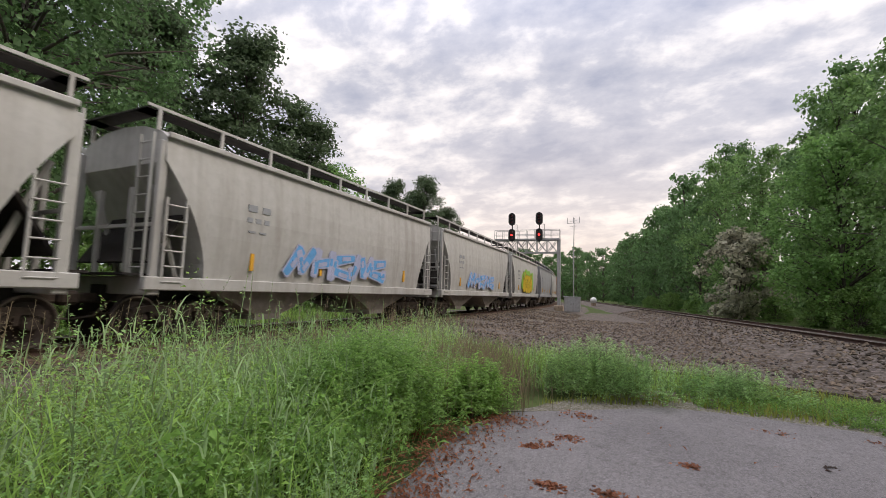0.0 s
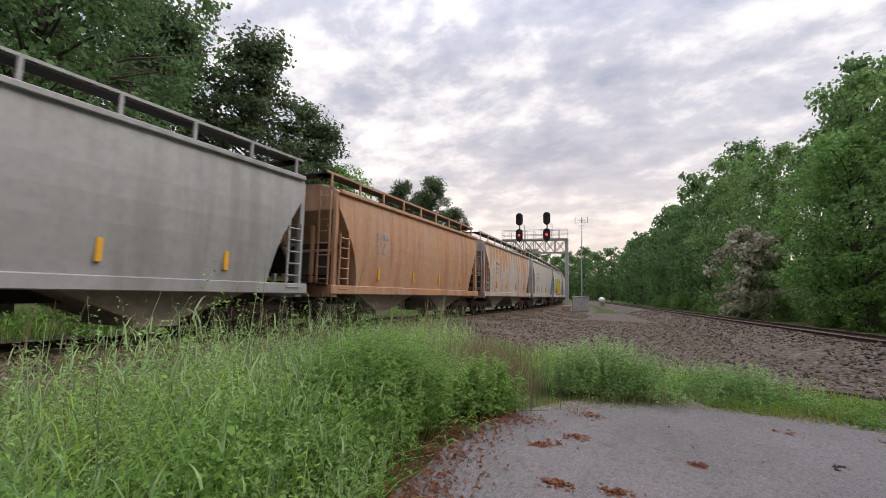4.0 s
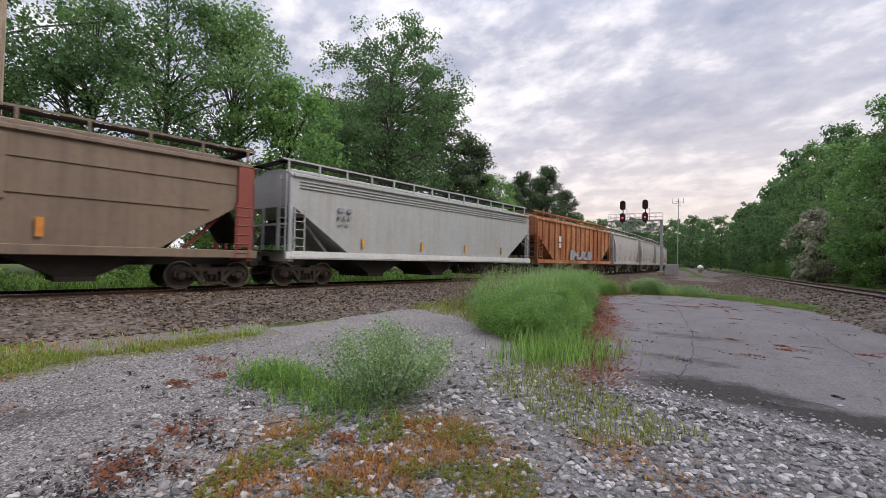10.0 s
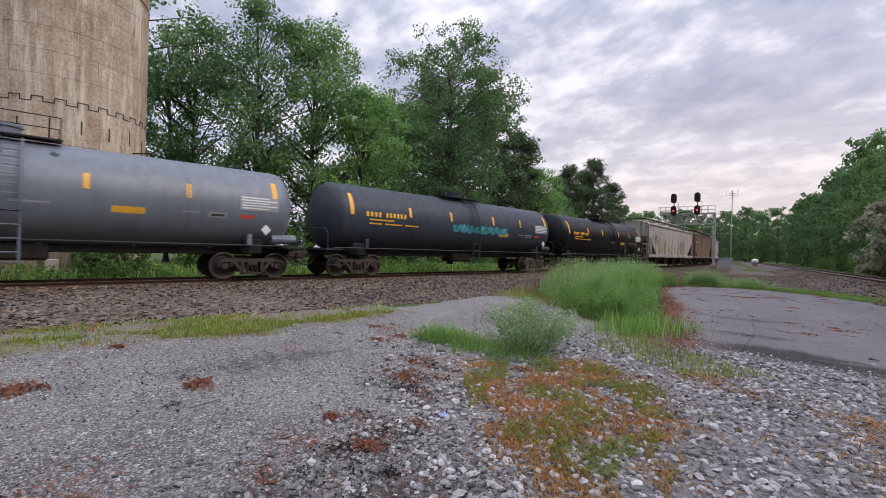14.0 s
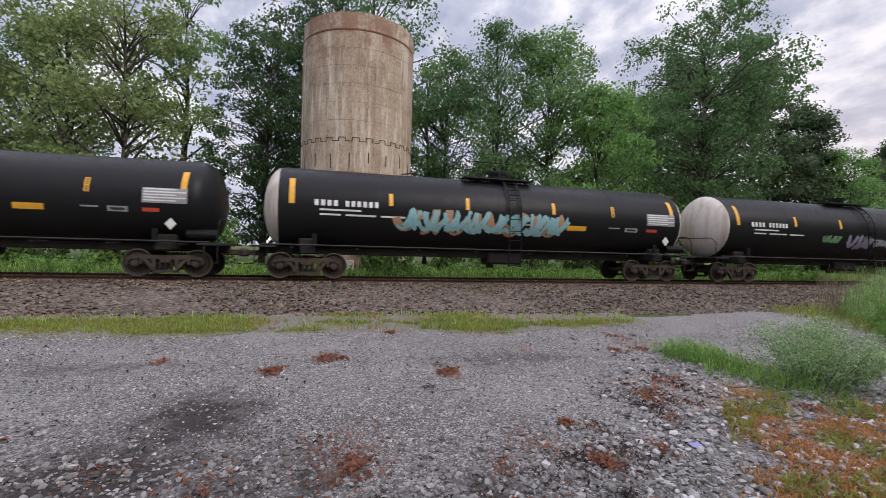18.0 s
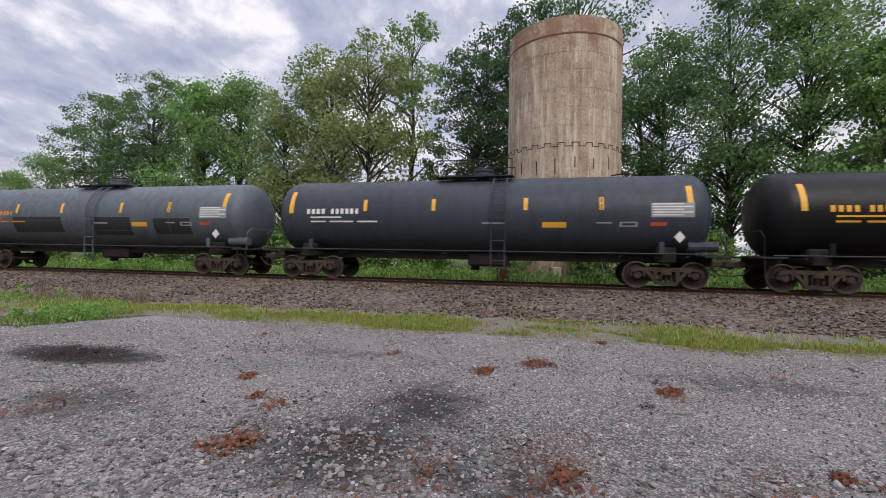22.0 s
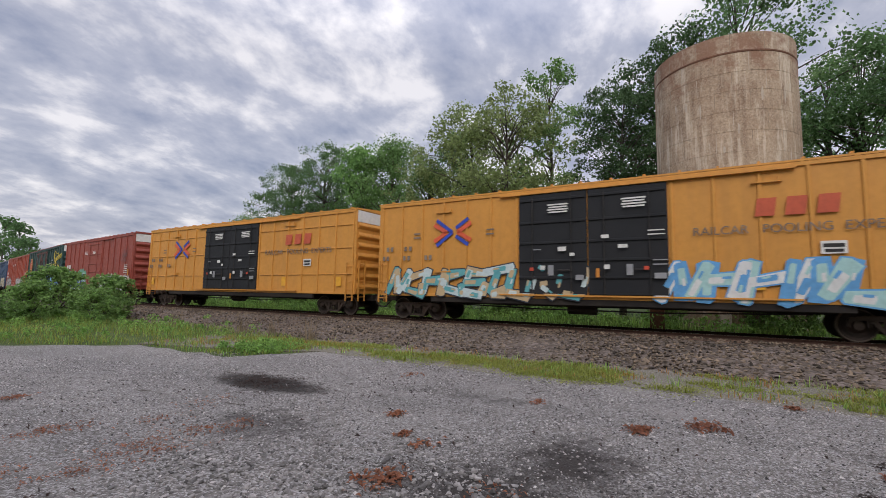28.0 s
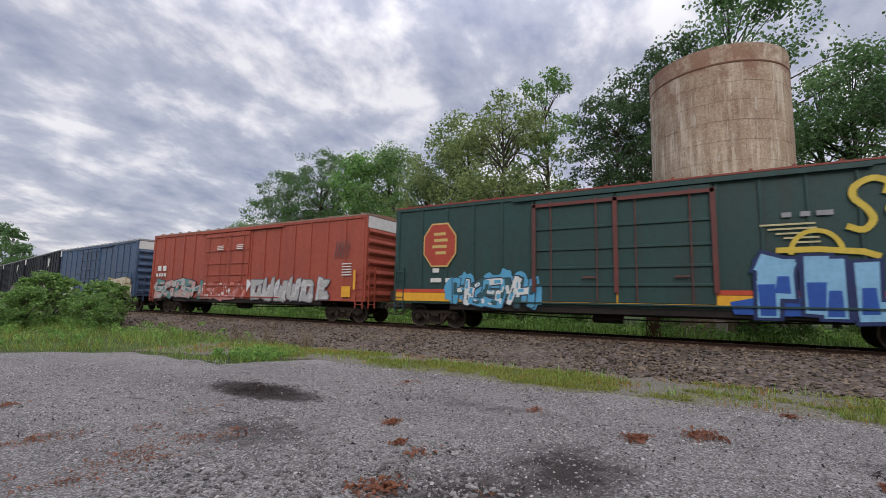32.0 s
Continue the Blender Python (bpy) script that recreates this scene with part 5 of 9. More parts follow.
def blocks(car, x, y0, y1, z0, z1, upper, lower, edge, order, seed, cloud=None, slant=0.12, bold=0.24, jag=0.05, label="spray-painted block graffiti letters"):
    """Angular sprayed letters: a halo, a wide outline, a fill that darkens to a second colour at the foot."""
    rng = random.Random(seed)
    w, H = (y1 - y0) / len(order), z1 - z0
    if cloud:
        for i in range(len(order)):
            cy, cz = y0 + w * (i + 0.5), z0 + H * rng.uniform(0.45, 0.75)
            b = Build().plate([(cy + w * 0.85 * (1 + rng.uniform(-0.2, 0.2)) * math.cos(t), cz + H * 0.55 * (1 + rng.uniform(-0.2, 0.2)) * math.sin(t)) for t in [2 * math.pi * k / 14 for k in range(14)]], x, 0.003 + 0.0005 * i)
            part("graffiti_cloud", b, paint(*cloud), car, "sprayed colour cloud behind graffiti")
    for i, g in enumerate(order):
        lw = w * 0.86
        t = bold * min(lw, H) * 0.5
        outer, fill, foot = Build(), Build(), Build()

        def quad(b, a, c, tk, dep, lo=0.0, hi=1.0):
            p, q = Vector(a).lerp(Vector(c), lo), Vector(a).lerp(Vector(c), hi)
            d = (q - p).normalized()
            n = Vector((-d.y, d.x)) * tk
            e = d * tk * 0.8
            pts = [p - e + n, p - e - n, q + e - n * (1 + rng.uniform(-jag, jag) * 4), q + e + n * (1 + rng.uniform(-jag, jag) * 4)]
            b.plate([(v.x + slant * (v.y - z0), v.y) for v in pts], x, dep)
        for k, (a0, b0, a1, b1) in enumerate(GLYPHS[g]):
            j = lambda: rng.uniform(-jag, jag)
            a = (y0 + w * i + t + (a0 / 0.8 + j()) * (lw - 2 * t), z0 + t + (b0 + j()) * (H - 2 * t))
            c = (y0 + w * i + t + (a1 / 0.8 + j()) * (lw - 2 * t), z0 + t + (b1 + j()) * (H - 2 * t))
            st = rng.getstate()
            quad(outer, a, c, t * 1.35, 0.008 + 0.0005 * k + 0.0002 * i)
            rng.setstate(st)
            quad(fill, a, c, t * 0.95, 0.013 + 0.0005 * k + 0.0002 * i)
            rng.setstate(st)
            if a[1] > c[1]:
                a, c = c, a
            if c[1] - a[1] > 0.3 * H:
                quad(foot, a, c, t * 0.7, 0.017 + 0.0005 * k + 0.0002 * i, 0.0, rng.uniform(0.3, 0.5))
        letter = part("graffiti_letter", outer, paint(*edge), car, label)
        part("letter_fill", fill, paint(*upper), letter)
        if foot.v:
            part("letter_foot", foot, paint(*lower), letter)


def stroke(b, pts, wd, x, dep):
    """A brushed line through points (y, z) on the side plane x, rounded between them."""
    if 4 < len(pts) < 20:
        ends = [pts[0], *pts, pts[-1]]
        pts = []
        for k in range(1, len(ends) - 2):
            p0, p1, p2, p3 = (Vector(q) for q in ends[k - 1:k + 3])
            for f in (0, 0.25, 0.5, 0.75):
                pts.append(tuple(0.5 * (2 * p1 + (p2 - p0) * f + (2 * p0 - 5 * p1 + 4 * p2 - p3) * f ** 2 + (3 * p1 - p0 - 3 * p2 + p3) * f ** 3)))
        pts.append(tuple(ends[-1]))
    for k, (p, q) in enumerate(zip(pts, pts[1:])):
        d = Vector((q[0] - p[0], q[1] - p[1])).normalized()
        n, e = Vector((-d.y, d.x)) * wd / 2, d * wd * 0.25
        p, q = Vector(p) - e, Vector(q) + e
        b.plate([tuple(p + n), tuple(p - n), tuple(q - n), tuple(q + n)], x, dep + 0.0003 * (k % 3))


# ------------------------------------------------------------------ tank car
TANK_R, TANK_Z = 1.43, 2.50
CARS = []


def patch(y0, y1, z0, z1, r=TANK_R + 0.006, seg=6, slant=0.0):
    """A sign that follows the tank's side."""
    b = Build()
    rows = []
    for k in range(seg + 1):
        z = z0 + (z1 - z0) * k / seg - TANK_Z
        xx = math.sqrt(max(r * r - z * z, 0.0))
        rows.append([(xx, y0 + slant * k / seg, z + TANK_Z), (xx, y1 + slant * k / seg, z + TANK_Z)])
    b.loft(rows, caps=False, closed=False)
    return b


def tank_shapes(L):
    s, n = {}, 40
    half = L / 2 - 0.62
    sh = Build()
    sh.smooth = True
    st = []
    for k in range(8):
        a = math.pi / 2 * k / 7
        st.append((-half + 0.75 * (1 - math.sin(a)), TANK_R * max(math.sin(a) ** 0.55 if a > 0 else 0.02, 0.02)))
    ends = [(-half + 0.70 * (1 - math.cos(math.pi / 2 * k / 8)), TANK_R * max(math.sin(math.pi / 2 * k / 8), 0.01)) for k in range(9)]
    prof = ends + [(-half * 0.45, TANK_R), (-half * 0.45 + 0.02, TANK_R + 0.004), (0, TANK_R + 0.004), (half * 0.45 - 0.02, TANK_R + 0.004), (half * 0.45, TANK_R)] + [(-y, r) for y, r in ends[::-1]]
    sh.loft([[(r * math.cos(2 * math.pi * i / n), y, TANK_Z + r * math.sin(2 * math.pi * i / n)) for i in range(n)] for y, r in prof])
    s["shell"] = sh
    s["bands"] = []
    for y in (-half * 0.55, half * 0.55):
        s["bands"].append(Build().loft([[((TANK_R + 0.01) * math.cos(2 * math.pi * i / n), y + d, TANK_Z + (TANK_R + 0.01) * math.sin(2 * math.pi * i / n)) for i in range(n)] for d in (-0.02, 0.02)], caps=False))
    s["sill"] = Build().box(0, 0, 1.0, 0.5, L - 1.0, 0.32, 0.02)
    s["side_rail"] = Build().rod((1.40, -half + 0.1, 1.17), (1.40, half - 0.1, 1.17), 0.03, 6)
    s["rail_bracket"] = Build().box(1.05, 0, 1.08, 0.75, 0.05, 0.06)
    s["saddle"] = Build().box(0, 0, 1.05, 2.5, 0.5, 0.34, 0.03).box(0, 0, 1.25, 2.1, 0.6, 0.3, 0.05)
    s["end_platform"] = Build().box(0, 0, 1.10, 2.9, 0.75, 0.07, 0.01)
    cv = Build().box(0, 0.5, 0.85, 0.9, 1.5, 0.5, 0.08).rod((0, 0, 1.1), (0, 0, 0.45), 0.16, 10)
    s["outlet"] = cv
    return s


TANKS = {}
YEL, ORA, WHI, BLK, RED, GRY = "yellowpaint", "orangepaint", "whitepaint", "blackpaint", "redpaint", "greymark"


def tank_car(label, body, u, L=16.3, white=(), mark=YEL, extra=None, seed=1, ladder_at=0.6, strips=YEL, head=None):
    key = round(L, 2)
    if key not in TANKS:
        TANKS[key] = tank_shapes(L)
    S, half = TANKS[key], L / 2 - 0.62
    rng = random.Random(seed)
    c = thing("tank_car", label, "tank car", group="freight train")
    part("shell", S["shell"], M[body], c)
    for b in S["bands"]:
        part("weld_band", b, M[body], c)
    for nm in ("sill", "outlet"):
        part(nm, S[nm], M["under"], c)
    part("side_rail", S["side_rail"], M["blacksteel"], c)
    for i in range(8):
        part("rail_bracket", S["rail_bracket"], M["blacksteel"], c, at=pose(0, -half + 1.0 + (2 * half - 2.0) * i / 7, 0))
    for sg in (-1, 1):
        part("saddle", S["saddle"], M["under"], c, at=pose(0, sg * (L / 2 - 2.15), 0))
        part("end_platform", S["end_platform"], M["blacksteel"], c, at=pose(0, sg * (L / 2 - 0.75), 0))
    for sg in white:
        n = 40
        cap = Build()
        cap.smooth = True
        cap.loft([[((TANK_R * max(math.sin(math.pi / 2 * k / 8), 0.01) + 0.008) * math.cos(2 * math.pi * i / n), sg * (half - 0.70 * (1 - math.cos(math.pi / 2 * k / 8)) + 0.006),
                    TANK_Z + (TANK_R * max(math.sin(math.pi / 2 * k / 8), 0.01) + 0.008) * math.sin(2 * math.pi * i / n)) for i in range(n)] for k in range(8)], caps=False)
        part("head_paint", cap, M["cream"], c, "white-painted tank end")
    for sg in (-1, 1):
        truck(c, sg * (L / 2 - 2.15))
        coupler(c, sg * (L / 2 - 0.65), sg)
        rail = Build()
        y = sg * (L / 2 - 0.5)
        rail.tube([(1.35, y, 1.1), (1.35, y, 1.75), (1.1, y, 1.95), (-1.1, y, 1.95), (-1.35, y, 1.75), (-1.35, y, 1.1)], [0.02] * 6, 6)
        part("end_handrail", rail, M[body], c)
        part("sill_step", Build().tube([(1.4, y, 1.1), (1.42, y, 0.5), (1.42, y - sg * 0.4, 0.5), (1.4, y - sg * 0.4, 1.1)], [0.02] * 4, 6), M["blacksteel"], c)
        part("jacking_post", Build().box(1.30, sg * (half - 1.75), 1.35, 0.08, 0.16, 0.42, 0.01), M[body], c)
    # dome, platform and ladder
    part("manway", Build().rod((0, 0.25, TANK_Z + TANK_R - 0.1), (0, 0.25, TANK_Z + TANK_R + 0.30), 0.36, 18).rod((0, 0.25, TANK_Z + TANK_R + 0.30), (0, 0.25, TANK_Z + TANK_R + 0.38), 0.40, 18), M[body], c)
    part("valve", Build().rod((0.2, -0.7, TANK_Z + TANK_R - 0.1), (0.2, -0.7, TANK_Z + TANK_R + 0.25), 0.1, 10), M["blacksteel"], c)
    pl = Build().box(0.55, 0, TANK_Z + TANK_R + 0.02, 0.55, 2.9, 0.04).box(-0.55, 0, TANK_Z + TANK_R + 0.02, 0.55, 2.9, 0.04)
    part("platform", pl, M["blacksteel"], c)
    for x in (-0.85, 0.85):
        hr = Build()
        for y in (-1.4, 0, 1.4):
            hr.rod((x, y, TANK_Z + TANK_R), (x, y, TANK_Z + TANK_R + 0.62), 0.016, 5)
        hr.rod((x, -1.4, TANK_Z + TANK_R + 0.62), (x, 1.4, TANK_Z + TANK_R + 0.62), 0.016, 5)
        part("platform_rail", hr, M["blacksteel"], c)
    lb = Build()
    for d in (-0.24, 0.24):
        pts = []
        for k in range(9):
            a = radians(82 - k * 10.5)
            pts.append(((TANK_R + 0.13) * math.cos(a), ladder_at + d, TANK_Z + (TANK_R + 0.13) * math.sin(a)))
        pts += [(TANK_R + 0.13, ladder_at + d, 1.2), (TANK_R + 0.1, ladder_at + d, 0.55)]
        lb.tube(pts, [0.03] * len(pts), 5)
    for k in range(11):
        a = 75 - k * 9.0
        if a > -8:
            p = ((TANK_R + 0.13) * math.cos(radians(a)), TANK_Z + (TANK_R + 0.13) * math.sin(radians(a)))
        else:
            p = (TANK_R + 0.13, TANK_Z - 0.3 - 0.3 * (k - 9))
        lb.rod((p[0], ladder_at - 0.24, p[1]), (p[0], ladder_at + 0.24, p[1]), 0.018, 5)
    for z in (1.9, 1.55, 1.2, 0.85, 0.6):
        lb.rod((TANK_R + 0.13, ladder_at - 0.24, z), (TANK_R + 0.13, ladder_at + 0.24, z), 0.018, 5)
    part("ladder", lb, M[body], c)
    # strips and stencils
    for y in (-half * 0.885, half * 0.885):
        part("reflector_strip", patch(y - 0.09, y + 0.09, 2.55, 3.42), M[strips], c)
    for f in (-0.50, -0.17, 0.24, 0.55):
        part("reflector_strip", patch(half * f - 0.07, half * f + 0.07, 2.62, 3.06), M[strips], c)
    mk = half
    for k in range(4):
        part("reporting_letter", patch(-mk * 0.80 + 0.21 * k, -mk * 0.80 + 0.21 * k + 0.13, 2.52, 2.72), M[mark], c, "reporting letter as a plain bar")
    for k in range(6):
        part("number_bar", patch(-mk * 0.80 + 1.02 + 0.20 * k, -mk * 0.80 + 1.02 + 0.20 * k + 0.12, 2.52, 2.72), M[mark], c, "digit as a plain bar")
    for k, (a, b_) in enumerate(((-0.78, -0.62), (-0.78, -0.70), (-0.68, -0.56), (-0.54, -0.44))):
        part("stencil", patch(mk * a, mk * b_, 2.36 - 0.16 * (k > 0), 2.42 - 0.16 * (k > 0)), M[mark], c)
    part("stencil_panel", patch(half * 0.74, half * 0.90, 2.36, 2.84), M[GRY], c, "printed data panel")
    for k in range(5):
        part("stencil_line", patch(half * 0.745, half * (0.86 + 0.035 * (k % 2)), 2.42 + 0.09 * k, 2.46 + 0.09 * k, TANK_R + 0.012), M[WHI], c)
    part("yellow_label", patch(half * 0.31, half * 0.41, 2.02, 2.21), M[YEL], c, "yellow warning label")
    part("data_plate", patch(half * 0.62, half * 0.69, 2.05, 2.22), M[GRY], c)
    part("data_plate_line", patch(half * 0.63, half * 0.68, 2.10, 2.17, TANK_R + 0.012), M[BLK], c)
    part("red_label", patch(half * 0.74, half * 0.80, 2.08, 2.20), M[RED], c, "red label")
    part("stencil", patch(half * 0.05, half * 0.15, 2.14, 2.20), M[GRY], c)
    part("stencil", patch(half * 0.53, half * 0.59, 2.16, 2.21), M[GRY], c)
    pc = Build()
    pc.add([(1.475, half * 0.845 + a, 1.72 + b_) for a, b_ in ((0, -0.19), (0.17, 0), (0, 0.19), (-0.17, 0))] + [(1.455, half * 0.845 + a, 1.72 + b_) for a, b_ in ((0, -0.19), (0.17, 0), (0, 0.19), (-0.17, 0))],
           [(0, 1, 2, 3), (7, 6, 5, 4), (0, 4, 5, 1), (1, 5, 6, 2), (2, 6, 7, 3), (3, 7, 4, 0)])
    part("hazard_placard", pc, M[WHI], c, "white diamond placard holder")
    part("brake_reservoir", Build().rod((1.0, half * 0.9 - 0.1, 1.42), (1.0, half * 0.9 + 0.8, 1.42), 0.17, 12), M[body], c)
    if extra:
        extra(c, half)
    CARS.append((c, u, L))
    return c


# ------------------------------------------------------------------ covered hopper
def hopper_shapes(L, bays, rounded, ribs, eave=4.15, top=4.52):
    s = {}
    hb, W = L / 2 - 0.75, 1.53
    cut = 1.05 if L < 15 else 2.7
    body = Build()
    rings = []
    ys = [-hb + cut * f for f in (0, 0.1, 0.25, 0.45, 0.65, 0.8, 0.9, 0.96, 1.0)] + [0] + [hb - cut * f for f in (1.0, 0.96, 0.9, 0.8, 0.65, 0.45, 0.25, 0.1, 0)]

    def bottom(y):
        e = max(0.0, abs(y) - (hb - cut)) / cut
        if rounded:
            return 1.28 + 2.35 * e ** 0.6
        return 1.28 + 1.75 * e
    for y in ys:
        zb = bottom(y)
        half = []
        for k in range(7):
            t = k / 6
            z = zb + (eave - zb) * t
            bulge = 0.10 * math.sin(math.pi * (z - 1.28) / (eave - 1.28)) if rounded else 0.0
            half.append((W - 0.06 + bulge, z))
        half += [(1.28, eave + 0.13), (0.7, top - 0.06), (0.0, top)]
        ring = [(x, y, z) for x, z in half] + [(-x, y, z) for x, z in half[-2::-1]]
        rings.append(ring)
    body.loft(rings)
    s["body"] = body
    s["eave"] = Build().box(W + 0.0, 0, eave + 0.02, 0.09, 2 * hb, 0.12, 0.015).box(-W, 0, eave + 0.02, 0.09, 2 * hb, 0.12, 0.015)
    s["side_sill"] = Build().box(W - 0.03, 0, 1.17, 0.14, L - 1.0, 0.27, 0.02).box(-W + 0.03, 0, 1.17, 0.14, L - 1.0, 0.27, 0.02)
    s["center_sill"] = Build().box(0, 0, 0.95, 0.4, L - 1.0, 0.35, 0.02)
    s["bay"] = []
    span = 2 * (hb - cut) + 0.6
    for i in range(bays):
        y0 = -span / 2 + span * i / bays
        y1 = y0 + span / bays
        m = (y0 + y1) / 2
        bay = Build()
        s["bay"].append(bay)
        bay.loft([[(-1.38, y0 + 0.08, 1.3), (1.38, y0 + 0.08, 1.3), (1.38, y1 - 0.08, 1.3), (-1.38, y1 - 0.08, 1.3)], [(-1.05, m - 0.45, 0.46), (1.05, m - 0.45, 0.46), (1.05, m + 0.45, 0.46), (-1.05, m + 0.45, 0.46)],
                  [(-1.05, m - 0.45, 0.32), (1.05, m - 0.45, 0.32), (1.05, m + 0.45, 0.32), (-1.05, m + 0.45, 0.32)]])
    rb = []
    if ribs:
        for i in range(ribs):
            y = -hb + cut * 0.25 + (2 * hb - cut * 0.5) * i / (ribs - 1)
            zb = bottom(y)
            rb.append(Build().box(W - 0.0, y, (zb + eave) / 2, 0.10, 0.09, eave - zb, 0.015))
    s["ribs"] = rb
    # end structure
    for sg, nm in ((-1, "end_a"), (1, "end_b")):
        y = sg * (hb + 0.02)
        e = Build()
        for x in (-1.42, 1.42):
            e.box(x, y, 2.55, 0.12, 0.16, 3.0, 0.015)
        for x in (-0.55, 0.55):
            e.box(x, y, 2.1, 0.10, 0.10, 2.1, 0.01)
        e.box(0, y, 1.12, 3.0, 0.24, 0.36, 0.02)
        e.box(0, y, 2.35, 2.9, 0.06, 0.08, 0.01)
        for x in (-1.0, 1.0):
            e.rod((x, sg * (hb - 0.1), 3.2), (x, sg * (hb - cut * 0.7), 1.3), 0.06, 6)
        s[nm] = e
        pz = Build().box(0, sg * (hb + 0.25), 1.34, 2.6, 0.5, 0.04)
        s[nm + "_platform"] = pz
    wk = Build()
    for x in (-0.95, 0.95):
        wk.box(x, 0, top + 0.20, 0.42, 2 * hb + 0.5, 0.035)
    for i in range(2):
        wk.box(0, (hb + 0.05) * (1 if i else -1), top + 0.2, 2.3, 0.4, 0.035)
    s["walkway"] = wk
    wr = Build()
    n = max(6, int(2 * hb / 1.35))
    for x in (-1.17, 1.17):
        wr.box(x, 0, top + 0.26, 0.03, 2 * hb + 0.5, 0.06)
        for i in range(n + 1):
            y = -hb + 2 * hb * i / n
            wr.box(x, y, top + 0.02, 0.05, 0.07, 0.46)
    s["walkway_support"] = wr
    s["hatch"] = Build().box(0, 0, top + 0.04, 0.62, 2 * hb - 1.2, 0.16, 0.03)
    s["hb"] = hb
    return s


HOPPERS = {}


def hopper_car(label, body, u, L=12.8, bays=2, rounded=True, ribs=0, under="under", sill=None, ends=None, extra=None, walk_mat="under", seed=1, eave=4.15, top=4.52, decor=True):
    key = (L, bays, rounded, ribs, eave)
    if key not in HOPPERS:
        HOPPERS[key] = hopper_shapes(L, bays, rounded, ribs, eave, top)
    S, rng = HOPPERS[key], random.Random(seed)
    hb = S["hb"]
    c = thing("covered_hopper", label, "hopper car", group="freight train")
    part("body", S["body"], M[body], c)
    part("eave_beam", S["eave"], M[body], c)
    for b in S["ribs"]:
        part("side_rib", b, M[body], c)
    part("side_sill", S["side_sill"], M[sill or body], c)
    part("center_sill", S["center_sill"], M["under"], c)
    for b in S["bay"]:
        part("hopper_bay", b, M[under], c)
    for nm in ("end_a", "end_b"):
        part("end_frame", S[nm], M[ends or body], c)
        part("end_platform", S[nm + "_platform"], M["under"], c)
    part("roof_walkway", S["walkway"], M[walk_mat], c)
    part("walkway_support", S["walkway_support"], M[body], c)
    part("roof_hatch", S["hatch"], M[body], c)
    for sg in (-1, 1):
        truck(c, sg * (L / 2 - 1.75))
        coupler(c, sg * (L / 2 - 0.65), sg)
        ladder(c, 1.55, sg * (hb - 0.28), 1.05, 2.9, M[ends or body], n=6)
        ladder(c, 1.1, sg * (hb + 0.16), 1.3, 4.2, M[ends or body], n=8, axis="x")
        # added dark sheet: shade inside the end opening, put in as colour
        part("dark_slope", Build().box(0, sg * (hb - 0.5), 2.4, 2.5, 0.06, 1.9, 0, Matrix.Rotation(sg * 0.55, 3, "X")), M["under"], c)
    if decor:
        for y, z, w, h in ((2.0, 3.05, 0.34, 0.2), (2.45, 3.05, 0.3, 0.2), (2.0, 2.76, 0.2, 0.15), (2.26, 2.76, 0.2, 0.15), (2.52, 2.76, 0.2, 0.15), (2.05, 2.48, 0.26, 0.06), (2.38, 2.48, 0.26, 0.06)):
            part("reporting_bar", Build().box(1.555, -hb + y + w / 2, z, 0.05, w * 0.8, h * 0.8), M[GRY], c, "reporting letters as plain bars")
        for f in (-0.62, -0.2, 0.2, 0.62):
            part("reflector_strip", Build().box(1.535, hb * f, 1.75, 0.05, 0.10, 0.42), M[YEL], c)
    if extra:
        extra(c, hb)
    CARS.append((c, u, L))
    return c


# ------------------------------------------------------------------ boxcar
def box_shapes(L, H, posts, peak=0.12):
    s = {}
    hb, W, z0 = L / 2 - 0.85, 1.52, 1.02
    s["hb"] = hb
    s["body"] = Build().box(0, 0, (z0 + H) / 2, 2 * W, 2 * hb, H - z0, 0.03)
    rf = Build()
    rings = [[(-W - 0.05, y, H), (-W - 0.05, y, H + 0.06), (0, y, H + 0.06 + peak), (W + 0.05, y, H + 0.06), (W + 0.05, y, H)] for y in (-hb - 0.04, hb + 0.04)]
    rf.loft(rings)
    for i in range(18):
        y = -hb + 2 * hb * (i + 0.5) / 18
        rf.box(0, y, H + 0.06 + peak * 0.55, 2 * W * 0.9, 0.07, 0.1)
    s["roof"] = rf
    s["sill"] = Build().box(W - 0.06, 0, 0.93, 0.12, 2 * hb - 5.5, 0.3, 0.02).box(-W + 0.06, 0, 0.93, 0.12, 2 * hb - 5.5, 0.3, 0.02).box(0, 0, 0.85, 0.5, 2 * hb, 0.3, 0.02)
    for sg, nm in ((-1, "end_a"), (1, "end_b")):
        e = Build()
        n = 7
        for i in range(n):
            z = 1.35 + (H - 1.35 - 0.75) * i / (n - 1)
            e.loft([[(x, sg * (hb + d), z + dz) for d, dz in ((0, -0.17), (0.07, -0.06), (0.09, 0.0), (0.07, 0.06), (0, 0.17))] for x in (-W + 0.12, -W + 0.3, W - 0.3, W - 0.12)])
        s[nm] = e
        s[nm + "_top"] = Build().box(0, sg * (hb + 0.012), H - 0.30, 2 * W - 0.1, 0.03, 0.55)
        for side in (-1, 1):
            s[nm + "_corner", side] = Build().box(side * (W - 0.02), sg * (hb - 0.03), (z0 + H) / 2, 0.10, 0.12, H - z0, 0.02)
    return s


BOXES = {}


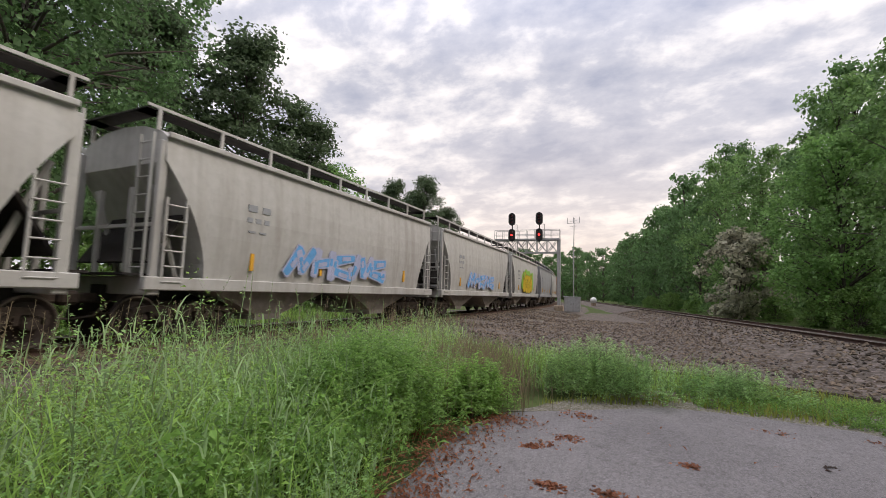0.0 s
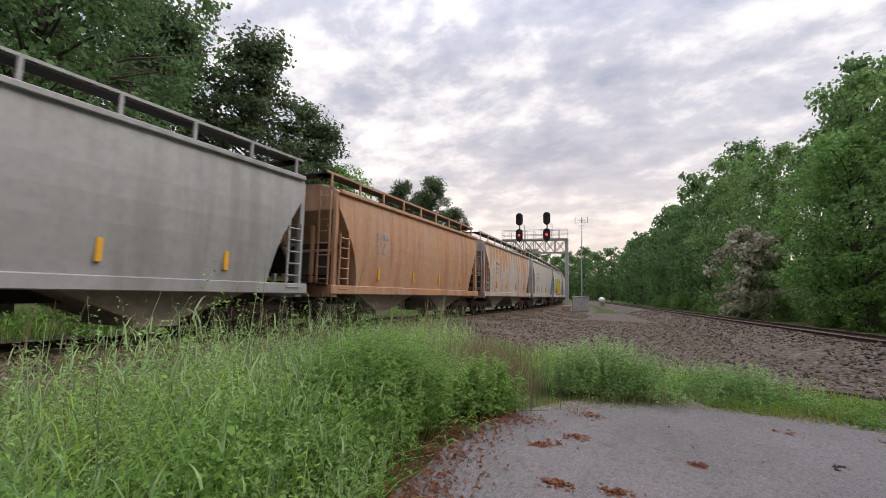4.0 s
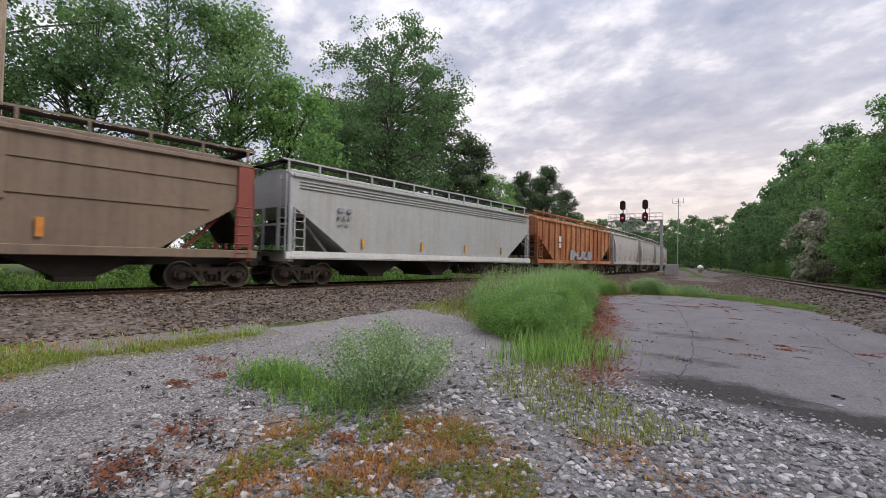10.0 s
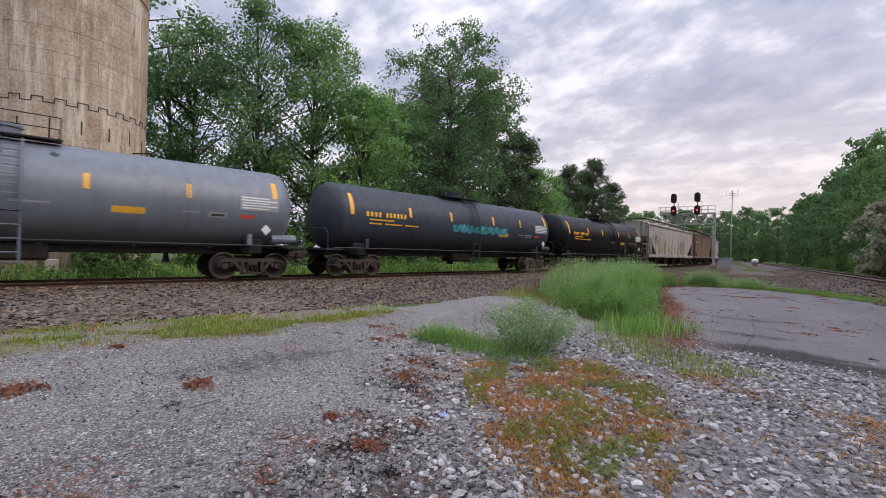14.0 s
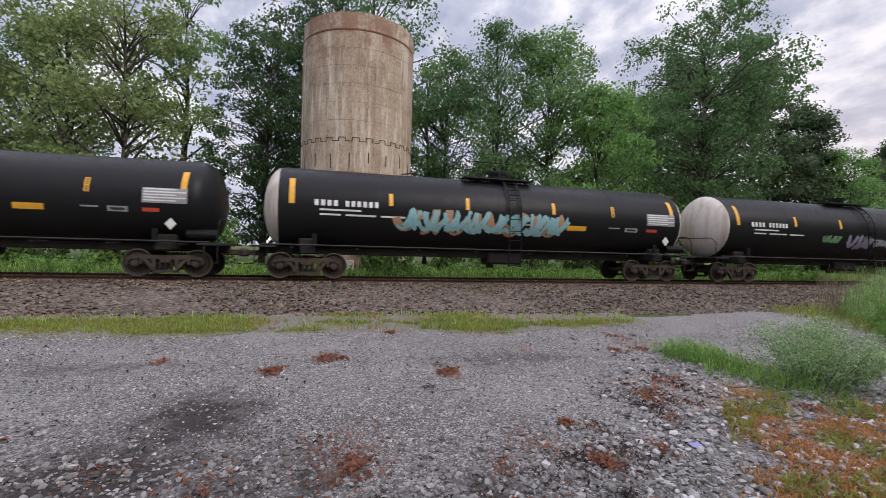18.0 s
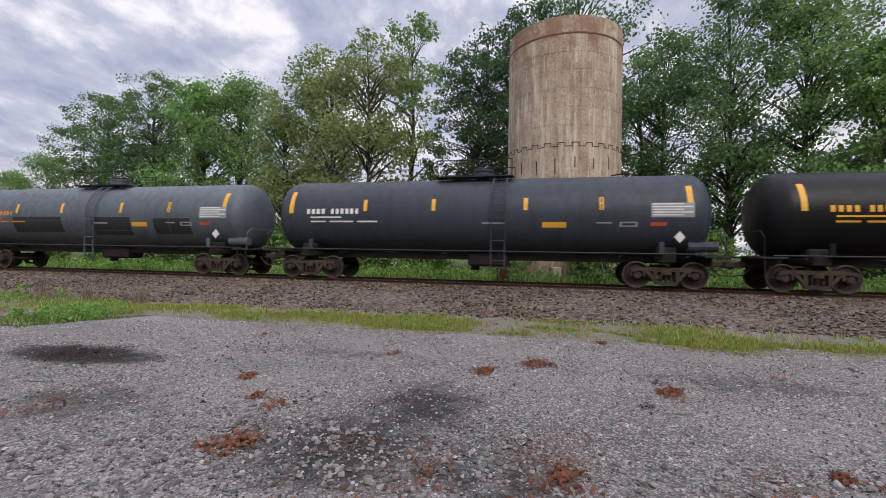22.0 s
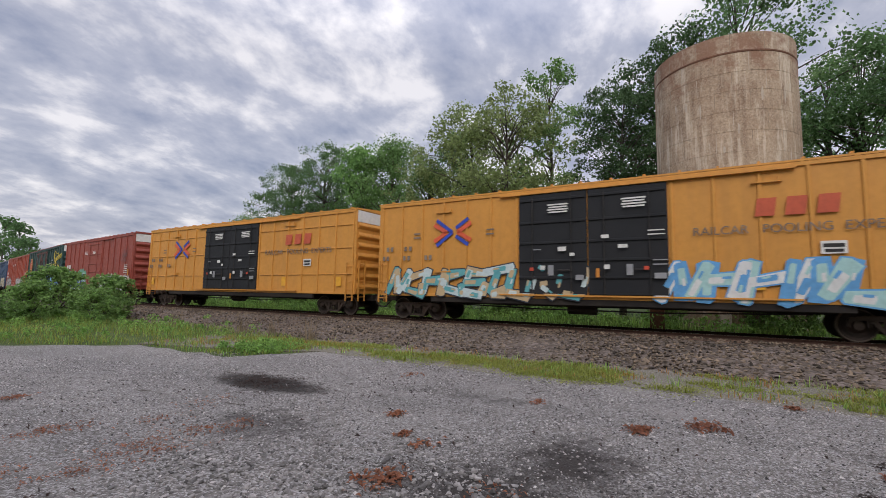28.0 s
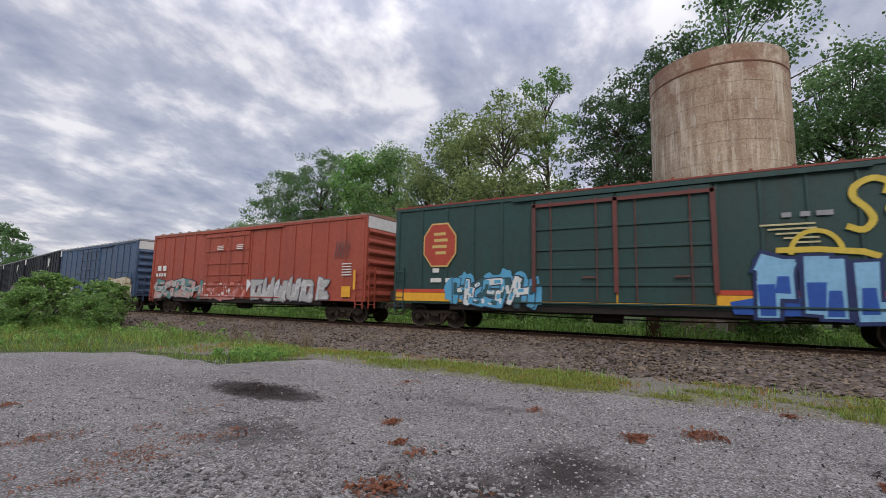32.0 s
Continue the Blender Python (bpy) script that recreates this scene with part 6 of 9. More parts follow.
def box_car(label, body, u, L=20.0, H=5.05, roof="galv", door=None, door_mat=None, door_y=(-2.9, 1.2), doors=2, end_top="whitepaint", posts=9, beams=(), extra=None, seed=1, plain=False, door_rod="blacksteel", post_mat=None):
    key = (L, H)
    if key not in BOXES:
        BOXES[key] = box_shapes(L, H, posts)
    S, rng = BOXES[key], random.Random(seed)
    hb, W = S["hb"], 1.52
    c = thing("boxcar", label, "boxcar", group="freight train")
    part("body", S["body"], M[body], c)
    part("roof", S["roof"], M[roof], c)
    part("side_sill", S["sill"], M["under"], c)
    part("sill_flange", Build().box(W - 0.02, 0, 1.06, 0.08, 2 * hb, 0.12, 0.01), M[body], c)
    part("eave_rail", Build().box(W + 0.015, 0, H - 0.07, 0.07, 2 * hb, 0.12, 0.01), M[body], c)
    for nm in ("end_a", "end_b"):
        part("end_corrugation", S[nm], M[body], c)
        part("end_top", S[nm + "_top"], M[end_top], c)
        for side in (-1, 1):
            part("corner_post", S[nm + "_corner", side], M[body], c)
    d0, d1 = door_y
    # side posts and beams, clear of the doors
    pb = Build()
    for a, b_ in ((-hb + 0.15, d0 - 0.1), (d1 + 0.1, hb - 0.15)):
        k = max(2, int((b_ - a) / 1.05))
        for i in range(k + 1):
            y = a + (b_ - a) * i / k
            part("side_post", pb_shape("post", H), M[post_mat or body], c, at=pose(W, y, 0))
        for z in beams:
            for i in range(k):
                y0_, y1_ = a + (b_ - a) * i / k + 0.08, a + (b_ - a) * (i + 1) / k - 0.08
                part("side_beam", pb_shape("beam%.2f" % (y1_ - y0_), y1_ - y0_), M[body], c, at=pose(W, (y0_ + y1_) / 2, z))
    # plug doors
    w = (d1 - d0) / doors
    for i in range(doors):
        cy = d0 + w * (i + 0.5)
        dr = part("door", Build().box(W + 0.03, cy, (1.16 + H - 0.2) / 2, 0.10, w - 0.04, H - 0.2 - 1.16, 0.02), M[door_mat or body], c, "plug door with lock rods")
        for z in (1.75, 2.35, 3.0, 3.75, H - 0.42):
            part("door_beam", Build().box(W + 0.10, cy, z, 0.05, w - 0.12, 0.09, 0.01), M[door_mat or body], dr)
        for y in (-w * 0.28, w * 0.28):
            part("lock_rod", Build().rod((W + 0.14, cy + y, 1.2), (W + 0.14, cy + y, H - 0.3), 0.022, 6), M[door_rod], dr)
        part("door_handle", Build().box(W + 0.16, cy + w * 0.18, 2.0, 0.04, 0.42, 0.06, 0.01), M[door_rod], dr)
    for z in (1.12, H - 0.16):
        part("door_track", Build().box(W + 0.08, (d0 + d1) / 2 + (d1 - d0) * 0.25, z, 0.09, (d1 - d0) * 1.8, 0.05), M[body], c)
    for sg in (-1, 1):
        truck(c, sg * (L / 2 - 2.6))
        coupler(c, sg * (L / 2 - 0.65), sg)
        ladder(c, W + 0.06, sg * (hb - 0.28), 0.7, 2.5, M[body], n=5)
        ladder(c, W - 0.35, sg * (hb + 0.12), 0.7, 2.6, M[body], n=5, axis="x")
        part("end_step", Build().tube([(W, sg * (hb - 0.1), 1.0), (W + 0.02, sg * (hb - 0.1), 0.5), (W + 0.02, sg * (hb - 0.5), 0.5), (W, sg * (hb - 0.5), 1.0)], [0.02] * 4, 6), M["blacksteel"], c)
        part("brake_cylinder", Build().box(-0.5, sg * (hb + 0.2), 1.3, 0.5, 0.25, 0.5, 0.04), M["truck"], c)
        part("brake_wheel", Build().rod((-0.5, sg * (hb + 0.3), 2.4), (-0.5, sg * (hb + 0.36), 2.4), 0.28, 14), M["truck"], c)
    part("brake_pipe", Build().tube([(1.1, -hb + 3.6, 0.72), (1.15, -2, 0.62), (1.15, 2, 0.62), (1.1, hb - 3.6, 0.72)], [0.025] * 4, 5), M["under"], c)
    part("air_reservoir", Build().rod((0.5, -1.2, 0.65), (0.5, -0.2, 0.65), 0.2, 12), M["under"], c)
    if extra:
        extra(c, hb)
    CARS.append((c, u, L))
    return c


PBS = {}


def pb_shape(key, v):
    if key == "post":
        key = "post%.2f" % v
        if key not in PBS:
            PBS[key] = Build().box(0.025, 0, (1.05 + v - 0.1) / 2, 0.05, 0.09, v - 1.15, 0.012)
    elif key not in PBS:
        PBS[key] = Build().box(0.02, 0, 0, 0.04, v, 0.05, 0.01)
    return PBS[key]


# ------------------------------------------------------------------ car paints
def carpaint(key, name, base, other=None, streak=None, amount=0.5, sa=0.6, rough=0.55, scale=5.0):
    M[key] = mat(name, base, rough, 0, other, scale, 0.35, amount, 0.06, streak=streak, streak_amount=sa)


carpaint("blacktank", "black_tank_paint", (0.008, 0.0085, 0.010), (0.016, 0.016, 0.017), None, 0.5, rough=0.42)
carpaint("greytank", "slate_grey_tank_paint", (0.085, 0.106, 0.127), (0.066, 0.08, 0.097), (0.04, 0.042, 0.046), 0.5, 0.5, rough=0.5)
carpaint("greytank2", "dark_grey_tank_paint", (0.048, 0.06, 0.078), (0.04, 0.047, 0.06), (0.03, 0.03, 0.033), 0.5, 0.5, rough=0.48)
carpaint("lightgreytank", "pale_grey_tank_paint", (0.105, 0.128, 0.152), (0.085, 0.102, 0.12), (0.06, 0.062, 0.068), 0.5, 0.4, rough=0.5)
carpaint("palergreytank", "light_slate_tank_paint", (0.155, 0.178, 0.215), (0.125, 0.14, 0.168), (0.09, 0.09, 0.095), 0.5, 0.4, rough=0.45)
carpaint("cream", "grimy_white_paint", (0.62, 0.58, 0.53), (0.5, 0.45, 0.4), (0.28, 0.19, 0.13), 0.4, 0.7)
carpaint("palegrey", "pale_grey_hopper_paint", (0.47, 0.46, 0.44), (0.38, 0.37, 0.35), (0.26, 0.23, 0.20), 0.4, 0.5)
carpaint("palegrey_rust", "pale_grey_paint_with_rust", (0.45, 0.44, 0.43), (0.36, 0.34, 0.32), (0.44, 0.19, 0.08), 0.5, 0.95)
carpaint("whiteyellow", "white_paint_stained_ochre", (0.50, 0.48, 0.45), (0.46, 0.39, 0.27), (0.45, 0.27, 0.10), 0.6, 0.8)
carpaint("whitehop", "grimy_white_hopper_paint", (0.46, 0.43, 0.385), (0.37, 0.33, 0.285), (0.12, 0.09, 0.075), 0.5, 0.95)
carpaint("cleanwhite", "pale_blue_grey_hopper_paint", (0.43, 0.445, 0.45), (0.36, 0.37, 0.37), (0.33, 0.27, 0.20), 0.4, 0.4)
carpaint("rustorange", "rusted_orange_hopper_paint", (0.60, 0.31, 0.15), (0.42, 0.14, 0.05), (0.22, 0.07, 0.035), 1.0, 1.0)
carpaint("paleorange", "faded_orange_hopper_paint", (0.47, 0.25, 0.13), (0.40, 0.29, 0.22), (0.30, 0.11, 0.05), 0.7, 0.7)
carpaint("midgrey", "mid_grey_hopper_paint", (0.33, 0.335, 0.35), (0.27, 0.27, 0.28), (0.18, 0.16, 0.15), 0.5, 0.5)
carpaint("brownhop", "brown_hopper_paint", (0.215, 0.155, 0.11), (0.175, 0.125, 0.09), (0.09, 0.06, 0.05), 0.5, 0.4)
carpaint("redend", "red_oxide_end_paint", (0.25, 0.055, 0.04), (0.19, 0.045, 0.035), None, 0.5)
carpaint("dullred", "dull_red_door_paint", (0.17, 0.042, 0.035), (0.10, 0.035, 0.032), (0.05, 0.04, 0.037), 0.6, 0.6)
carpaint("railyellow", "railway_yellow_paint", (0.62, 0.285, 0.05), (0.53, 0.245, 0.05), (0.40, 0.19, 0.05), 0.4, 0.3)
carpaint("oxide", "red_oxide_boxcar_paint", (0.30, 0.062, 0.042), (0.245, 0.055, 0.04), (0.16, 0.04, 0.03), 0.5, 0.4)
carpaint("oxide2", "bright_oxide_boxcar_paint", (0.36, 0.075, 0.045), (0.30, 0.065, 0.042), (0.20, 0.05, 0.035), 0.5, 0.4)
carpaint("darkgreen", "dark_green_boxcar_paint", (0.018, 0.062, 0.058), (0.018, 0.048, 0.047), (0.035, 0.03, 0.028), 0.5, 0.35)
carpaint("doorblack", "black_door_paint", (0.02, 0.022, 0.026), (0.035, 0.035, 0.037), None, 0.4)
carpaint("slateblue", "blue_boxcar_paint", (0.055, 0.10, 0.19), (0.045, 0.08, 0.145), (0.12, 0.10, 0.09), 0.5, 0.4)
carpaint("navyblack", "black_blue_car_paint", (0.018, 0.02, 0.03), (0.03, 0.03, 0.035), None, 0.5)
carpaint("rustbrown", "rusty_brown_car_paint", (0.20, 0.085, 0.045), (0.14, 0.06, 0.04), None, 0.6)
carpaint("rustroof", "rusty_roof_metal", (0.30, 0.25, 0.21), (0.30, 0.13, 0.07), None, 0.7)


for key in ("blacktank", "greytank2", "navyblack", "doorblack"):
    M[key].node_tree.nodes["Principled BSDF"].inputs["Specular IOR Level"].default_value = 0.2


# ------------------------------------------------------------------ the train, head to tail; u = place of the car's leading end
def tag(car, x, y, z, h, w, colour, seed):
    """A small scribbled tag of strokes."""
    rng = random.Random(seed)
    b = Build()
    for i in range(5):
        a = y + w * i / 5
        b.plate([(a, z + rng.uniform(0, 0.3) * h), (a + 0.05, z), (a + w * 0.2, z + h * rng.uniform(0.6, 1)), (a + w * 0.2 - 0.05, z + h)], x, 0.004 + 0.0005 * i)
    part("graffiti_tag", b, paint(*colour), car, "small scribbled spray tag")


def g_yellow(c, hb):
    bubble(c, 1.58, -2.0, 2.3, 1.45, 2.9, [("yellow", (0.62, 0.42, 0.02)), ("yellow", (0.62, 0.42, 0.02))], 3, cloud=("lime", (0.25, 0.5, 0.06)), letters=4)


def g_blue(c, hb):
    graffiti(c, 1.58, -2.6, 2.2, 1.45, 2.3, [("sky", (0.12, 0.36, 0.68)), ("lilac", (0.40, 0.42, 0.58))], 5, letters=5, outline=("lilac", (0.40, 0.42, 0.58)), bold=0.3)


def g_red(c, hb):
    graffiti(c, 1.58, -2.6, 2.9, 1.42, 2.35, [("faded_red", (0.50, 0.20, 0.19)), ("blush", (0.48, 0.30, 0.29))], 7, outline=("blush", (0.48, 0.30, 0.29)), letters=8, bold=0.22, rim=0.012)


def g_aqua(c, hb):
    tag(c, 1.58, -1.2, 1.6, 0.7, 1.6, ("aqua", (0.10, 0.42, 0.48)), 4)
    tag(c, 1.58, 0.8, 1.6, 0.6, 1.0, ("grey_blue", (0.30, 0.36, 0.44)), 6)


def rust_top(c, hb):
    rng = random.Random(5)
    for i in range(15):
        y = -hb + 0.9 + (2 * hb - 1.8) * i / 14
        w, h, rows = rng.uniform(0.14, 0.36), rng.uniform(0.7, 1.6), []
        for k in range(9):
            f = k / 8
            z = 4.08 - h * f
            x = 1.476 + 0.10 * math.sin(math.pi * (z - 1.28) / 2.87)
            q = w * (1 - 0.75 * f ** 2.5) * rng.uniform(0.85, 1.15)
            rows.append([(x, y - q, z), (x, y + q * rng.uniform(0.8, 1.1), z)])
        part("rust_run", Build().loft(rows, caps=False, closed=False), M["rustrun"], c, "orange rust run below the eaves")


M["rustrun"] = mat("orange_rust_stain", (0.46, 0.22, 0.10), 0.8, 0, (0.42, 0.30, 0.20), 5, 1.2, 0.8, 0.05)
M["midunder"] = mat("dusty_hopper_bay", (0.30, 0.27, 0.24), 0.85, 0, (0.17, 0.15, 0.13), 6, 1, 0.7, 0.1)
U0 = -71.7
SHORT = 13.4
hop = [  # tail to head
    ("pale grey two-bay covered hopper with yellow reflector strips", "palegrey", None),
    ("pale grey two-bay covered hopper, lightly stained", "palegrey", None),
    ("beige-grey two-bay covered hopper with orange strips", "palegrey", None),
    ("pale grey two-bay covered hopper with faded red graffiti", "palegrey", g_red),
    ("white two-bay covered hopper stained ochre with aqua tags", "whiteyellow", g_aqua),
    ("mid-grey two-bay covered hopper", "midgrey", None),
    ("faded orange two-bay covered hopper", "paleorange", None),
    ("pale grey covered hopper with orange rust runs below its eaves", "palegrey_rust", rust_top),
    ("pale grey two-bay covered hopper", "palegrey", None),
    ("pale grey covered hopper with yellow bubble graffiti", "palegrey", g_yellow),
    ("pale grey covered hopper with sky-blue graffiti", "palegrey", g_blue),
    ("pale grey covered hopper with blue graffiti", "palegrey", g_blue),
    ("pale grey two-bay covered hopper with a yellow tag", "palegrey", g_yellow),
    ("mid-grey two-bay covered hopper", "midgrey", None),
    ("pale grey two-bay covered hopper", "palegrey", None),
    ("faded orange two-bay covered hopper", "paleorange", None),
    ("pale grey two-bay covered hopper", "palegrey", None),
]
for i, (lab, body, ex) in enumerate(hop):
    hopper_car(lab, body, U0 + SHORT * (i + 1), SHORT, 2, True, 0, under="midunder", extra=ex, seed=20 + i)


def g_orange(c, hb):
    for z, h in ((2.9, 0.42), (2.4, 0.36)):
        part("white_plate", Build().box(1.56, -4.6, z, 0.03, 0.42, h), M[WHI], c, "white lettered panel")
    graffiti(c, 1.60, -2.6, 2.4, 1.35, 2.15, [("faded_lilac", (0.42, 0.40, 0.42)), ("dusty_blue", (0.27, 0.33, 0.42))], 9, letters=6, outline=("rust_ink", (0.22, 0.09, 0.05)))


hopper_car("rust-streaked orange ribbed covered hopper with small graffiti", "rustorange", -71.7, 18.1, 3, False, 15, under="brownhop", ends="rustorange", extra=g_orange, decor=False, seed=41, walk_mat="rustbrown")


def g_white(c, hb):
    for z in (3.72, 3.84, 3.96):
        part("side_bead", Build().box(1.50, 0, z, 0.05, 2 * hb - 0.6, 0.035, 0.01), M["cleanwhite"], c)
    part("white_sill_band", Build().box(1.58, 0, 1.22, 0.03, 2 * hb + 0.1, 0.24), M[WHI], c, "white side sill")


hopper_car("clean pale blue-grey three-bay covered hopper with white sill", "cleanwhite", -89.8, 19.2, 3, False, 0, extra=g_white, seed=42, sill="whitepaint")


def g_brown(c, hb):
    for sg in (-1, 1):
        part("red_end_panel", Build().box(1.52, sg * (hb - 0.22), 2.75, 0.10, 0.46, 2.7, 0.01), M["redend"], c, "red corner panel")
    part("sign_board", Build().box(1.53, -hb + 1.6, 3.15, 0.06, 1.9, 0.7, 0.01), M["doorblack"], c, "dark lettered board")
    part("sign_bar", Build().box(1.57, -hb + 1.2, 3.25, 0.012, 0.7, 0.22), M[WHI], c)
    part("sign_bar", Build().box(1.57, -hb + 1.9, 3.05, 0.012, 1.0, 0.16), M[WHI], c)
    for y in (-2.6, 2.6):
        part("side_stake", Build().box(1.52, y, 3.2, 0.06, 0.28, 1.6, 0.01), M["brownhop"], c)
        for d in (-0.8, 0.8):
            part("reflector_strip", Build().box(1.56, y + d, 1.75, 0.03, 0.16, 0.5), M[ORA], c)
    part("side_bead", Build().box(1.48, 0, 3.5, 0.06, 2 * hb - 1.0, 0.05).box(1.48, 0, 2.6, 0.06, 2 * hb - 2.6, 0.05), M["brownhop"], c)


hopper_car("dull brown covered hopper with red corner panels and a dark sign", "brownhop", -109.0, 19.0, 3, False, 0, ends="redend", extra=g_brown, decor=False, seed=43)


def g_hopw(c, hb):
    rng = random.Random(2)
    for i in range(9):
        y = -hb + 3.2 + i * 1.35
        b = Build()
        w, h = rng.uniform(0.10, 0.2), rng.uniform(0.9, 1.6)
        b.plate([(y - w, 1.42), (y + w, 1.42), (y + w * 0.6, 1.42 + h * 0.7), (y + 0.2 * w, 1.42 + h), (y - w * 0.8, 1.42 + h * 0.8)], 1.475, 0.004)
        part("grime_streak", b, M["rustrun"] if i % 3 == 0 else M["grime"], c, "dark grime streak")
    part("patch_panel", Build().box(1.48, 3.2, 2.6, 0.02, 0.9, 0.08).box(1.48, 2.8, 2.3, 0.02, 0.08, 0.6), M["grime"], c, "dark painted bracket mark")


M["grime"] = mat("dark_grime", (0.15, 0.12, 0.10), 0.85, 0, (0.30, 0.25, 0.2), 5, 1.3, 0.8, 0.05)
hopper_car("grimy white four-bay covered hopper with dark streaks", "whitehop", -128.0, 20.4, 4, False, 0, extra=g_hopw, seed=44, walk_mat="blacksteel")


def tags(fn_list):
    def run(c, half):
        for f in fn_list:
            f(c, half)
    return run


def tank_graffiti(y0, y1, z0, z1, colour, seed, n=6, second=None):
    """Looping sprayed strokes that follow the tank's side, one part a stroke."""
    def wrap(pts, wd, lift):
        b, rows = Build(), []
        for k, (y, z) in enumerate(pts):
            p, q = pts[max(k - 1, 0)], pts[min(k + 1, len(pts) - 1)]
            d = Vector((q[0] - p[0], q[1] - p[1]))
            nn = Vector((-d.y, d.x)).normalized() * wd / 2
            r = TANK_R + lift
            rows.append([(math.sqrt(max(r * r - (z + s * nn.y - TANK_Z) ** 2, 0)), y + s * nn.x, z + s * nn.y) for s in (-1, 1)])
        return b.loft(rows, caps=False, closed=False)

    def run(c, half):
        rng = random.Random(seed)
        w, h = (y1 - y0) / n, z1 - z0
        for i in range(n):
            cy = y0 + w * (i + 0.5)
            for k, col in enumerate((second or colour, colour, colour, colour)):
                ph, tw, m = rng.uniform(0, 6.28), rng.uniform(0.8, 1.5), rng.uniform(0.30, 0.5)
                line = [(cy + (t - 0.5) * w * 0.9 + w * 0.22 * math.cos(ph + tw * 5 * t), z0 + h * 0.5 + h * m * math.sin(ph + tw * 6 * t)) for t in [q / 16 for q in range(17)]]
                part("graffiti_stroke", wrap(line, h * (0.34, 0.24, 0.16, 0.12)[k], 0.008 + 0.003 * k + 0.0003 * i), paint(*col), c, "looping spray-painted graffiti stroke on the tank")
    return run


def black_patches(c, half):
    for a, b_, z0, z1 in ((-0.53, -0.17, 1.75, 2.45), (0.04, 0.30, 1.65, 2.42), (0.45, 0.68, 1.70, 2.36), (-0.93, -0.85, 1.95, 2.25)):
        part("black_patch", patch(half * a, half * b_, z0, z1, TANK_R + 0.005), M["blackpaint"], c, "black repainted patch")


def peel(seed):
    """Dark spots where the grey paint has flaked off."""
    def run(c, half):
        rng = random.Random(seed)
        for i in range(6):
            y, z = half * rng.uniform(-0.8, 0.8), rng.uniform(3.35, 3.72) if i < 4 else rng.uniform(2.0, 2.5)
            w, h, k = rng.uniform(0.1, 0.3), rng.uniform(0.06, 0.15), 10
            r, ring = TANK_R + 0.007, []
            for j in range(k):
                t, q = 2 * math.pi * j / k, rng.uniform(0.6, 1.1)
                zz = z + h * q * math.sin(t)
                ring.append((math.sqrt(max(r * r - (zz - TANK_Z) ** 2, 0)), y + w * q * math.cos(t), zz))
            part("flaked_spot", Build().add([(math.sqrt(r * r - (z - TANK_Z) ** 2) + 0.004, y, z)] + ring, [(0, 1 + j, 1 + (j + 1) % k) for j in range(k)]), M["greytank2"], c, "dark spot of flaked paint")
    return run


def blue_logo(c, half):
    peel(9)(c, half)
    tank_graffiti(-half * 0.93, -half * 0.80, 2.45, 3.1, ("logo_blue", (0.05, 0.25, 0.5)), 14, 1)(c, half)


AQUA, TEAL = ("aqua", (0.10, 0.42, 0.48)), ("teal", (0.06, 0.27, 0.33))
u = -148.4
TRAIN = [
    ("black tank car with yellow strips and markings", "blacktank", 16.6, {}),
    ("slate-grey tank car with aqua graffiti", "greytank2", 17.4, {"extra": tank_graffiti(-1.2, 3.2, 2.12, 2.5, TEAL, 3, 9, AQUA)}),
    ("light slate-grey tank car with orange markings", "palergreytank", 17.5, {"mark": ORA, "extra": peel(4)}),
    ("dark glossy slate tank car with yellow markings", "greytank2", 17.3, {}),
    ("black tank car with a white-painted end and tags", "blacktank", 19.0, {"white": (1, -1), "mark": WHI, "extra": tags([tank_graffiti(-2.6, -1.5, 1.95, 2.3, ("moss_spray", (0.16, 0.30, 0.16)), 8, 3), tank_graffiti(-0.9, 0.7, 1.75, 2.35, ("lilac_spray", (0.30, 0.28, 0.38)), 18, 3), tank_graffiti(1.0, 2.2, 1.85, 2.2, ("ash_spray", (0.36, 0.36, 0.40)), 19, 3)])}),
    ("black tank car with a white end and pale aqua graffiti", "blacktank", 18.5, {"white": (1, -1), "mark": WHI, "extra": tank_graffiti(-4.0, 2.6, 1.75, 2.6, ("ice_aqua", (0.25, 0.48, 0.52)), 9, 8, ("rust_spray", (0.40, 0.24, 0.14)))}),
    ("black tank car with yellow reporting marks", "blacktank", 17.3, {}),
    ("light slate-grey tank car with a yellow label", "lightgreytank", 17.5, {"mark": ORA, "extra": peel(6)}),
    ("black tank car with small blue tags", "blacktank", 17.4, {"extra": tank_graffiti(-4.2, -2.0, 1.85, 2.3, ("steel_blue", (0.10, 0.26, 0.36)), 10, 3)}),
    ("dark slate tank car with pale markings", "greytank2", 17.4, {"mark": WHI}),
    ("grey tank car with black repainted patches", "greytank", 17.5, {"mark": ORA, "extra": black_patches}),
    ("grey tank car with a round blue logo", "greytank", 16.9, {"mark": ORA, "extra": blue_logo}),
    ("grey tank car with yellow reflector strips", "greytank", 17.9, {"mark": ORA, "extra": peel(7)}),
]
for i, (lab, body, L, kw) in enumerate(TRAIN):
    tank_car(lab, body, u, L, seed=60 + i, ladder_at=0.4 if i % 3 else 1.0, **kw)
    u -= L


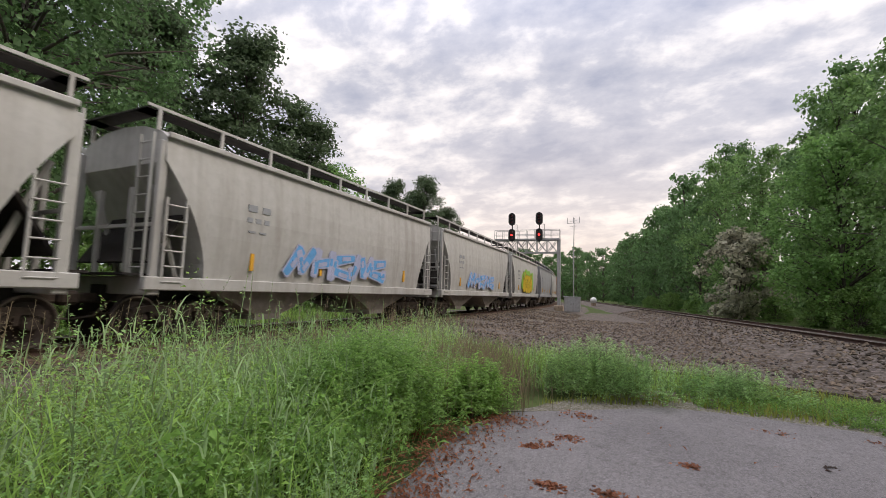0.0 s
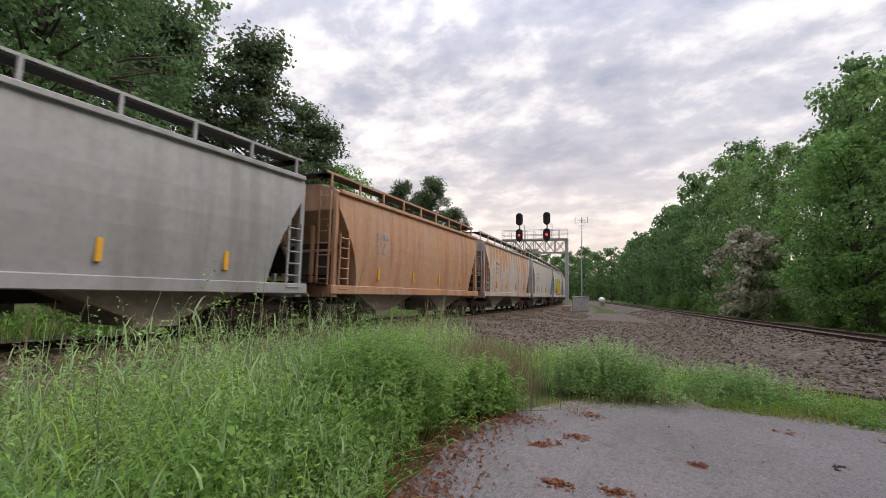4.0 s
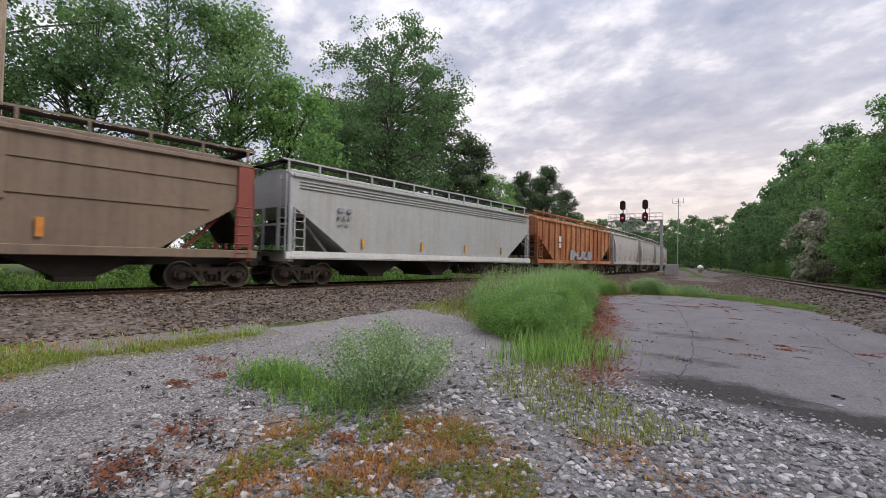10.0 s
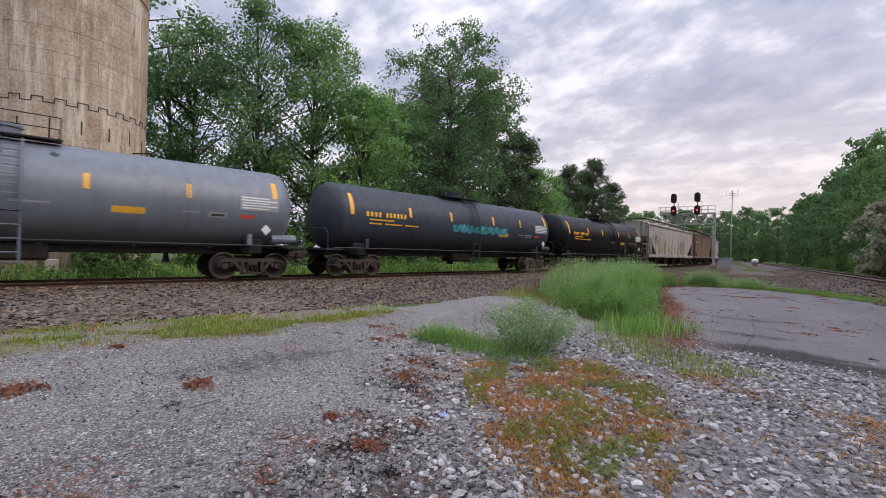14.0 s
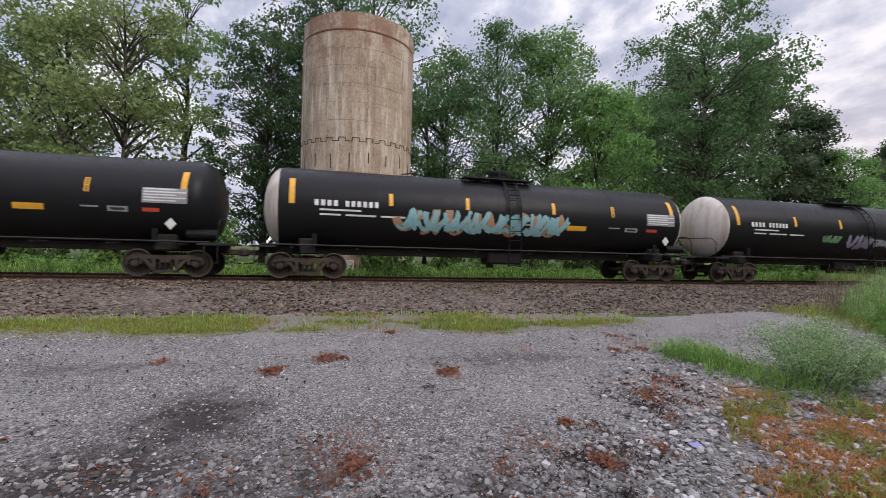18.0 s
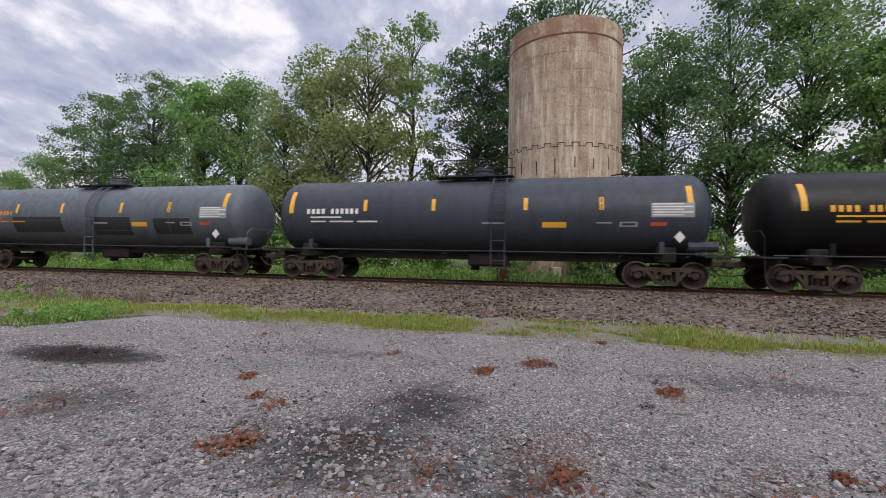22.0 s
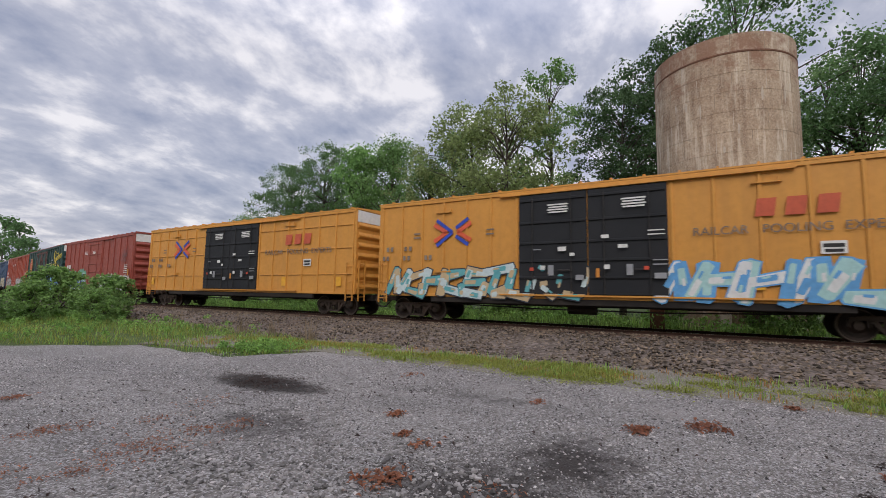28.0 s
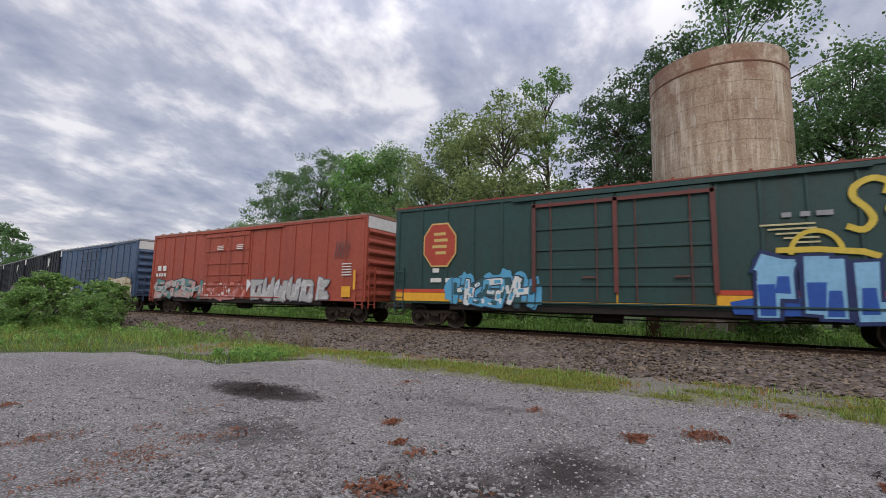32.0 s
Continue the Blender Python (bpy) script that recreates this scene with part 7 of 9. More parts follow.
# ------------------------------------------------------------------ boxcars
def lettering(car, text, x, y, z, size, material, label, shear=0.0, tilt=0.0, bold=0.0):
    cu = bpy.data.curves.new("lettering", "FONT")
    cu.body, cu.size, cu.extrude, cu.shear, cu.offset = text, size, 0.004, shear, bold
    ob = bpy.data.objects.new("lettering_source", cu)
    scene.collection.objects.link(ob)
    me = bpy.data.meshes.new_from_object(ob.evaluated_get(bpy.context.evaluated_depsgraph_get()))
    bpy.data.objects.remove(ob)
    me.materials.clear()
    me.materials.append(material)
    o = new("lettering", me)
    o.parent = car
    o.matrix_basis = pose(x, y, z, 90, -tilt, 90)
    o["label"] = label
    return o


def x_logo(c, y, z, s, x):
    for sg in (-1, 1):
        blue, red = Build(), Build()
        for up in (-1, 1):
            stroke(blue, [(y + sg * 0.86 * s, z + up * 0.62 * s), (y + sg * (0.02 if sg < 0 else 0.24) * s, z + up * (0.02 if sg < 0 else 0.22) * s)], 0.17 * s, x, 0.006)
            stroke(red, [(y + sg * 1.0 * s, z + up * 0.40 * s), (y + sg * 0.34 * s, z + up * 0.02 * s)], 0.20 * s, x, 0.009)
        part("logo", blue, M["bluepaint"], c, "blue chevron of a crossed logo")
        part("logo", red, paint("logo_red", (0.72, 0.12, 0.05)), c, "red chevron of a crossed logo")


def yellow_marks(grafs, logo_y=-5.6):
    def run(c, hb):
        x = 1.58
        x_logo(c, logo_y, 3.6, 0.82, x)
        rng = random.Random(3)
        for y in (-7.5, -4.1):
            part("stencil", bars(rng, x, y, y + 0.5, 3.62, 0.06, words=1), M["grime"], c)
            part("stencil", bars(rng, x, y, y + 0.5, 3.45, 0.06, words=1), M["grime"], c)
        for y, z in ((-8.5, 3.0), (-8.28, 3.0), (-7.55, 3.0), (-7.3, 3.0), (-8.7, 2.6), (-8.5, 2.6), (-7.6, 2.6), (-7.38, 2.6), (-6.5, 2.6), (-6.28, 2.6)):
            part("reporting_bar", Build().box(x, y - 0.35, z, 0.012, 0.13, 0.19), M["grime"], c, "reporting letter as a plain bar")
        # red wordmark drawn as a plain shape
        for y in (4.75, 5.45, 6.15):
            b = Build().plate([(y - 0.26, 3.5), (y + 0.20, 3.5), (y + 0.27, 4.02), (y - 0.19, 4.02)], x, 0.012)
            part("wordmark", b, paint("wordmark_red", (0.55, 0.10, 0.045)), c, "red wordmark as a plain shape")
        for word, y in (("RAILCAR", 2.9), ("POOLING", 4.65), ("EXPERTS", 6.45)):
            lettering(c, word, x, y, 3.02, 0.36, M["grime"], "dark slogan lettering")
        for f, z in ((-0.75, 4.35), (1.75, 4.35)):
            for k in range(4):
                part("door_stencil", Build().box(1.68, f - 1.0 + 0.5, z - 0.09 * k, 0.012, 0.75 - 0.08 * (k % 2), 0.05), M[WHI], c)
        for y, z, w, h, m_ in ((-1.8, 2.1, 0.25, 0.25, WHI), (-2.2, 2.05, 0.2, 0.2, RED), (0.4, 2.1, 0.25, 0.25, WHI), (1.6, 2.05, 0.2, 0.2, RED), (0.1, 1.9, 0.16, 0.5, ORA), (-1.1, 2.75, 0.4, 0.26, WHI), (-0.75, 2.55, 0.24, 0.18, WHI), (0.35, 3.12, 0.35, 0.2, WHI), (0.9, 2.78, 0.42, 0.2, WHI), (1.9, 3.25, 0.7, 0.06, WHI), (1.9, 3.12, 0.7, 0.06, WHI), (-1.5, 2.0, 0.28, 0.6, GRY), (1.1, 2.0, 0.28, 0.6, GRY), (2.0, 2.3, 0.6, 0.06, GRY), (2.0, 2.16, 0.6, 0.06, GRY), (2.0, 1.8, 0.5, 0.3, GRY), (-0.5, 1.75, 0.4, 0.3, GRY), (-2.0, 2.75, 0.4, 0.05, GRY)):
            part("door_label", Build().box(1.70, y, z, 0.012, w * 0.7, h * 0.6), M[m_], c)
        for y in (-8.6, 4.5, 8.4):
            part("reflector_strip", Build().box(x, y, 1.6, 0.012, 0.3, 0.45), M[YEL], c)
        part("data_plate", Build().box(x, 6.2, 2.55, 0.012, 0.55, 0.35), M[WHI], c)
        part("data_plate_line", Build().box(x + 0.008, 6.2, 2.6, 0.012, 0.45, 0.1).box(x + 0.008, 6.2, 2.46, 0.012, 0.4, 0.08), M[BLK], c)
        for y, z in ((-6.0, 4.45), (4.8, 4.5), (-6.0, 2.0)):
            part("bracket", Build().box(x, y, z, 0.06, 0.75, 0.05).box(x, y + 0.3, z + 0.07, 0.06, 0.06, 0.16), M["railyellow"], c)
        for g in grafs:
            g(c)
    return run


INK = ("ink", (0.03, 0.04, 0.06))
PINK, ICE, NAVY, STEEL = ("pink", (0.62, 0.25, 0.24)), ("ice", (0.55, 0.66, 0.68)), ("navy", (0.05, 0.10, 0.24)), ("steel", (0.20, 0.33, 0.44))
gy1 = [lambda c: graffiti(c, 1.585, -8.8, -2.8, 0.95, 2.35, [ICE, STEEL, NAVY], 31, cloud=PINK, letters=7),
       lambda c: graffiti(c, 1.585, 1.9, 8.0, 0.95, 2.5, [WHITE, PALE, ("deep_teal", (0.05, 0.25, 0.32))], 32, cloud=PINK, letters=6, outline=WHITE)]
gy2 = [lambda c: graffiti(c, 1.585, -8.8, -0.5, 0.95, 2.2, [("turquoise", (0.12, 0.40, 0.44)), ("sand", (0.55, 0.42, 0.25)), ICE], 33, letters=9),
       lambda c: graffiti(c, 1.585, 2.0, 8.4, 0.95, 2.3, [WHITE, ("sky", (0.25, 0.45, 0.62)), PALE], 34, letters=6, outline=("sky", (0.25, 0.45, 0.62)))]
u = -376.5
BEAMS = (1.95, 3.2, 4.3)
YL = 20.4
box_car("yellow boxcar with black double doors and bright graffiti", "railyellow", u, YL, 5.0, "railyellow", door_mat="doorblack", door_y=(-2.75, 2.25), extra=yellow_marks(gy1), seed=71)
box_car("yellow boxcar with black double doors and turquoise graffiti", "railyellow", u - YL, YL, 5.0, "railyellow", door_mat="doorblack", door_y=(-2.75, 2.25), extra=yellow_marks(gy2), seed=72)
box_car("clean yellow ribbed boxcar with black double doors", "railyellow", u - 2 * YL + 0.25, YL, 5.0, "railyellow", door_mat="doorblack", door_y=(-2.75, 2.25), beams=BEAMS, extra=yellow_marks([], -5.3), seed=73)
u = -437.7


def red_marks(grafs, ladder_end=True):
    def run(c, hb):
        rng = random.Random(5)
        x = 1.58
        for y in (1.0, 1.6):
            part("white_panel", Build().box(x, -hb + y, 2.85, 0.012, 0.4, 0.32), M[WHI], c, "white stencilled panel")
        for k in range(4):
            part("number_bar", Build().box(x, -hb + 0.75 + 0.32 * k, 2.42, 0.012, 0.22, 0.2), M[WHI], c, "digit as a plain bar")
        for k in range(5):
            part("stencil_line", Build().box(x, hb - 1.1, 2.75 - 0.13 * k, 0.012, 0.6, 0.05), M[WHI], c)
        part("yellow_plate", Build().box(x, hb - 1.1, 1.45, 0.012, 0.55, 0.5), M[YEL], c)
        part("reflector_strip", Build().box(x, hb - 0.6, 2.0, 0.012, 0.12, 0.9), M[YEL], c)
        for y in (-1.6, 0.2):
            for k in range(3):
                part("door_stencil", Build().box(1.70, y, 4.0 - 0.1 * k, 0.012, 0.6, 0.05), M[WHI], c)
        tag(c, 1.59, hb - 1.9, 3.0, 0.9, 0.9, ("scrawl", (0.16, 0.08, 0.08)), 3)
        for g in grafs:
            g(c)
    return run


SILV = ("silver", (0.42, 0.42, 0.42))
gr1 = [lambda c: graffiti(c, 1.585, -6.6, -1.9, 0.95, 2.3, [("denim", (0.07, 0.14, 0.30)), ("ink", (0.03, 0.04, 0.06)), ("cobalt", (0.06, 0.16, 0.42))], 41, outline=("bone_white", (0.62, 0.64, 0.64)), cloud=("mint", (0.12, 0.36, 0.25)), letters=6, slant=-0.12, bold=0.5, rim=0.06),
       lambda c: graffiti(c, 1.585, 1.8, 7.0, 0.98, 2.0, [SILV, ("smoke", (0.55, 0.55, 0.56)), ("bone_white", (0.62, 0.64, 0.64))], 42, outline=("slate_ink", (0.16, 0.17, 0.20)), cloud=("cream_spray", (0.55, 0.49, 0.40)), letters=8, slant=0.1, bold=0.42, rim=0.03)]
box_car("red-brown boxcar with a sliding door and silver and blue graffiti", "oxide", u, 17.1, 5.0, "oxide", door_y=(-1.6, 1.6), doors=1, posts=9, beams=(), extra=red_marks(gr1), seed=74, door_rod="oxide")
u -= 17.1


def green_marks(c, hb):
    x = 1.575
    # stripes along the bottom
    part("red_stripe", Build().box(x, 0, 1.52, 0.012, 2 * hb - 0.1, 0.14), M[RED], c, "red stripe")
    part("yellow_stripe", Build().box(x, 0, 1.27, 0.012, 2 * hb - 0.1, 0.34), M[YEL], c, "broad yellow stripe")
    # octagonal emblem
    oc = lambda y, z, r: [(y + 0.85 * r * math.copysign(abs(math.cos(t)) ** 0.8, math.cos(t)), z + r * math.sin(t)) for t in [math.pi / 8 + math.pi / 4 * k for k in range(8)]]
    part("emblem_rim", Build().plate(oc(-7.05, 3.4, 0.98), x, 0.006), paint("emblem_cream", (0.62, 0.45, 0.16)), c, "cream octagon rim")
    part("emblem", Build().plate(oc(-7.05, 3.4, 0.91), x, 0.011), paint("emblem_red", (0.42, 0.06, 0.035)), c, "red octagonal emblem")
    eb = Build()
    for k, w in enumerate((0.7, 0.8, 0.85, 0.6)):
        eb.box(x + 0.012, -7.05 + 0.06 * (k % 2), 3.85 - 0.26 * k, 0.008, w * 0.8, 0.12)
    part("emblem_bar", eb, paint("emblem_cream", (0.62, 0.45, 0.16)), c)
    rng = random.Random(8)
    part("reporting_mark", bars(rng, x, -7.4, -6.9, 2.35, 0.17, words=1), M[WHI], c, "reporting letters as plain bars")
    for y in (-7.2, -6.5):
        part("number_bar", Build().box(x, y, 1.95, 0.012, 0.5, 0.17), M[WHI], c, "number as plain bars")
    # red door frames
    for y in (-3.0, -0.2, 2.6):
        part("door_frame", Build().box(1.68, y, 3.1, 0.03, 0.14, 3.2), M["dullred"], c, "dull red door edge")
    part("door_frame", Build().box(1.68, -0.2, 4.62, 0.03, 5.7, 0.12), M["dullred"], c, "dull red door head")
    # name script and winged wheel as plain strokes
    yl = paint("script_yellow", (0.66, 0.50, 0.07))
    b = Build()
    stroke(b, [(6.45, 4.15), (6.5, 4.42), (6.2, 4.56), (5.85, 4.38), (5.8, 4.08), (6.05, 3.75), (6.15, 3.45), (5.95, 3.2), (5.65, 3.3)], 0.16, x, 0.008)
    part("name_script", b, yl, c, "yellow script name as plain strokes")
    lettering(c, "outhern", x + 0.008, 6.35, 3.52, 0.86, yl, "yellow script lettering", 0.3, 7.0, 0.012)
    stroke_bar = Build()
    stroke(stroke_bar, [(6.8, 4.26), (7.75, 4.34)], 0.06, x, 0.012)
    part("name_script", stroke_bar, yl, c, "yellow script crossbar")
    b = Build()
    stroke(b, [(6.45, 2.55), (6.62, 3.45), (6.98, 3.42), (7.0, 3.14), (6.6, 3.02), (7.08, 2.92), (7.1, 2.66), (6.5, 2.58)], 0.13, x, 0.008)
    stroke(b, [(7.15, 2.56), (8.5, 2.62)], 0.06, x, 0.009)
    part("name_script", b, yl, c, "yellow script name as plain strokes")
    lettering(c, "elle", x + 0.008, 7.22, 2.64, 0.84, yl, "yellow script lettering", 0.3, 4.0, 0.012)
    for k in range(5):
        part("wing_bar", Build().box(x, 4.35 + 0.10 * k, 3.45 - 0.13 * k, 0.012, 1.25 - 0.16 * k, 0.05), paint("wing_cream", (0.55, 0.50, 0.28)), c)
    b = Build()
    stroke(b, [(4.1, 2.72), (5.0, 2.72), (5.9, 2.62), (6.2, 2.5)], 0.16, x, 0.009)
    stroke(b, [(4.95 + 0.55 * math.cos(t), 2.62 + 0.62 * math.sin(t)) for t in [math.pi * q / 10 for q in range(11)]], 0.12, x, 0.011)
    part("winged_wheel", b, yl, c, "yellow winged wheel as plain strokes")
    for k, w in enumerate((0.22, 0.22, 0.36)):
        part("stencil", Build().box(x, 4.35 + 0.42 * k, 3.72, 0.012, w, 0.14), M[GRY], c)
    graffiti(c, 1.595, -6.3, -3.1, 0.92, 2.05, [("azure", (0.10, 0.38, 0.62)), ("dark_teal", (0.03, 0.10, 0.12)), WHITE], 51, outline=("ink", (0.03, 0.04, 0.06)), cloud=("azure", (0.10, 0.38, 0.62)), letters=5, slant=0.05, bold=0.4)
    for k in range(6):
        y = 3.5 + 0.95 * k
        part("graffiti_cloud", Build().plate([(y - 0.5, 0.9), (y + 0.85, 0.88), (y + 0.95, 1.3 + 0.1 * (k % 2)), (y + 0.4, 1.5), (y + 0.1, 1.4), (y - 0.6, 1.25)], 1.595, 0.003 + 0.0004 * k), paint("royal", (0.02, 0.09, 0.40)), c, "royal blue sprayed base of the graffiti")
    blocks(c, 1.595, 3.5, 8.9, 0.86, 2.5, ("sky_blue", (0.24, 0.50, 0.74)), ("royal", (0.02, 0.09, 0.40)), ("ink_blue", (0.015, 0.03, 0.12)), (0, 1, 7, 2, 3), 52, slant=0.04, bold=0.56, jag=0.09)


box_car("dark green boxcar with red and yellow stripes, emblem and blue graffiti", "darkgreen", u, 20.3, 5.05, "redend", door_y=(-3.0, 2.6), doors=2, door_rod="dullred", extra=green_marks, seed=75)
u -= 20.3
gr2 = [lambda c: graffiti(c, 1.585, -8.6, -3.4, 0.95, 2.1, [("moss_teal", (0.10, 0.24, 0.23)), ("blush_pink", (0.50, 0.30, 0.28)), SILV], 61, letters=5),
       lambda c: graffiti(c, 1.585, -3.3, 0.8, 0.98, 2.0, [PINK, ("old_pink", (0.42, 0.2, 0.19)), WHITE], 63, letters=4, outline=("old_pink", (0.42, 0.2, 0.19))),
       lambda c: bubble(c, 1.585, 1.2, 7.0, 1.0, 2.0, [SILV, SILV, ("smoke", (0.5, 0.5, 0.5))], 62, outline=("slate_ink", (0.16, 0.17, 0.20)), letters=6)]
box_car("bright red-brown boxcar with double doors and grey graffiti", "oxide2", u, 20.1, 5.0, "rustroof", door_y=(-3.2, 0.9), doors=2, extra=red_marks(gr2), seed=76, door_rod="oxide2")
u -= 20.1
gb = [lambda c: graffiti(c, 1.585, 3.0, 7.4, 0.95, 2.3, [("tan_spray", (0.40, 0.33, 0.18)), ("bone", (0.55, 0.5, 0.4))], 64, letters=3),
      lambda c: graffiti(c, 1.585, -7.6, -4.0, 0.95, 1.9, [("faint_blue", (0.2, 0.28, 0.4)), ("bone", (0.5, 0.48, 0.45))], 65, letters=4)]
box_car("slate-blue ribbed boxcar with faded graffiti", "slateblue", u, 17.5, 4.85, "galv", door_y=(-2.6, 1.2), doors=2, extra=lambda c, hb: [g(c) for g in gb], seed=77, beams=(2.7,))
u -= 17.5


def dark_marks(c, hb):
    b = Build()
    b.plate([(4.2, 3.6), (4.6, 3.6), (5.1, 4.5), (4.75, 4.5), (4.5, 4.0), (4.2, 4.5), (3.9, 4.5), (4.3, 3.8)], 1.58, 0.01)
    part("logo", b, M[WHI], c, "white mark as a plain shape")
    graffiti(c, 1.585, 0.5, 5.0, 0.95, 2.0, [("dusk_pink", (0.35, 0.2, 0.22)), ("grey_spray", (0.3, 0.3, 0.33))], 66, letters=4)


for k in range(3):
    box_car("black boxcar with a white mark and pink graffiti", "navyblack", u, 19.4, 5.0, "galv", door_y=(-2.2, 1.6), doors=1, extra=dark_marks, seed=78 + k)
    u -= 19.4
for k in range(2):
    box_car("rusty brown boxcar at the end of the train", "rustbrown", u, 18.4, 4.8, "rustroof", door_y=(-1.6, 1.6), doors=1, seed=82 + k)
    u -= 18.4


# ------------------------------------------------------------------ loose stones, grass, leaves
def inside(poly, x, y):
    c, n = False, len(poly)
    for i in range(n):
        (x0, y0), (x1, y1) = poly[i], poly[i - 1]
        if (y0 > y) != (y1 > y) and x < (x1 - x0) * (y - y0) / (y1 - y0) + x0:
            c = not c
    return c


def rim_distance(p, poly):
    """Distance of points to the rim of an outline."""
    best = np.full(len(p), 1e9)
    for i in range(len(poly)):
        a, b = np.array(poly[i - 1], float), np.array(poly[i], float)
        t = np.clip(((p - a) @ (b - a)) / ((b - a) @ (b - a)), 0, 1)
        best = np.minimum(best, np.linalg.norm(p - a - t[:, None] * (b - a), axis=1))
    return best


def ragged(p, poly, width, seed):
    """Thins scattered points out towards the rim of an outline, in clumps."""
    d = rim_distance(p, poly) / width
    k = np.array([noise.noise((x * 1.3, y * 1.3, seed)) + 0.5 * noise.noise((x * 4, y * 4, seed)) for x, y in p])
    return p[d + 0.9 * k + 0.25 * np.random.default_rng(seed).normal(size=len(p)) > 0.42]


def scatter(poly, count, rng, keep=None):
    xs, ys = [p[0] for p in poly], [p[1] for p in poly]
    out = []
    while len(out) < count:
        x, y = rng.uniform(min(xs), max(xs)), rng.uniform(min(ys), max(ys))
        if inside(poly, x, y) and (keep is None or keep(x, y)):
            out.append((x, y))
    return np.array(out)


OCT_V = np.array([(1, 0, 0), (-1, 0, 0), (0, 1, 0), (0, -1, 0), (0, 0, 1), (0, 0, -1)], float)
OCT_F = np.array([(0, 2, 4), (2, 1, 4), (1, 3, 4), (3, 0, 4), (2, 0, 5), (1, 2, 5), (3, 1, 5), (0, 3, 5)])
g_ = (1 + 5 ** 0.5) / 2
ICO_V = np.array([(-1, g_, 0), (1, g_, 0), (-1, -g_, 0), (1, -g_, 0), (0, -1, g_), (0, 1, g_), (0, -1, -g_), (0, 1, -g_), (g_, 0, -1), (g_, 0, 1), (-g_, 0, -1), (-g_, 0, 1)]) / 1.902
ICO_F = np.array([(0, 11, 5), (0, 5, 1), (0, 1, 7), (0, 7, 10), (0, 10, 11), (1, 5, 9), (5, 11, 4), (11, 10, 2), (10, 7, 6), (7, 1, 8), (3, 9, 4), (3, 4, 2), (3, 2, 6), (3, 6, 8), (3, 8, 9), (4, 9, 5), (2, 4, 11), (6, 2, 10), (8, 6, 7), (9, 8, 1)])


def stones(name, pts, z, size, material, label, seed, fine=False):
    """Angular stones of uneven shape, each its own island of one scattered object."""
    rng = np.random.default_rng(seed)
    V0, F0 = (ICO_V, ICO_F) if fine else (OCT_V, OCT_F)
    n, k = len(pts), len(V0)
    s = size * (0.45 + 0.9 * rng.random(n) ** 1.6)
    sc = np.stack([s * (0.7 + 0.6 * rng.random(n)), s * (0.7 + 0.6 * rng.random(n)), s * (0.45 + 0.4 * rng.random(n))], 1)
    V = V0[None] * (1 + 0.75 * (rng.random((n, k, 1)) - 0.5)) * sc[:, None, :]
    a = rng.random(n) * 6.28
    ca, sa = np.cos(a)[:, None], np.sin(a)[:, None]
    X, Y = V[..., 0] * ca - V[..., 1] * sa, V[..., 0] * sa + V[..., 1] * ca
    tilt = (rng.random(n)[:, None] - 0.5) * 0.8
    Z = V[..., 2] + X * tilt
    P = np.stack([X + pts[:, 0:1], Y + pts[:, 1:2], Z + np.asarray(z).reshape(-1, 1) + sc[:, 2:3] * 0.35], 2).reshape(-1, 3)
    F = (F0[None] + (np.arange(n) * k)[:, None, None]).reshape(-1, 3)
    return tagged(new(name, card_mesh(name, P, F, material)), label, "stones", kind="stuff")


def blades(name, pts, z, height, width, bend, material, label, seed, category="grass", lean=(0, 0)):
    """Curved tapering grass blades, rooted at pts."""
    rng = np.random.default_rng(seed)
    n = len(pts)
    h = np.asarray(height) * (0.55 + 0.6 * rng.random(n))
    a = rng.random(n) * 6.28
    d = np.stack([np.cos(a), np.sin(a)], 1)
    side = np.stack([-d[:, 1], d[:, 0]], 1)
    b = bend * h * (0.3 + rng.random(n))
    w = width * (0.6 + 0.8 * rng.random(n))
    V = np.zeros((n, 7, 3))
    for k, (t, wk) in enumerate(((0, 1.0), (0.4, 0.9), (0.75, 0.6))):
        off = d * (b * t ** 2)[:, None] + np.array(lean) * (h * t ** 2)[:, None]
        for j, sg in enumerate((-1, 1)):
            V[:, 2 * k + j, :2] = pts + off + side * (sg * w * wk / 2)[:, None]
            V[:, 2 * k + j, 2] = z + h * t
    V[:, 6, :2] = pts + d * b[:, None] + np.array(lean) * h[:, None]
    V[:, 6, 2] = z + h * (1 - 0.12 * bend)
    T = np.array([(0, 1, 3), (0, 3, 2), (2, 3, 5), (2, 5, 4), (4, 5, 6)])
    F = (T[None] + (np.arange(n) * 7)[:, None, None]).reshape(-1, 3)
    return tagged(new(name, card_mesh(name, V.reshape(-1, 3), F, material)), label, category, kind="stuff")


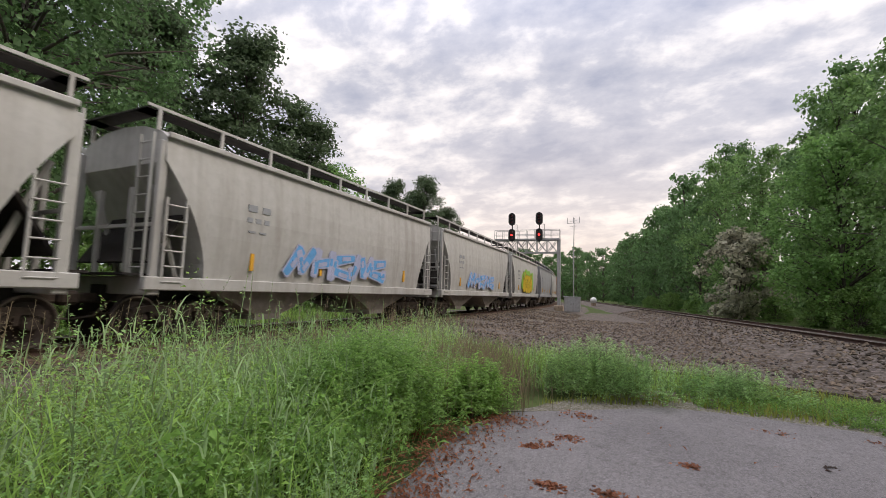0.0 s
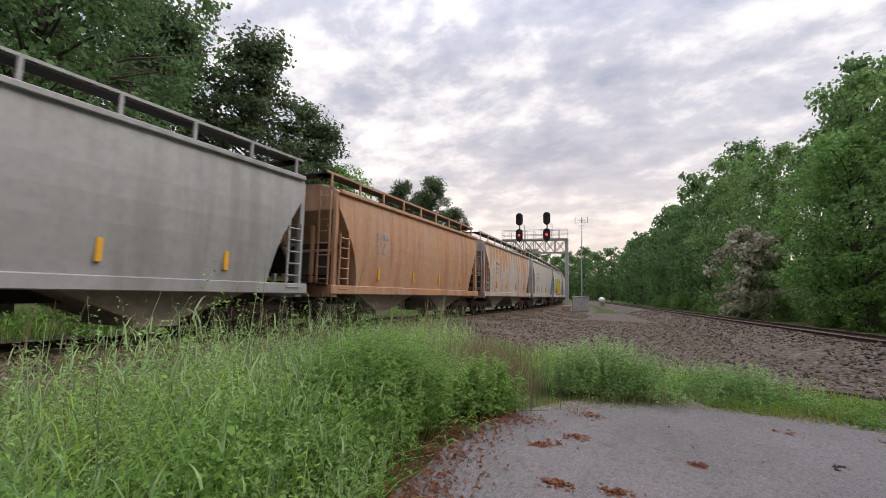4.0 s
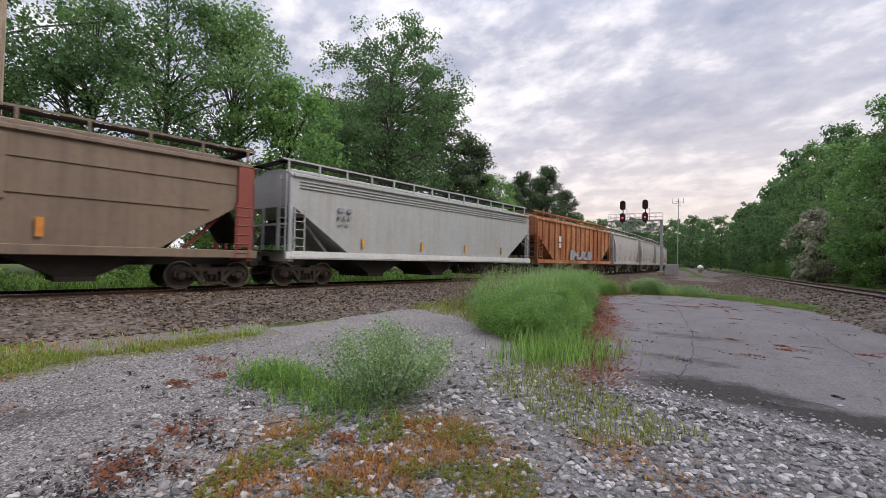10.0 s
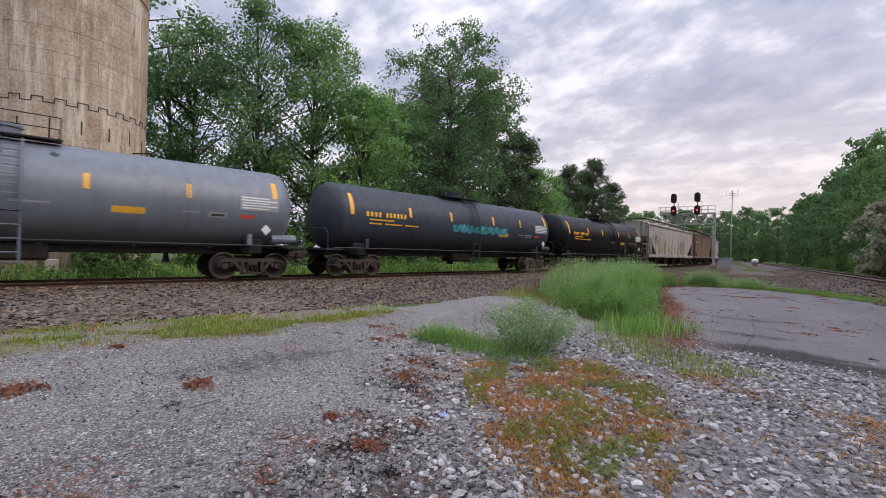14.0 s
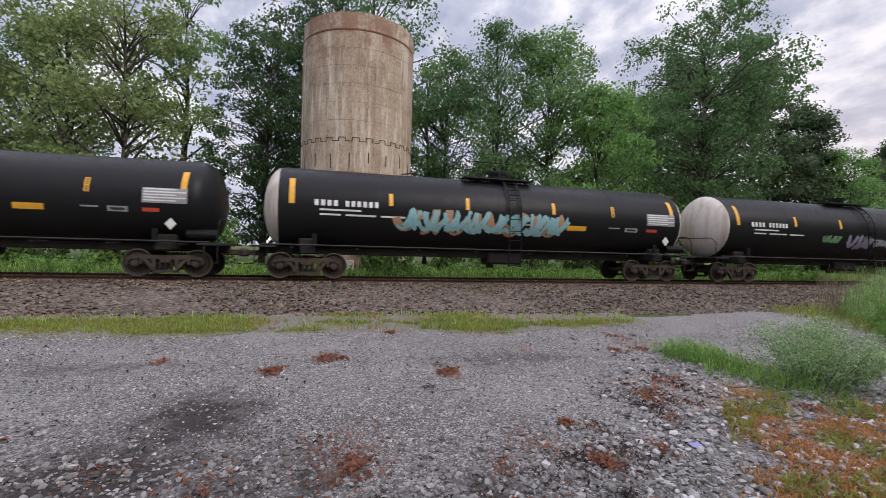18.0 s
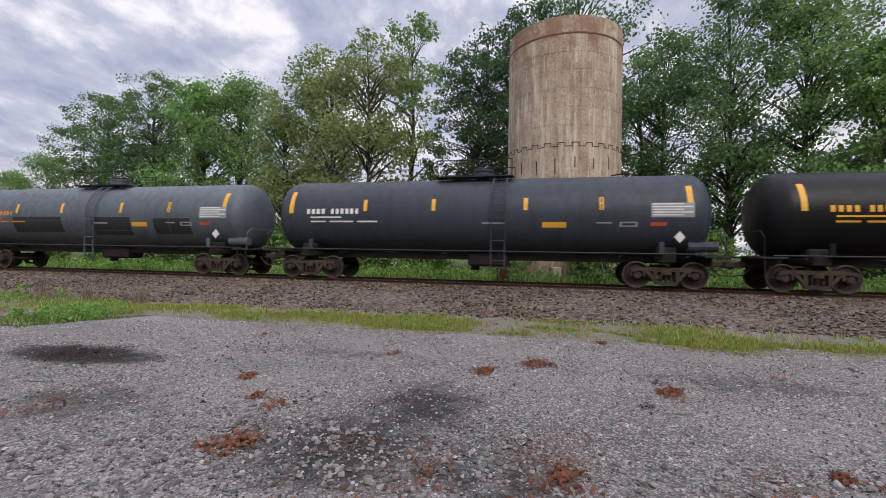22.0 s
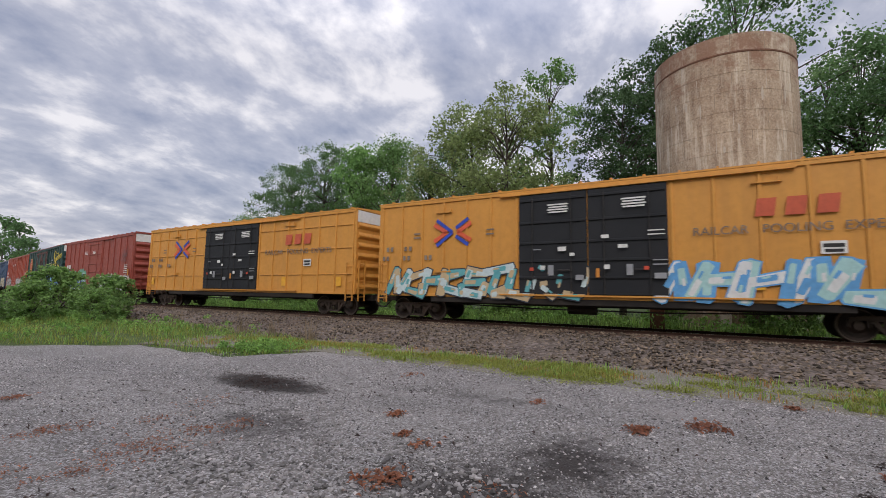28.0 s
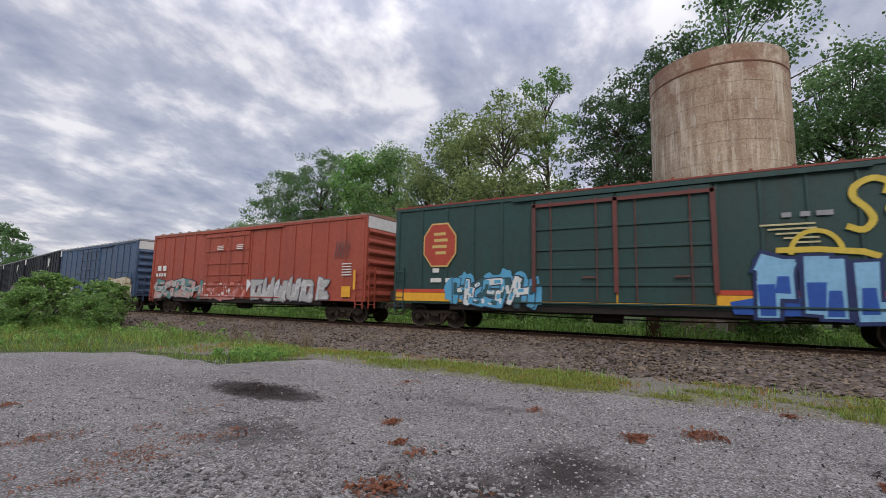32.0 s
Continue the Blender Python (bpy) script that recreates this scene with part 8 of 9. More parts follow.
def weed_stems(name, pts, height, material, label, seed, per=30, size=0.05, width=0.2, rise=0.8, lean=0.25, low=0.12, stalk=0.0):
    """Upright weeds: narrow leaflets set round leaning stems, thinning to the tip."""
    rng = np.random.default_rng(seed)
    n = len(pts)
    h = np.asarray(height) * (0.6 + 0.5 * rng.random(n))
    a = rng.random(n) * 6.28
    tilt = np.stack([np.cos(a), np.sin(a)], 1) * (lean * rng.random(n))[:, None]
    P, H, T = np.repeat(pts, per, axis=0), np.repeat(h, per), np.repeat(tilt, per, axis=0)
    m = n * per
    t = low + (1 - low) * rng.random(m) ** 0.75
    base = np.column_stack([P + T * (H * t ** 2)[:, None], H * t])
    b = rng.random(m) * 6.28
    d = np.column_stack([np.cos(b), np.sin(b), rise * (0.4 + rng.random(m))])
    d /= np.linalg.norm(d, axis=1)[:, None]
    side = np.column_stack([-np.sin(b), np.cos(b), rng.normal(size=m) * 0.4])
    L = (size * (0.6 + 0.8 * rng.random(m)) * (1.25 - 0.65 * t))[:, None]
    mid = base + d * L * 0.5
    tip = base + d * L - np.array([0, 0, 1]) * L * 0.35
    V = np.stack([base, mid + side * L * width, tip, mid - side * L * width], 1).reshape(-1, 3)
    if stalk:
        foot, half = np.column_stack([pts, np.zeros(n)]), np.column_stack([np.sin(a), -np.cos(a), np.zeros(n)]) * stalk / 2
        knee = np.column_stack([pts + tilt * (h * 0.3)[:, None], h * 0.55])
        top = np.column_stack([pts + tilt * h[:, None], h])
        V = np.concatenate([V, np.stack([foot - half, foot + half, knee + half, knee - half], 1).reshape(-1, 3), np.stack([knee - half, knee + half, top + half * 0.4, top - half * 0.4], 1).reshape(-1, 3)])
        m += 2 * n
    return tagged(new(name, card_mesh(name, V, np.arange(m * 4).reshape(-1, 4), material)), label, "weeds", kind="stuff")


def litter(name, centres, radius, per, size, material, label, seed, z=0.05):
    """Small curled leaves lying in loose heaps."""
    rng = np.random.default_rng(seed)
    P = []
    for (x, y), r, k in zip(centres, radius, per):
        q = rng.normal(size=(k, 2)) * r * 0.5
        q[:, 0] *= 1.5
        hz = np.clip(0.028 - 0.03 * np.linalg.norm(q, axis=1) / (r + 1e-6), 0, 1)
        P.append(np.column_stack([x + q[:, 0], y + q[:, 1], z + hz * rng.random(k)]))
    P = np.concatenate(P)
    n = len(P)
    t = rng.normal(size=(n, 3)) * np.array([1, 1, 0.25])
    t /= np.linalg.norm(t, axis=1)[:, None]
    up = np.tile(np.array([0, 0, 1.0]), (n, 1)) + rng.normal(size=(n, 3)) * 0.35
    s = np.cross(up, t)
    s /= np.linalg.norm(s, axis=1)[:, None]
    L = size * (0.6 + 1.1 * rng.random((n, 1)))
    W = L * 0.19
    lift = np.array([0, 0, 1.0]) * L * 0.22
    V = np.stack([P - t * L / 2, P + s * W + lift, P + t * L / 2, P - s * W + lift], 1).reshape(-1, 3)
    return tagged(new(name, card_mesh(name, V, np.arange(n * 4).reshape(-1, 4), material)), label, "leaf litter", kind="stuff")


rs = random.Random(21)
# ballast on the near slope of the main track
pts, zs = [], []
for i in range(36000):
    s = rs.uniform(-34, 62) if i % 4 else rs.uniform(-14, 30)
    o = rs.uniform(0.95, 6.3) if i % 6 else rs.uniform(-0.6, 0.6)
    x, y, h = track(s)
    z = float(np.interp(o, [p[0] for p in BALLAST], [p[1] for p in BALLAST]))
    pts.append((x + o * math.cos(radians(h)), y + o * math.sin(radians(h))))
    zs.append(z + 0.01)
stones("ballast_stones", np.array(pts), zs, 0.05, M["ballast_stone"], "loose brown and grey crushed ballast stones", 31)
pts, zs = [], []
for i in range(9000):
    s, o = rs.uniform(8, 75), rs.uniform(-4.0, -0.9) if i % 3 else rs.uniform(0.9, 4)
    x, y, h = side_track(s)
    pts.append((x + o * math.cos(radians(h)), y + o * math.sin(radians(h))))
    zs.append(float(np.interp(o, [-4, -2.6, -1.7, 1.7, 2.6, 4.2], [-0.03, 0.3, 0.44, 0.44, 0.3, -0.03])) + 0.01)
stones("ballast_stones_side", np.array(pts), zs, 0.065, M["ballast_stone"], "loose brown and grey ballast of the second track", 32)
ap = scatter([(-12.6, 31.6), (-6.5, 32.2), (-3.4, 30.6), (-9.6, 54), (-14.6, 54)], 7000, rs)
stones("apron_stones", ap, np.full(len(ap), 0.03), 0.05, M["ballast_stone"], "loose brown and grey stones between the tracks", 30)
# coarse grey gravel in front of the pad, thinning out to the left
COARSE = [(-7.2, 10.0), (-3.4, 9.4), (0.4, 9.0), (6, 9.4), (8, 1.6), (3.5, -0.2), (0.8, 0.0), (-2.6, 1.0), (-4.6, 2.4), (-7.0, 4.6)]
M["gravelbed"] = mat("dark_gravel_bed", (0.185, 0.177, 0.174), 0.95, 0, (0.095, 0.088, 0.085), 22, 1.5, 0.9, 0.9, speckle=((0.30, 0.295, 0.30), 40, 0.7))
sheet("gravel_bed", [(-3.2, 8.6), (0.4, 8.2), (6, 8.6), (6.6, 2.4), (3.4, 1.2), (1.2, 1.7), (-1.2, 2.8), (-2.6, 4.2), (-3.6, 6.0)], 0.0255, M["gravelbed"], "dark gritty bed under loose grey gravel", "gravel", seed=14, wobble=0.3, step=0.3)
cp = ragged(scatter(COARSE, 25000, rs, lambda x, y: rs.random() < 0.30 + 0.70 * smooth(-5.5, -1.5, x)), COARSE, 1.1, 3)
stones("coarse_gravel", cp, np.full(len(cp), 0.026), 0.031, M["gravel_stone"], "coarse loose grey gravel stones", 33, True)
NEARG = [(-4.2, 4.0), (-1.2, 2.4), (3, 0.8), (1, -3.0), (-1.0, -4.0), (-2.6, -5.6), (-4.9, -3.0), (-4.2, 0.2)]
cp = ragged(scatter(NEARG, 10500, rs), NEARG, 1.3, 6)
stones("near_gravel", cp, np.full(len(cp), 0.022), 0.024, M["lot_stone"], "loose grey gravel stones on the lot", 34, True)
LEFTG = [(-9.0, -8), (-6.9, -12), (-3, -14), (-0.6, -4), (-2.0, 1.0), (-4, 4), (-7.5, 10.5), (-9.5, 9)]
cp = scatter(LEFTG, 26000, rs, lambda x, y: (rs.random() < 0.12 or ((x + 5.45) / 0.6) ** 2 + ((y + 7.0) / 1.4) ** 2 > 1) and noise.noise((x * 0.8, y * 0.45, 11)) + 0.6 * noise.noise((x * 2.6, y * 1.3, 11)) > -0.28)
stones("fine_gravel", cp, np.full(len(cp), 0.021), 0.0155, M["pebble"], "fine grey gravel pressed into the lot", 35)

rim = np.array([(rs.uniform(-3.2, 6.3), 0) for _ in range(3000)])
rim[:, 1] = np.interp(rim[:, 0], [-3.2, 0.4, 6.4], [8.75, 8.3, 9.0]) + np.abs(np.random.default_rng(37).normal(0, 0.45, len(rim))) - 0.15
stones("rim_gravel", rim, np.full(len(rim), 0.045), 0.022, M["gravel_stone"], "grey gravel spilled over the asphalt's rim", 38)
# tall grass beside the pad
TALL = [(-4.4, 10.2), (-5.5, 10.9), (-6.9, 11.9), (-9.2, 13.6), (-10.9, 15.4), (-12.2, 18), (-13.2, 24), (-13.6, 30), (-11.2, 29.6), (-10.3, 26.8), (-9.9, 24.4), (-8.6, 21.6), (-7.6, 18.9), (-6.0, 15.2), (-4.95, 12.2)]


def tall_h(p):
    lump = np.array([0.92 + 0.6 * noise.noise((x * 0.75, y * 0.75, 13)) for x, y in p])
    return lump * (0.5 + 0.5 * np.clip(rim_distance(p, TALL) / 0.8, 0, 1)) * tall_base(p)


def tall_base(p):
    return 0.55 + 0.75 * np.clip((p[:, 1] - 10.2) / 4.5, 0, 1)


tp = scatter(TALL, 8000, rs)
blades("tall_grass", tp, 0.0, tall_h(tp) * 0.9, 0.011, 1.0, M["grass"], "tall lush green grass beside the asphalt pad", 41)
tp = scatter(TALL, 5200, rs)
weed_stems("feathery_weeds", tp, tall_h(tp) * 0.98, M["bluegrass"], "feathery blue-green weeds among tall grass", 42, 26, 0.052, 0.17)
tp = scatter(TALL, 2200, rs)
weed_stems("light_weeds", tp, tall_h(tp) * 1.05, M["grass"], "light green leafy weeds among tall grass", 40, 24, 0.06, 0.16)
tp = scatter(TALL, 9000, rs)
blades("curled_tips", tp, tall_h(tp) * (0.45 + 0.5 * np.random.default_rng(29).random(len(tp))), 0.16, 0.011, 0.95, M["grass_pale"], "pale curled flowering tips of weeds", 39, "weeds")
# leafy clumps at the end of the asphalt
def clump(cx, cy, a, b, k, seed):
    r = np.random.default_rng(seed)
    q = r.normal(size=(k, 2)) * 0.5
    f = np.exp(-0.5 * (q ** 2).sum(1))
    return np.column_stack([cx + q[:, 0] * a, cy + q[:, 1] * b]), 0.55 + 0.45 * f


r = random.Random(61)
tp, hs = [], []
for i in range(32):
    v = i / 31
    x, y = -5.3 - 2.2 * v + r.uniform(-1.9, 0.0) * (i % 2), 10.9 + 6.8 * v + r.uniform(-0.6, 0.6)
    q, f = clump(x, y, r.uniform(0.35, 0.7), r.uniform(0.35, 0.7), 75, 300 + i)
    tp.append(q)
    hs.append(f * min(0.72 + 0.14 * (y - 11.0), r.uniform(0.95, 1.5)))
weed_stems("mugwort_thicket", np.concatenate(tp), np.concatenate(hs), M["weedleaf"], "bushy leafy green weeds standing in tall grass", 150, 52, 0.085, 0.15, 0.5, 0.35)
tp = scatter([(-4.3, 9.8), (-5.4, 10.3), (-8.8, 12.6), (-11.6, 13.2), (-12.2, 16.5), (-10.8, 15.6), (-9.0, 13.8), (-6.8, 12.2), (-5.4, 11.2)], 2600, rs)
blades("front_weeds", tp, 0.0, 0.10 + 0.30 * np.random.default_rng(62).random(len(tp)) ** 2, 0.013, 0.8, M["grass_dry"], "low yellow-green weeds before the tall grass", 151)
tp, f = clump(-10.5, 24.4, 0.75, 1.3, 420, 141)
weed_stems("goldenrod_clump", tp, 1.28 * f, M["weedleaf"], "dense bright green leafy weed clump beside the asphalt", 142, 60, 0.10, 0.12, 0.45)
tp, f = clump(-9.9, 26.3, 0.4, 0.5, 150, 143)
weed_stems("goldenrod_clump_small", tp, 0.8 * f, M["weedleaf"], "small bright green leafy weed clump at the asphalt's end", 144, 60, 0.09, 0.12, 0.45)
tp, f = clump(-8.7, 28.4, 1.0, 0.5, 420, 145)
weed_stems("mugwort_clump", tp, 1.0 * f, M["bluegrass"], "grey-green upright weeds behind the asphalt", 146, 46, 0.075, 0.14)
tp, f = clump(-6.6, 29.3, 0.9, 0.5, 220, 147)
weed_stems("mugwort_clump_low", tp, 0.65 * f, M["bluegrass"], "low grey-green weeds behind the asphalt", 148, 40, 0.07, 0.14)
BACK = [(-8.0, 13.2), (-10.0, 13.0), (-12.6, 17), (-13.6, 24), (-13.8, 31), (-12.0, 31), (-11.6, 24), (-10.4, 18)]
sp_ = scatter(BACK, 620, rs)
weed_stems("seed_stalks", sp_, np.full(len(sp_), 1.45), M["seed"], "dry brown seed stalks above tall grass", 43, 22, 0.045, 0.16, 1.1, 0.35, 0.68, 0.010)
sp_ = scatter(TALL, 420, rs)
weed_stems("pale_seed_stalks", sp_, tall_h(sp_) * 1.3, M["grass_pale"], "pale flowering stalks above tall grass", 44, 22, 0.035, 0.16, 1.1, 0.35, 0.7, 0.008)
# leafy weeds along the pad's rim
cs, rr = [], []
for i in range(120):
    f = i / 120
    x, y = -5.6 - 4.0 * f + rs.uniform(-0.6, 0.2), 13.0 + 11.5 * f + rs.uniform(-0.5, 0.5)
    cs.append((x - 0.6, y, rs.uniform(0.2, 0.8)))
    rr.append(rs.uniform(0.18, 0.34))
V, F = leaves(cs, rr, [150] * len(cs), 0.042, np.random.default_rng(45), 0.9, 0.2)
tagged(new("leafy_weeds", card_mesh("leafy_weeds", V, F, M["weedleaf"])), "bright green leafy weeds at the rim of the asphalt", "weeds", kind="stuff")
tp, f = clump(-10.7, 27.4, 1.1, 1.3, 2600, 47)
blades("dry_grass", tp, 0.0, 1.0 * f, 0.008, 0.4, M["seed"], "dry brown grass between green clumps", 47)
fk = lambda x, y: noise.noise((x * 0.9, y * 0.9, 5)) + 0.4 * noise.noise((x * 3, y * 3, 5)) > -0.1
tp = scatter([(-12.4, 28.0), (-9.6, 28.4), (-7.2, 29.0), (-6.6, 30.2), (-8.6, 31.5), (-12.4, 32)], 2600, rs, fk)
blades("far_grass", tp, 0.0, 0.35 + 0.35 * np.random.default_rng(30).random(len(tp)), 0.012, 0.6, M["grass"], "green grass clumps behind the asphalt pad", 46)
VERGE_R = [(-9.4, 27.2), (-8.0, 28.9), (-4.3, 29.2), (-0.5, 23.7), (6, 15.6), (9.5, 12.0), (9.0, 8.0), (6.7, 8.0), (6.4, 12.4), (1.2, 18.8), (-1.4, 24.6), (-5.2, 28.4), (-7.5, 28.3)]
tp = scatter(VERGE_R, 11000, rs, lambda x, y: noise.noise((x * 0.9, y * 0.9, 3)) + 0.5 * noise.noise((x * 3, y * 3, 3)) > -0.3)
blades("verge_grass", tp, 0.03, 0.06 + 0.16 * np.random.default_rng(13).random(len(tp)), 0.012, 0.5, M["grass_dry"], "short yellow-green grass beside the asphalt", 48)
ROUGH = [(-8.0, 29.0), (-4.6, 29.2), (-0.8, 24.2), (5.0, 17.6), (6.8, 16.0), (5.4, 18.6), (0.6, 25.0), (-3.2, 30.4), (-6.5, 32.0), (-12.3, 32.4), (-12.3, 31)]
rk = lambda x, y: noise.noise((x * 0.7, y * 0.7, 8)) + 0.5 * noise.noise((x * 2.5, y * 2.5, 8)) > -0.2
tp = scatter(ROUGH, 5200, rs, rk)
blades("rough_grass", tp, 0.0, 0.06 + 0.14 * np.random.default_rng(12).random(len(tp)), 0.013, 0.6, M["grass_dry"], "rough green grass beside the second track", 49)
tp = scatter([(-7.9, 28.6), (-7.2, 29.8), (-4.3, 30.2), (-0.2, 24.7), (5.4, 16.6), (4.6, 16.0), (-1.4, 24.5), (-5.2, 28.3)], 5200, rs, rk)
weed_stems("pad_end_weeds", tp, 0.10 + 0.16 * np.random.default_rng(15).random(len(tp)), M["weedleaf"], "bright low green weeds behind the end of the asphalt", 83, 12, 0.045, 0.2)
# strip between ballast and lot
STRIP = [(-9.1, -9.5), (-9.0, -4), (-9.1, 0), (-8.8, 3.4), (-9.7, 7.4), (-11.0, 7.6), (-11.3, 0), (-11.3, -10), (-10, -15.5), (-7.2, -15)]
gk = lambda x, y: noise.noise((x * 1.1, y * 0.5, 4)) + 0.5 * noise.noise((x * 3.1, y * 3.1, 4)) > -0.1 + 0.3 * abs(x + 9.8)
tp = scatter(STRIP, 22000, rs, gk)
blades("strip_grass", tp, 0.03, 0.03 + 0.10 * np.random.default_rng(3).random(len(tp)) ** 2, 0.014, 0.7, M["grass_dry"], "strip of short yellow-green grass along the ballast", 50)
tp = scatter(STRIP, 1500, rs, lambda x, y: noise.noise((x * 2.1 + 9, y * 1.2, 1)) > 0.15)
blades("strip_weeds", tp, 0.03, 0.06 + 0.18 * np.random.default_rng(4).random(len(tp)), 0.014, 0.5, M["grass"], "green weeds in the grass strip", 51)
mc = [tuple(p) for p in scatter(STRIP, 460, rs, gk)]
litter("low_weed_mat", mc, [0.4] * len(mc), [80] * len(mc), 0.04, M["grass_dry"], "low mat of yellow-green weeds along the ballast", 87, 0.035)
tp = scatter(STRIP, 1400, rs, lambda x, y: noise.noise((x * 1.3 + 3, y * 0.9, 2)) > 0.12)
blades("strip_dead_weeds", tp, 0.03, 0.05 + 0.12 * np.random.default_rng(26).random(len(tp)), 0.012, 0.8, M["redweed"], "orange dying weeds along the grass strip", 86)
# rough green at the far left end of the lot
LEFTV = [(-7.0, -10.4), (-9.5, -9.4), (-11.6, -14), (-11.8, -40), (-2, -40), (-3.2, -19.5), (-6.9, -14.6)]
lk = lambda x, y: noise.noise((x * 0.6, y * 0.35, 6)) + 0.5 * noise.noise((x * 2.2, y * 1.5, 6)) > -0.18
tp = scatter(LEFTV, 6000, rs)
blades("short_verge", tp, 0.0, 0.06 + 0.12 * np.random.default_rng(25).random(len(tp)), 0.014, 0.6, M["grass_dry"], "short yellow-green grass at the lot's edge", 84)
cs = [(rs.uniform(-9.4, -7.7), rs.uniform(-12.2, -10.3), rs.uniform(0.03, 0.16)) for i in range(70)] + [(x, y, rs.uniform(0.1, 0.5)) for x, y in scatter(LEFTV, 190, rs, lk) if y < -15]
V, F = leaves(cs, [rs.uniform(0.12, 0.32) for _ in cs], [40] * len(cs), 0.07, np.random.default_rng(85), 0.6, 0.2)
tagged(new("verge_weeds", card_mesh("verge_weeds", V, F, M["weedleaf"])), "bright green leafy weeds at the lot's edge", "weeds", kind="stuff")
tp = scatter(LEFTV, 12000, rs, lk)
vh = np.array([0.16 + 0.3 * max(0.0, 0.4 + noise.noise((x * 0.5, y * 0.3, 9))) * smooth(-11, -18, y) for x, y in tp])
blades("rough_verge", tp[::2], 0.0, vh[::2], 0.016, 0.8, M["grass_dry"], "yellow-green grass at the lot's edge", 54)
blades("rough_verge_weeds", tp[1::2], 0.0, vh[1::2] * 1.05, 0.016, 0.8, M["weedleaf"], "rough green grass and weeds at the lot's edge", 52)
tp = np.array([(cx + rs.gauss(0, 0.13), cy + rs.gauss(0, 0.16)) for cx, cy in ((-10.6, -11.6), (-10.9, -13.8), (-11.0, -15.8), (-10.8, -20.0)) for i in range(46)])
blades("dry_stalk_clumps", tp, 0.0, np.full(len(tp), 0.8), 0.013, 0.4, M["seed"], "dark dry weed stalks beside the ballast", 53)
# weeds on the bank behind the train
bank = [(-19.8, -60), (-19.8, 0), (-20.6, 25), (-22.5, 45), (-28, 45), (-25, 20), (-24.5, -60)]
tp = scatter(bank, 16000, rs)
blades("bank_weeds", tp, 0.3, 0.30 + 0.4 * np.random.default_rng(6).random(len(tp)), 0.03, 0.6, M["grass"], "bright green weeds on the bank behind the track", 54)
cs = [(rs.uniform(-24.0, -20.4), rs.uniform(-60, 30), 0.35 + rs.uniform(0.1, 0.5)) for i in range(420)]
V, F = leaves(cs, [rs.uniform(0.3, 0.6) for _ in cs], [40] * len(cs), 0.13, np.random.default_rng(55), 0.6, 0.2)
tagged(new("bank_brush", card_mesh("bank_brush", V, F, M["weedleaf"])), "leafy green brush behind the track", "brush", kind="stuff")


# the grey-green shrub and its grass clump in the gravel
def shrub():
    t = thing("roadside_weed", "grey-green feathery weed bush growing in gravel", "weed bush", pose(-4.75, 6.35, 0.02))
    stems, cs, rr = Build(), [], []
    for i in range(85):
        a, r = rs.uniform(0, 6.28), rs.random() ** 0.6 * 0.95
        h = rs.uniform(0.65, 1.0) * (1 - 0.35 * r)
        p0 = (0.35 * r * math.cos(a), 0.35 * r * math.sin(a), 0)
        p1 = (r * 0.75 * math.cos(a), r * 0.75 * math.sin(a), h * 0.6)
        p2 = (r * math.cos(a), r * math.sin(a), h)
        stems.tube([p0, p1, p2], [0.007, 0.005, 0.002], 4)
        for f in (0.35, 0.55, 0.75, 0.95):
            q = Vector(p1).lerp(Vector(p2), (f - 0.5) * 2) if f > 0.5 else Vector(p0).lerp(Vector(p1), f * 2)
            cs.append(tuple(q))
            rr.append(0.16)
    tagged(part("stalk", stems, M["grass_pale"], t), kind="stuff")
    V, F = leaves(cs, rr, [34] * len(cs), 0.028, np.random.default_rng(61), 1.2)
    ob = new("foliage", card_mesh("foliage", V, F, M["grass_pale"]))
    ob.parent = t


shrub()
tp = np.concatenate([np.column_stack([np.random.default_rng(62).normal(-6.15, 0.38, 1500), np.random.default_rng(63).normal(5.75, 0.22, 1500)]),
                     np.column_stack([np.random.default_rng(64).normal(-5.0, 0.55, 900), np.random.default_rng(65).normal(5.7, 0.25, 900)])])
blades("grass_clump", tp[::3], 0.02, 0.06 + 0.30 * np.random.default_rng(27).random(len(tp[::3])), 0.010, 0.7, M["grass"], "bright green grass clump in the gravel", 66)
weed_stems("leafy_clump", tp[::4], 0.12 + 0.3 * np.random.default_rng(31).random(len(tp[::4])) * np.exp(-((tp[::4, 1] - 5.75) / 0.4) ** 2), M["weedleaf"], "leafy green weeds in the gravel", 65, 18, 0.04, 0.2)
tp = np.array([(rs.gauss(-4.3, 0.42), rs.gauss(10.0, 0.6)) for _ in range(1300)])
blades("pad_corner_grass", tp, 0.02, 0.15 + 0.4 * np.random.default_rng(28).random(len(tp)), 0.012, 0.45, M["grass"], "green grass at the corner of the asphalt", 67)
# dying orange weeds in the gravel
WEEDY = [(-4.8, 4.8), (-3.5, 6.5), (-2.3, 5.9), (-1.4, 4.3), (-1.1, 2.8), (-1.8, 2.4), (-3.0, 3.2)]
wk = lambda x, y: noise.noise((x * 1.4, y * 1.4, 7)) + 0.35 * noise.noise((x * 5, y * 5, 2)) > -0.08
tp = ragged(scatter(WEEDY, 14000, rs, wk), WEEDY, 0.4, 8)
blades("dying_weeds", tp, 0.02, 0.02 + 0.06 * np.random.default_rng(7).random(len(tp)), 0.010, 0.9, M["redweed"], "orange dying weeds in the gravel", 68)
tp = scatter(WEEDY, 1700, rs, lambda x, y: noise.noise((x * 1.9 + 5, y * 1.9, 3)) > 0.05)
weed_stems("low_weeds", tp, np.full(len(tp), 0.10), M["grass_dry"], "yellow-green low weeds in the gravel", 69, 14, 0.03, 0.22)
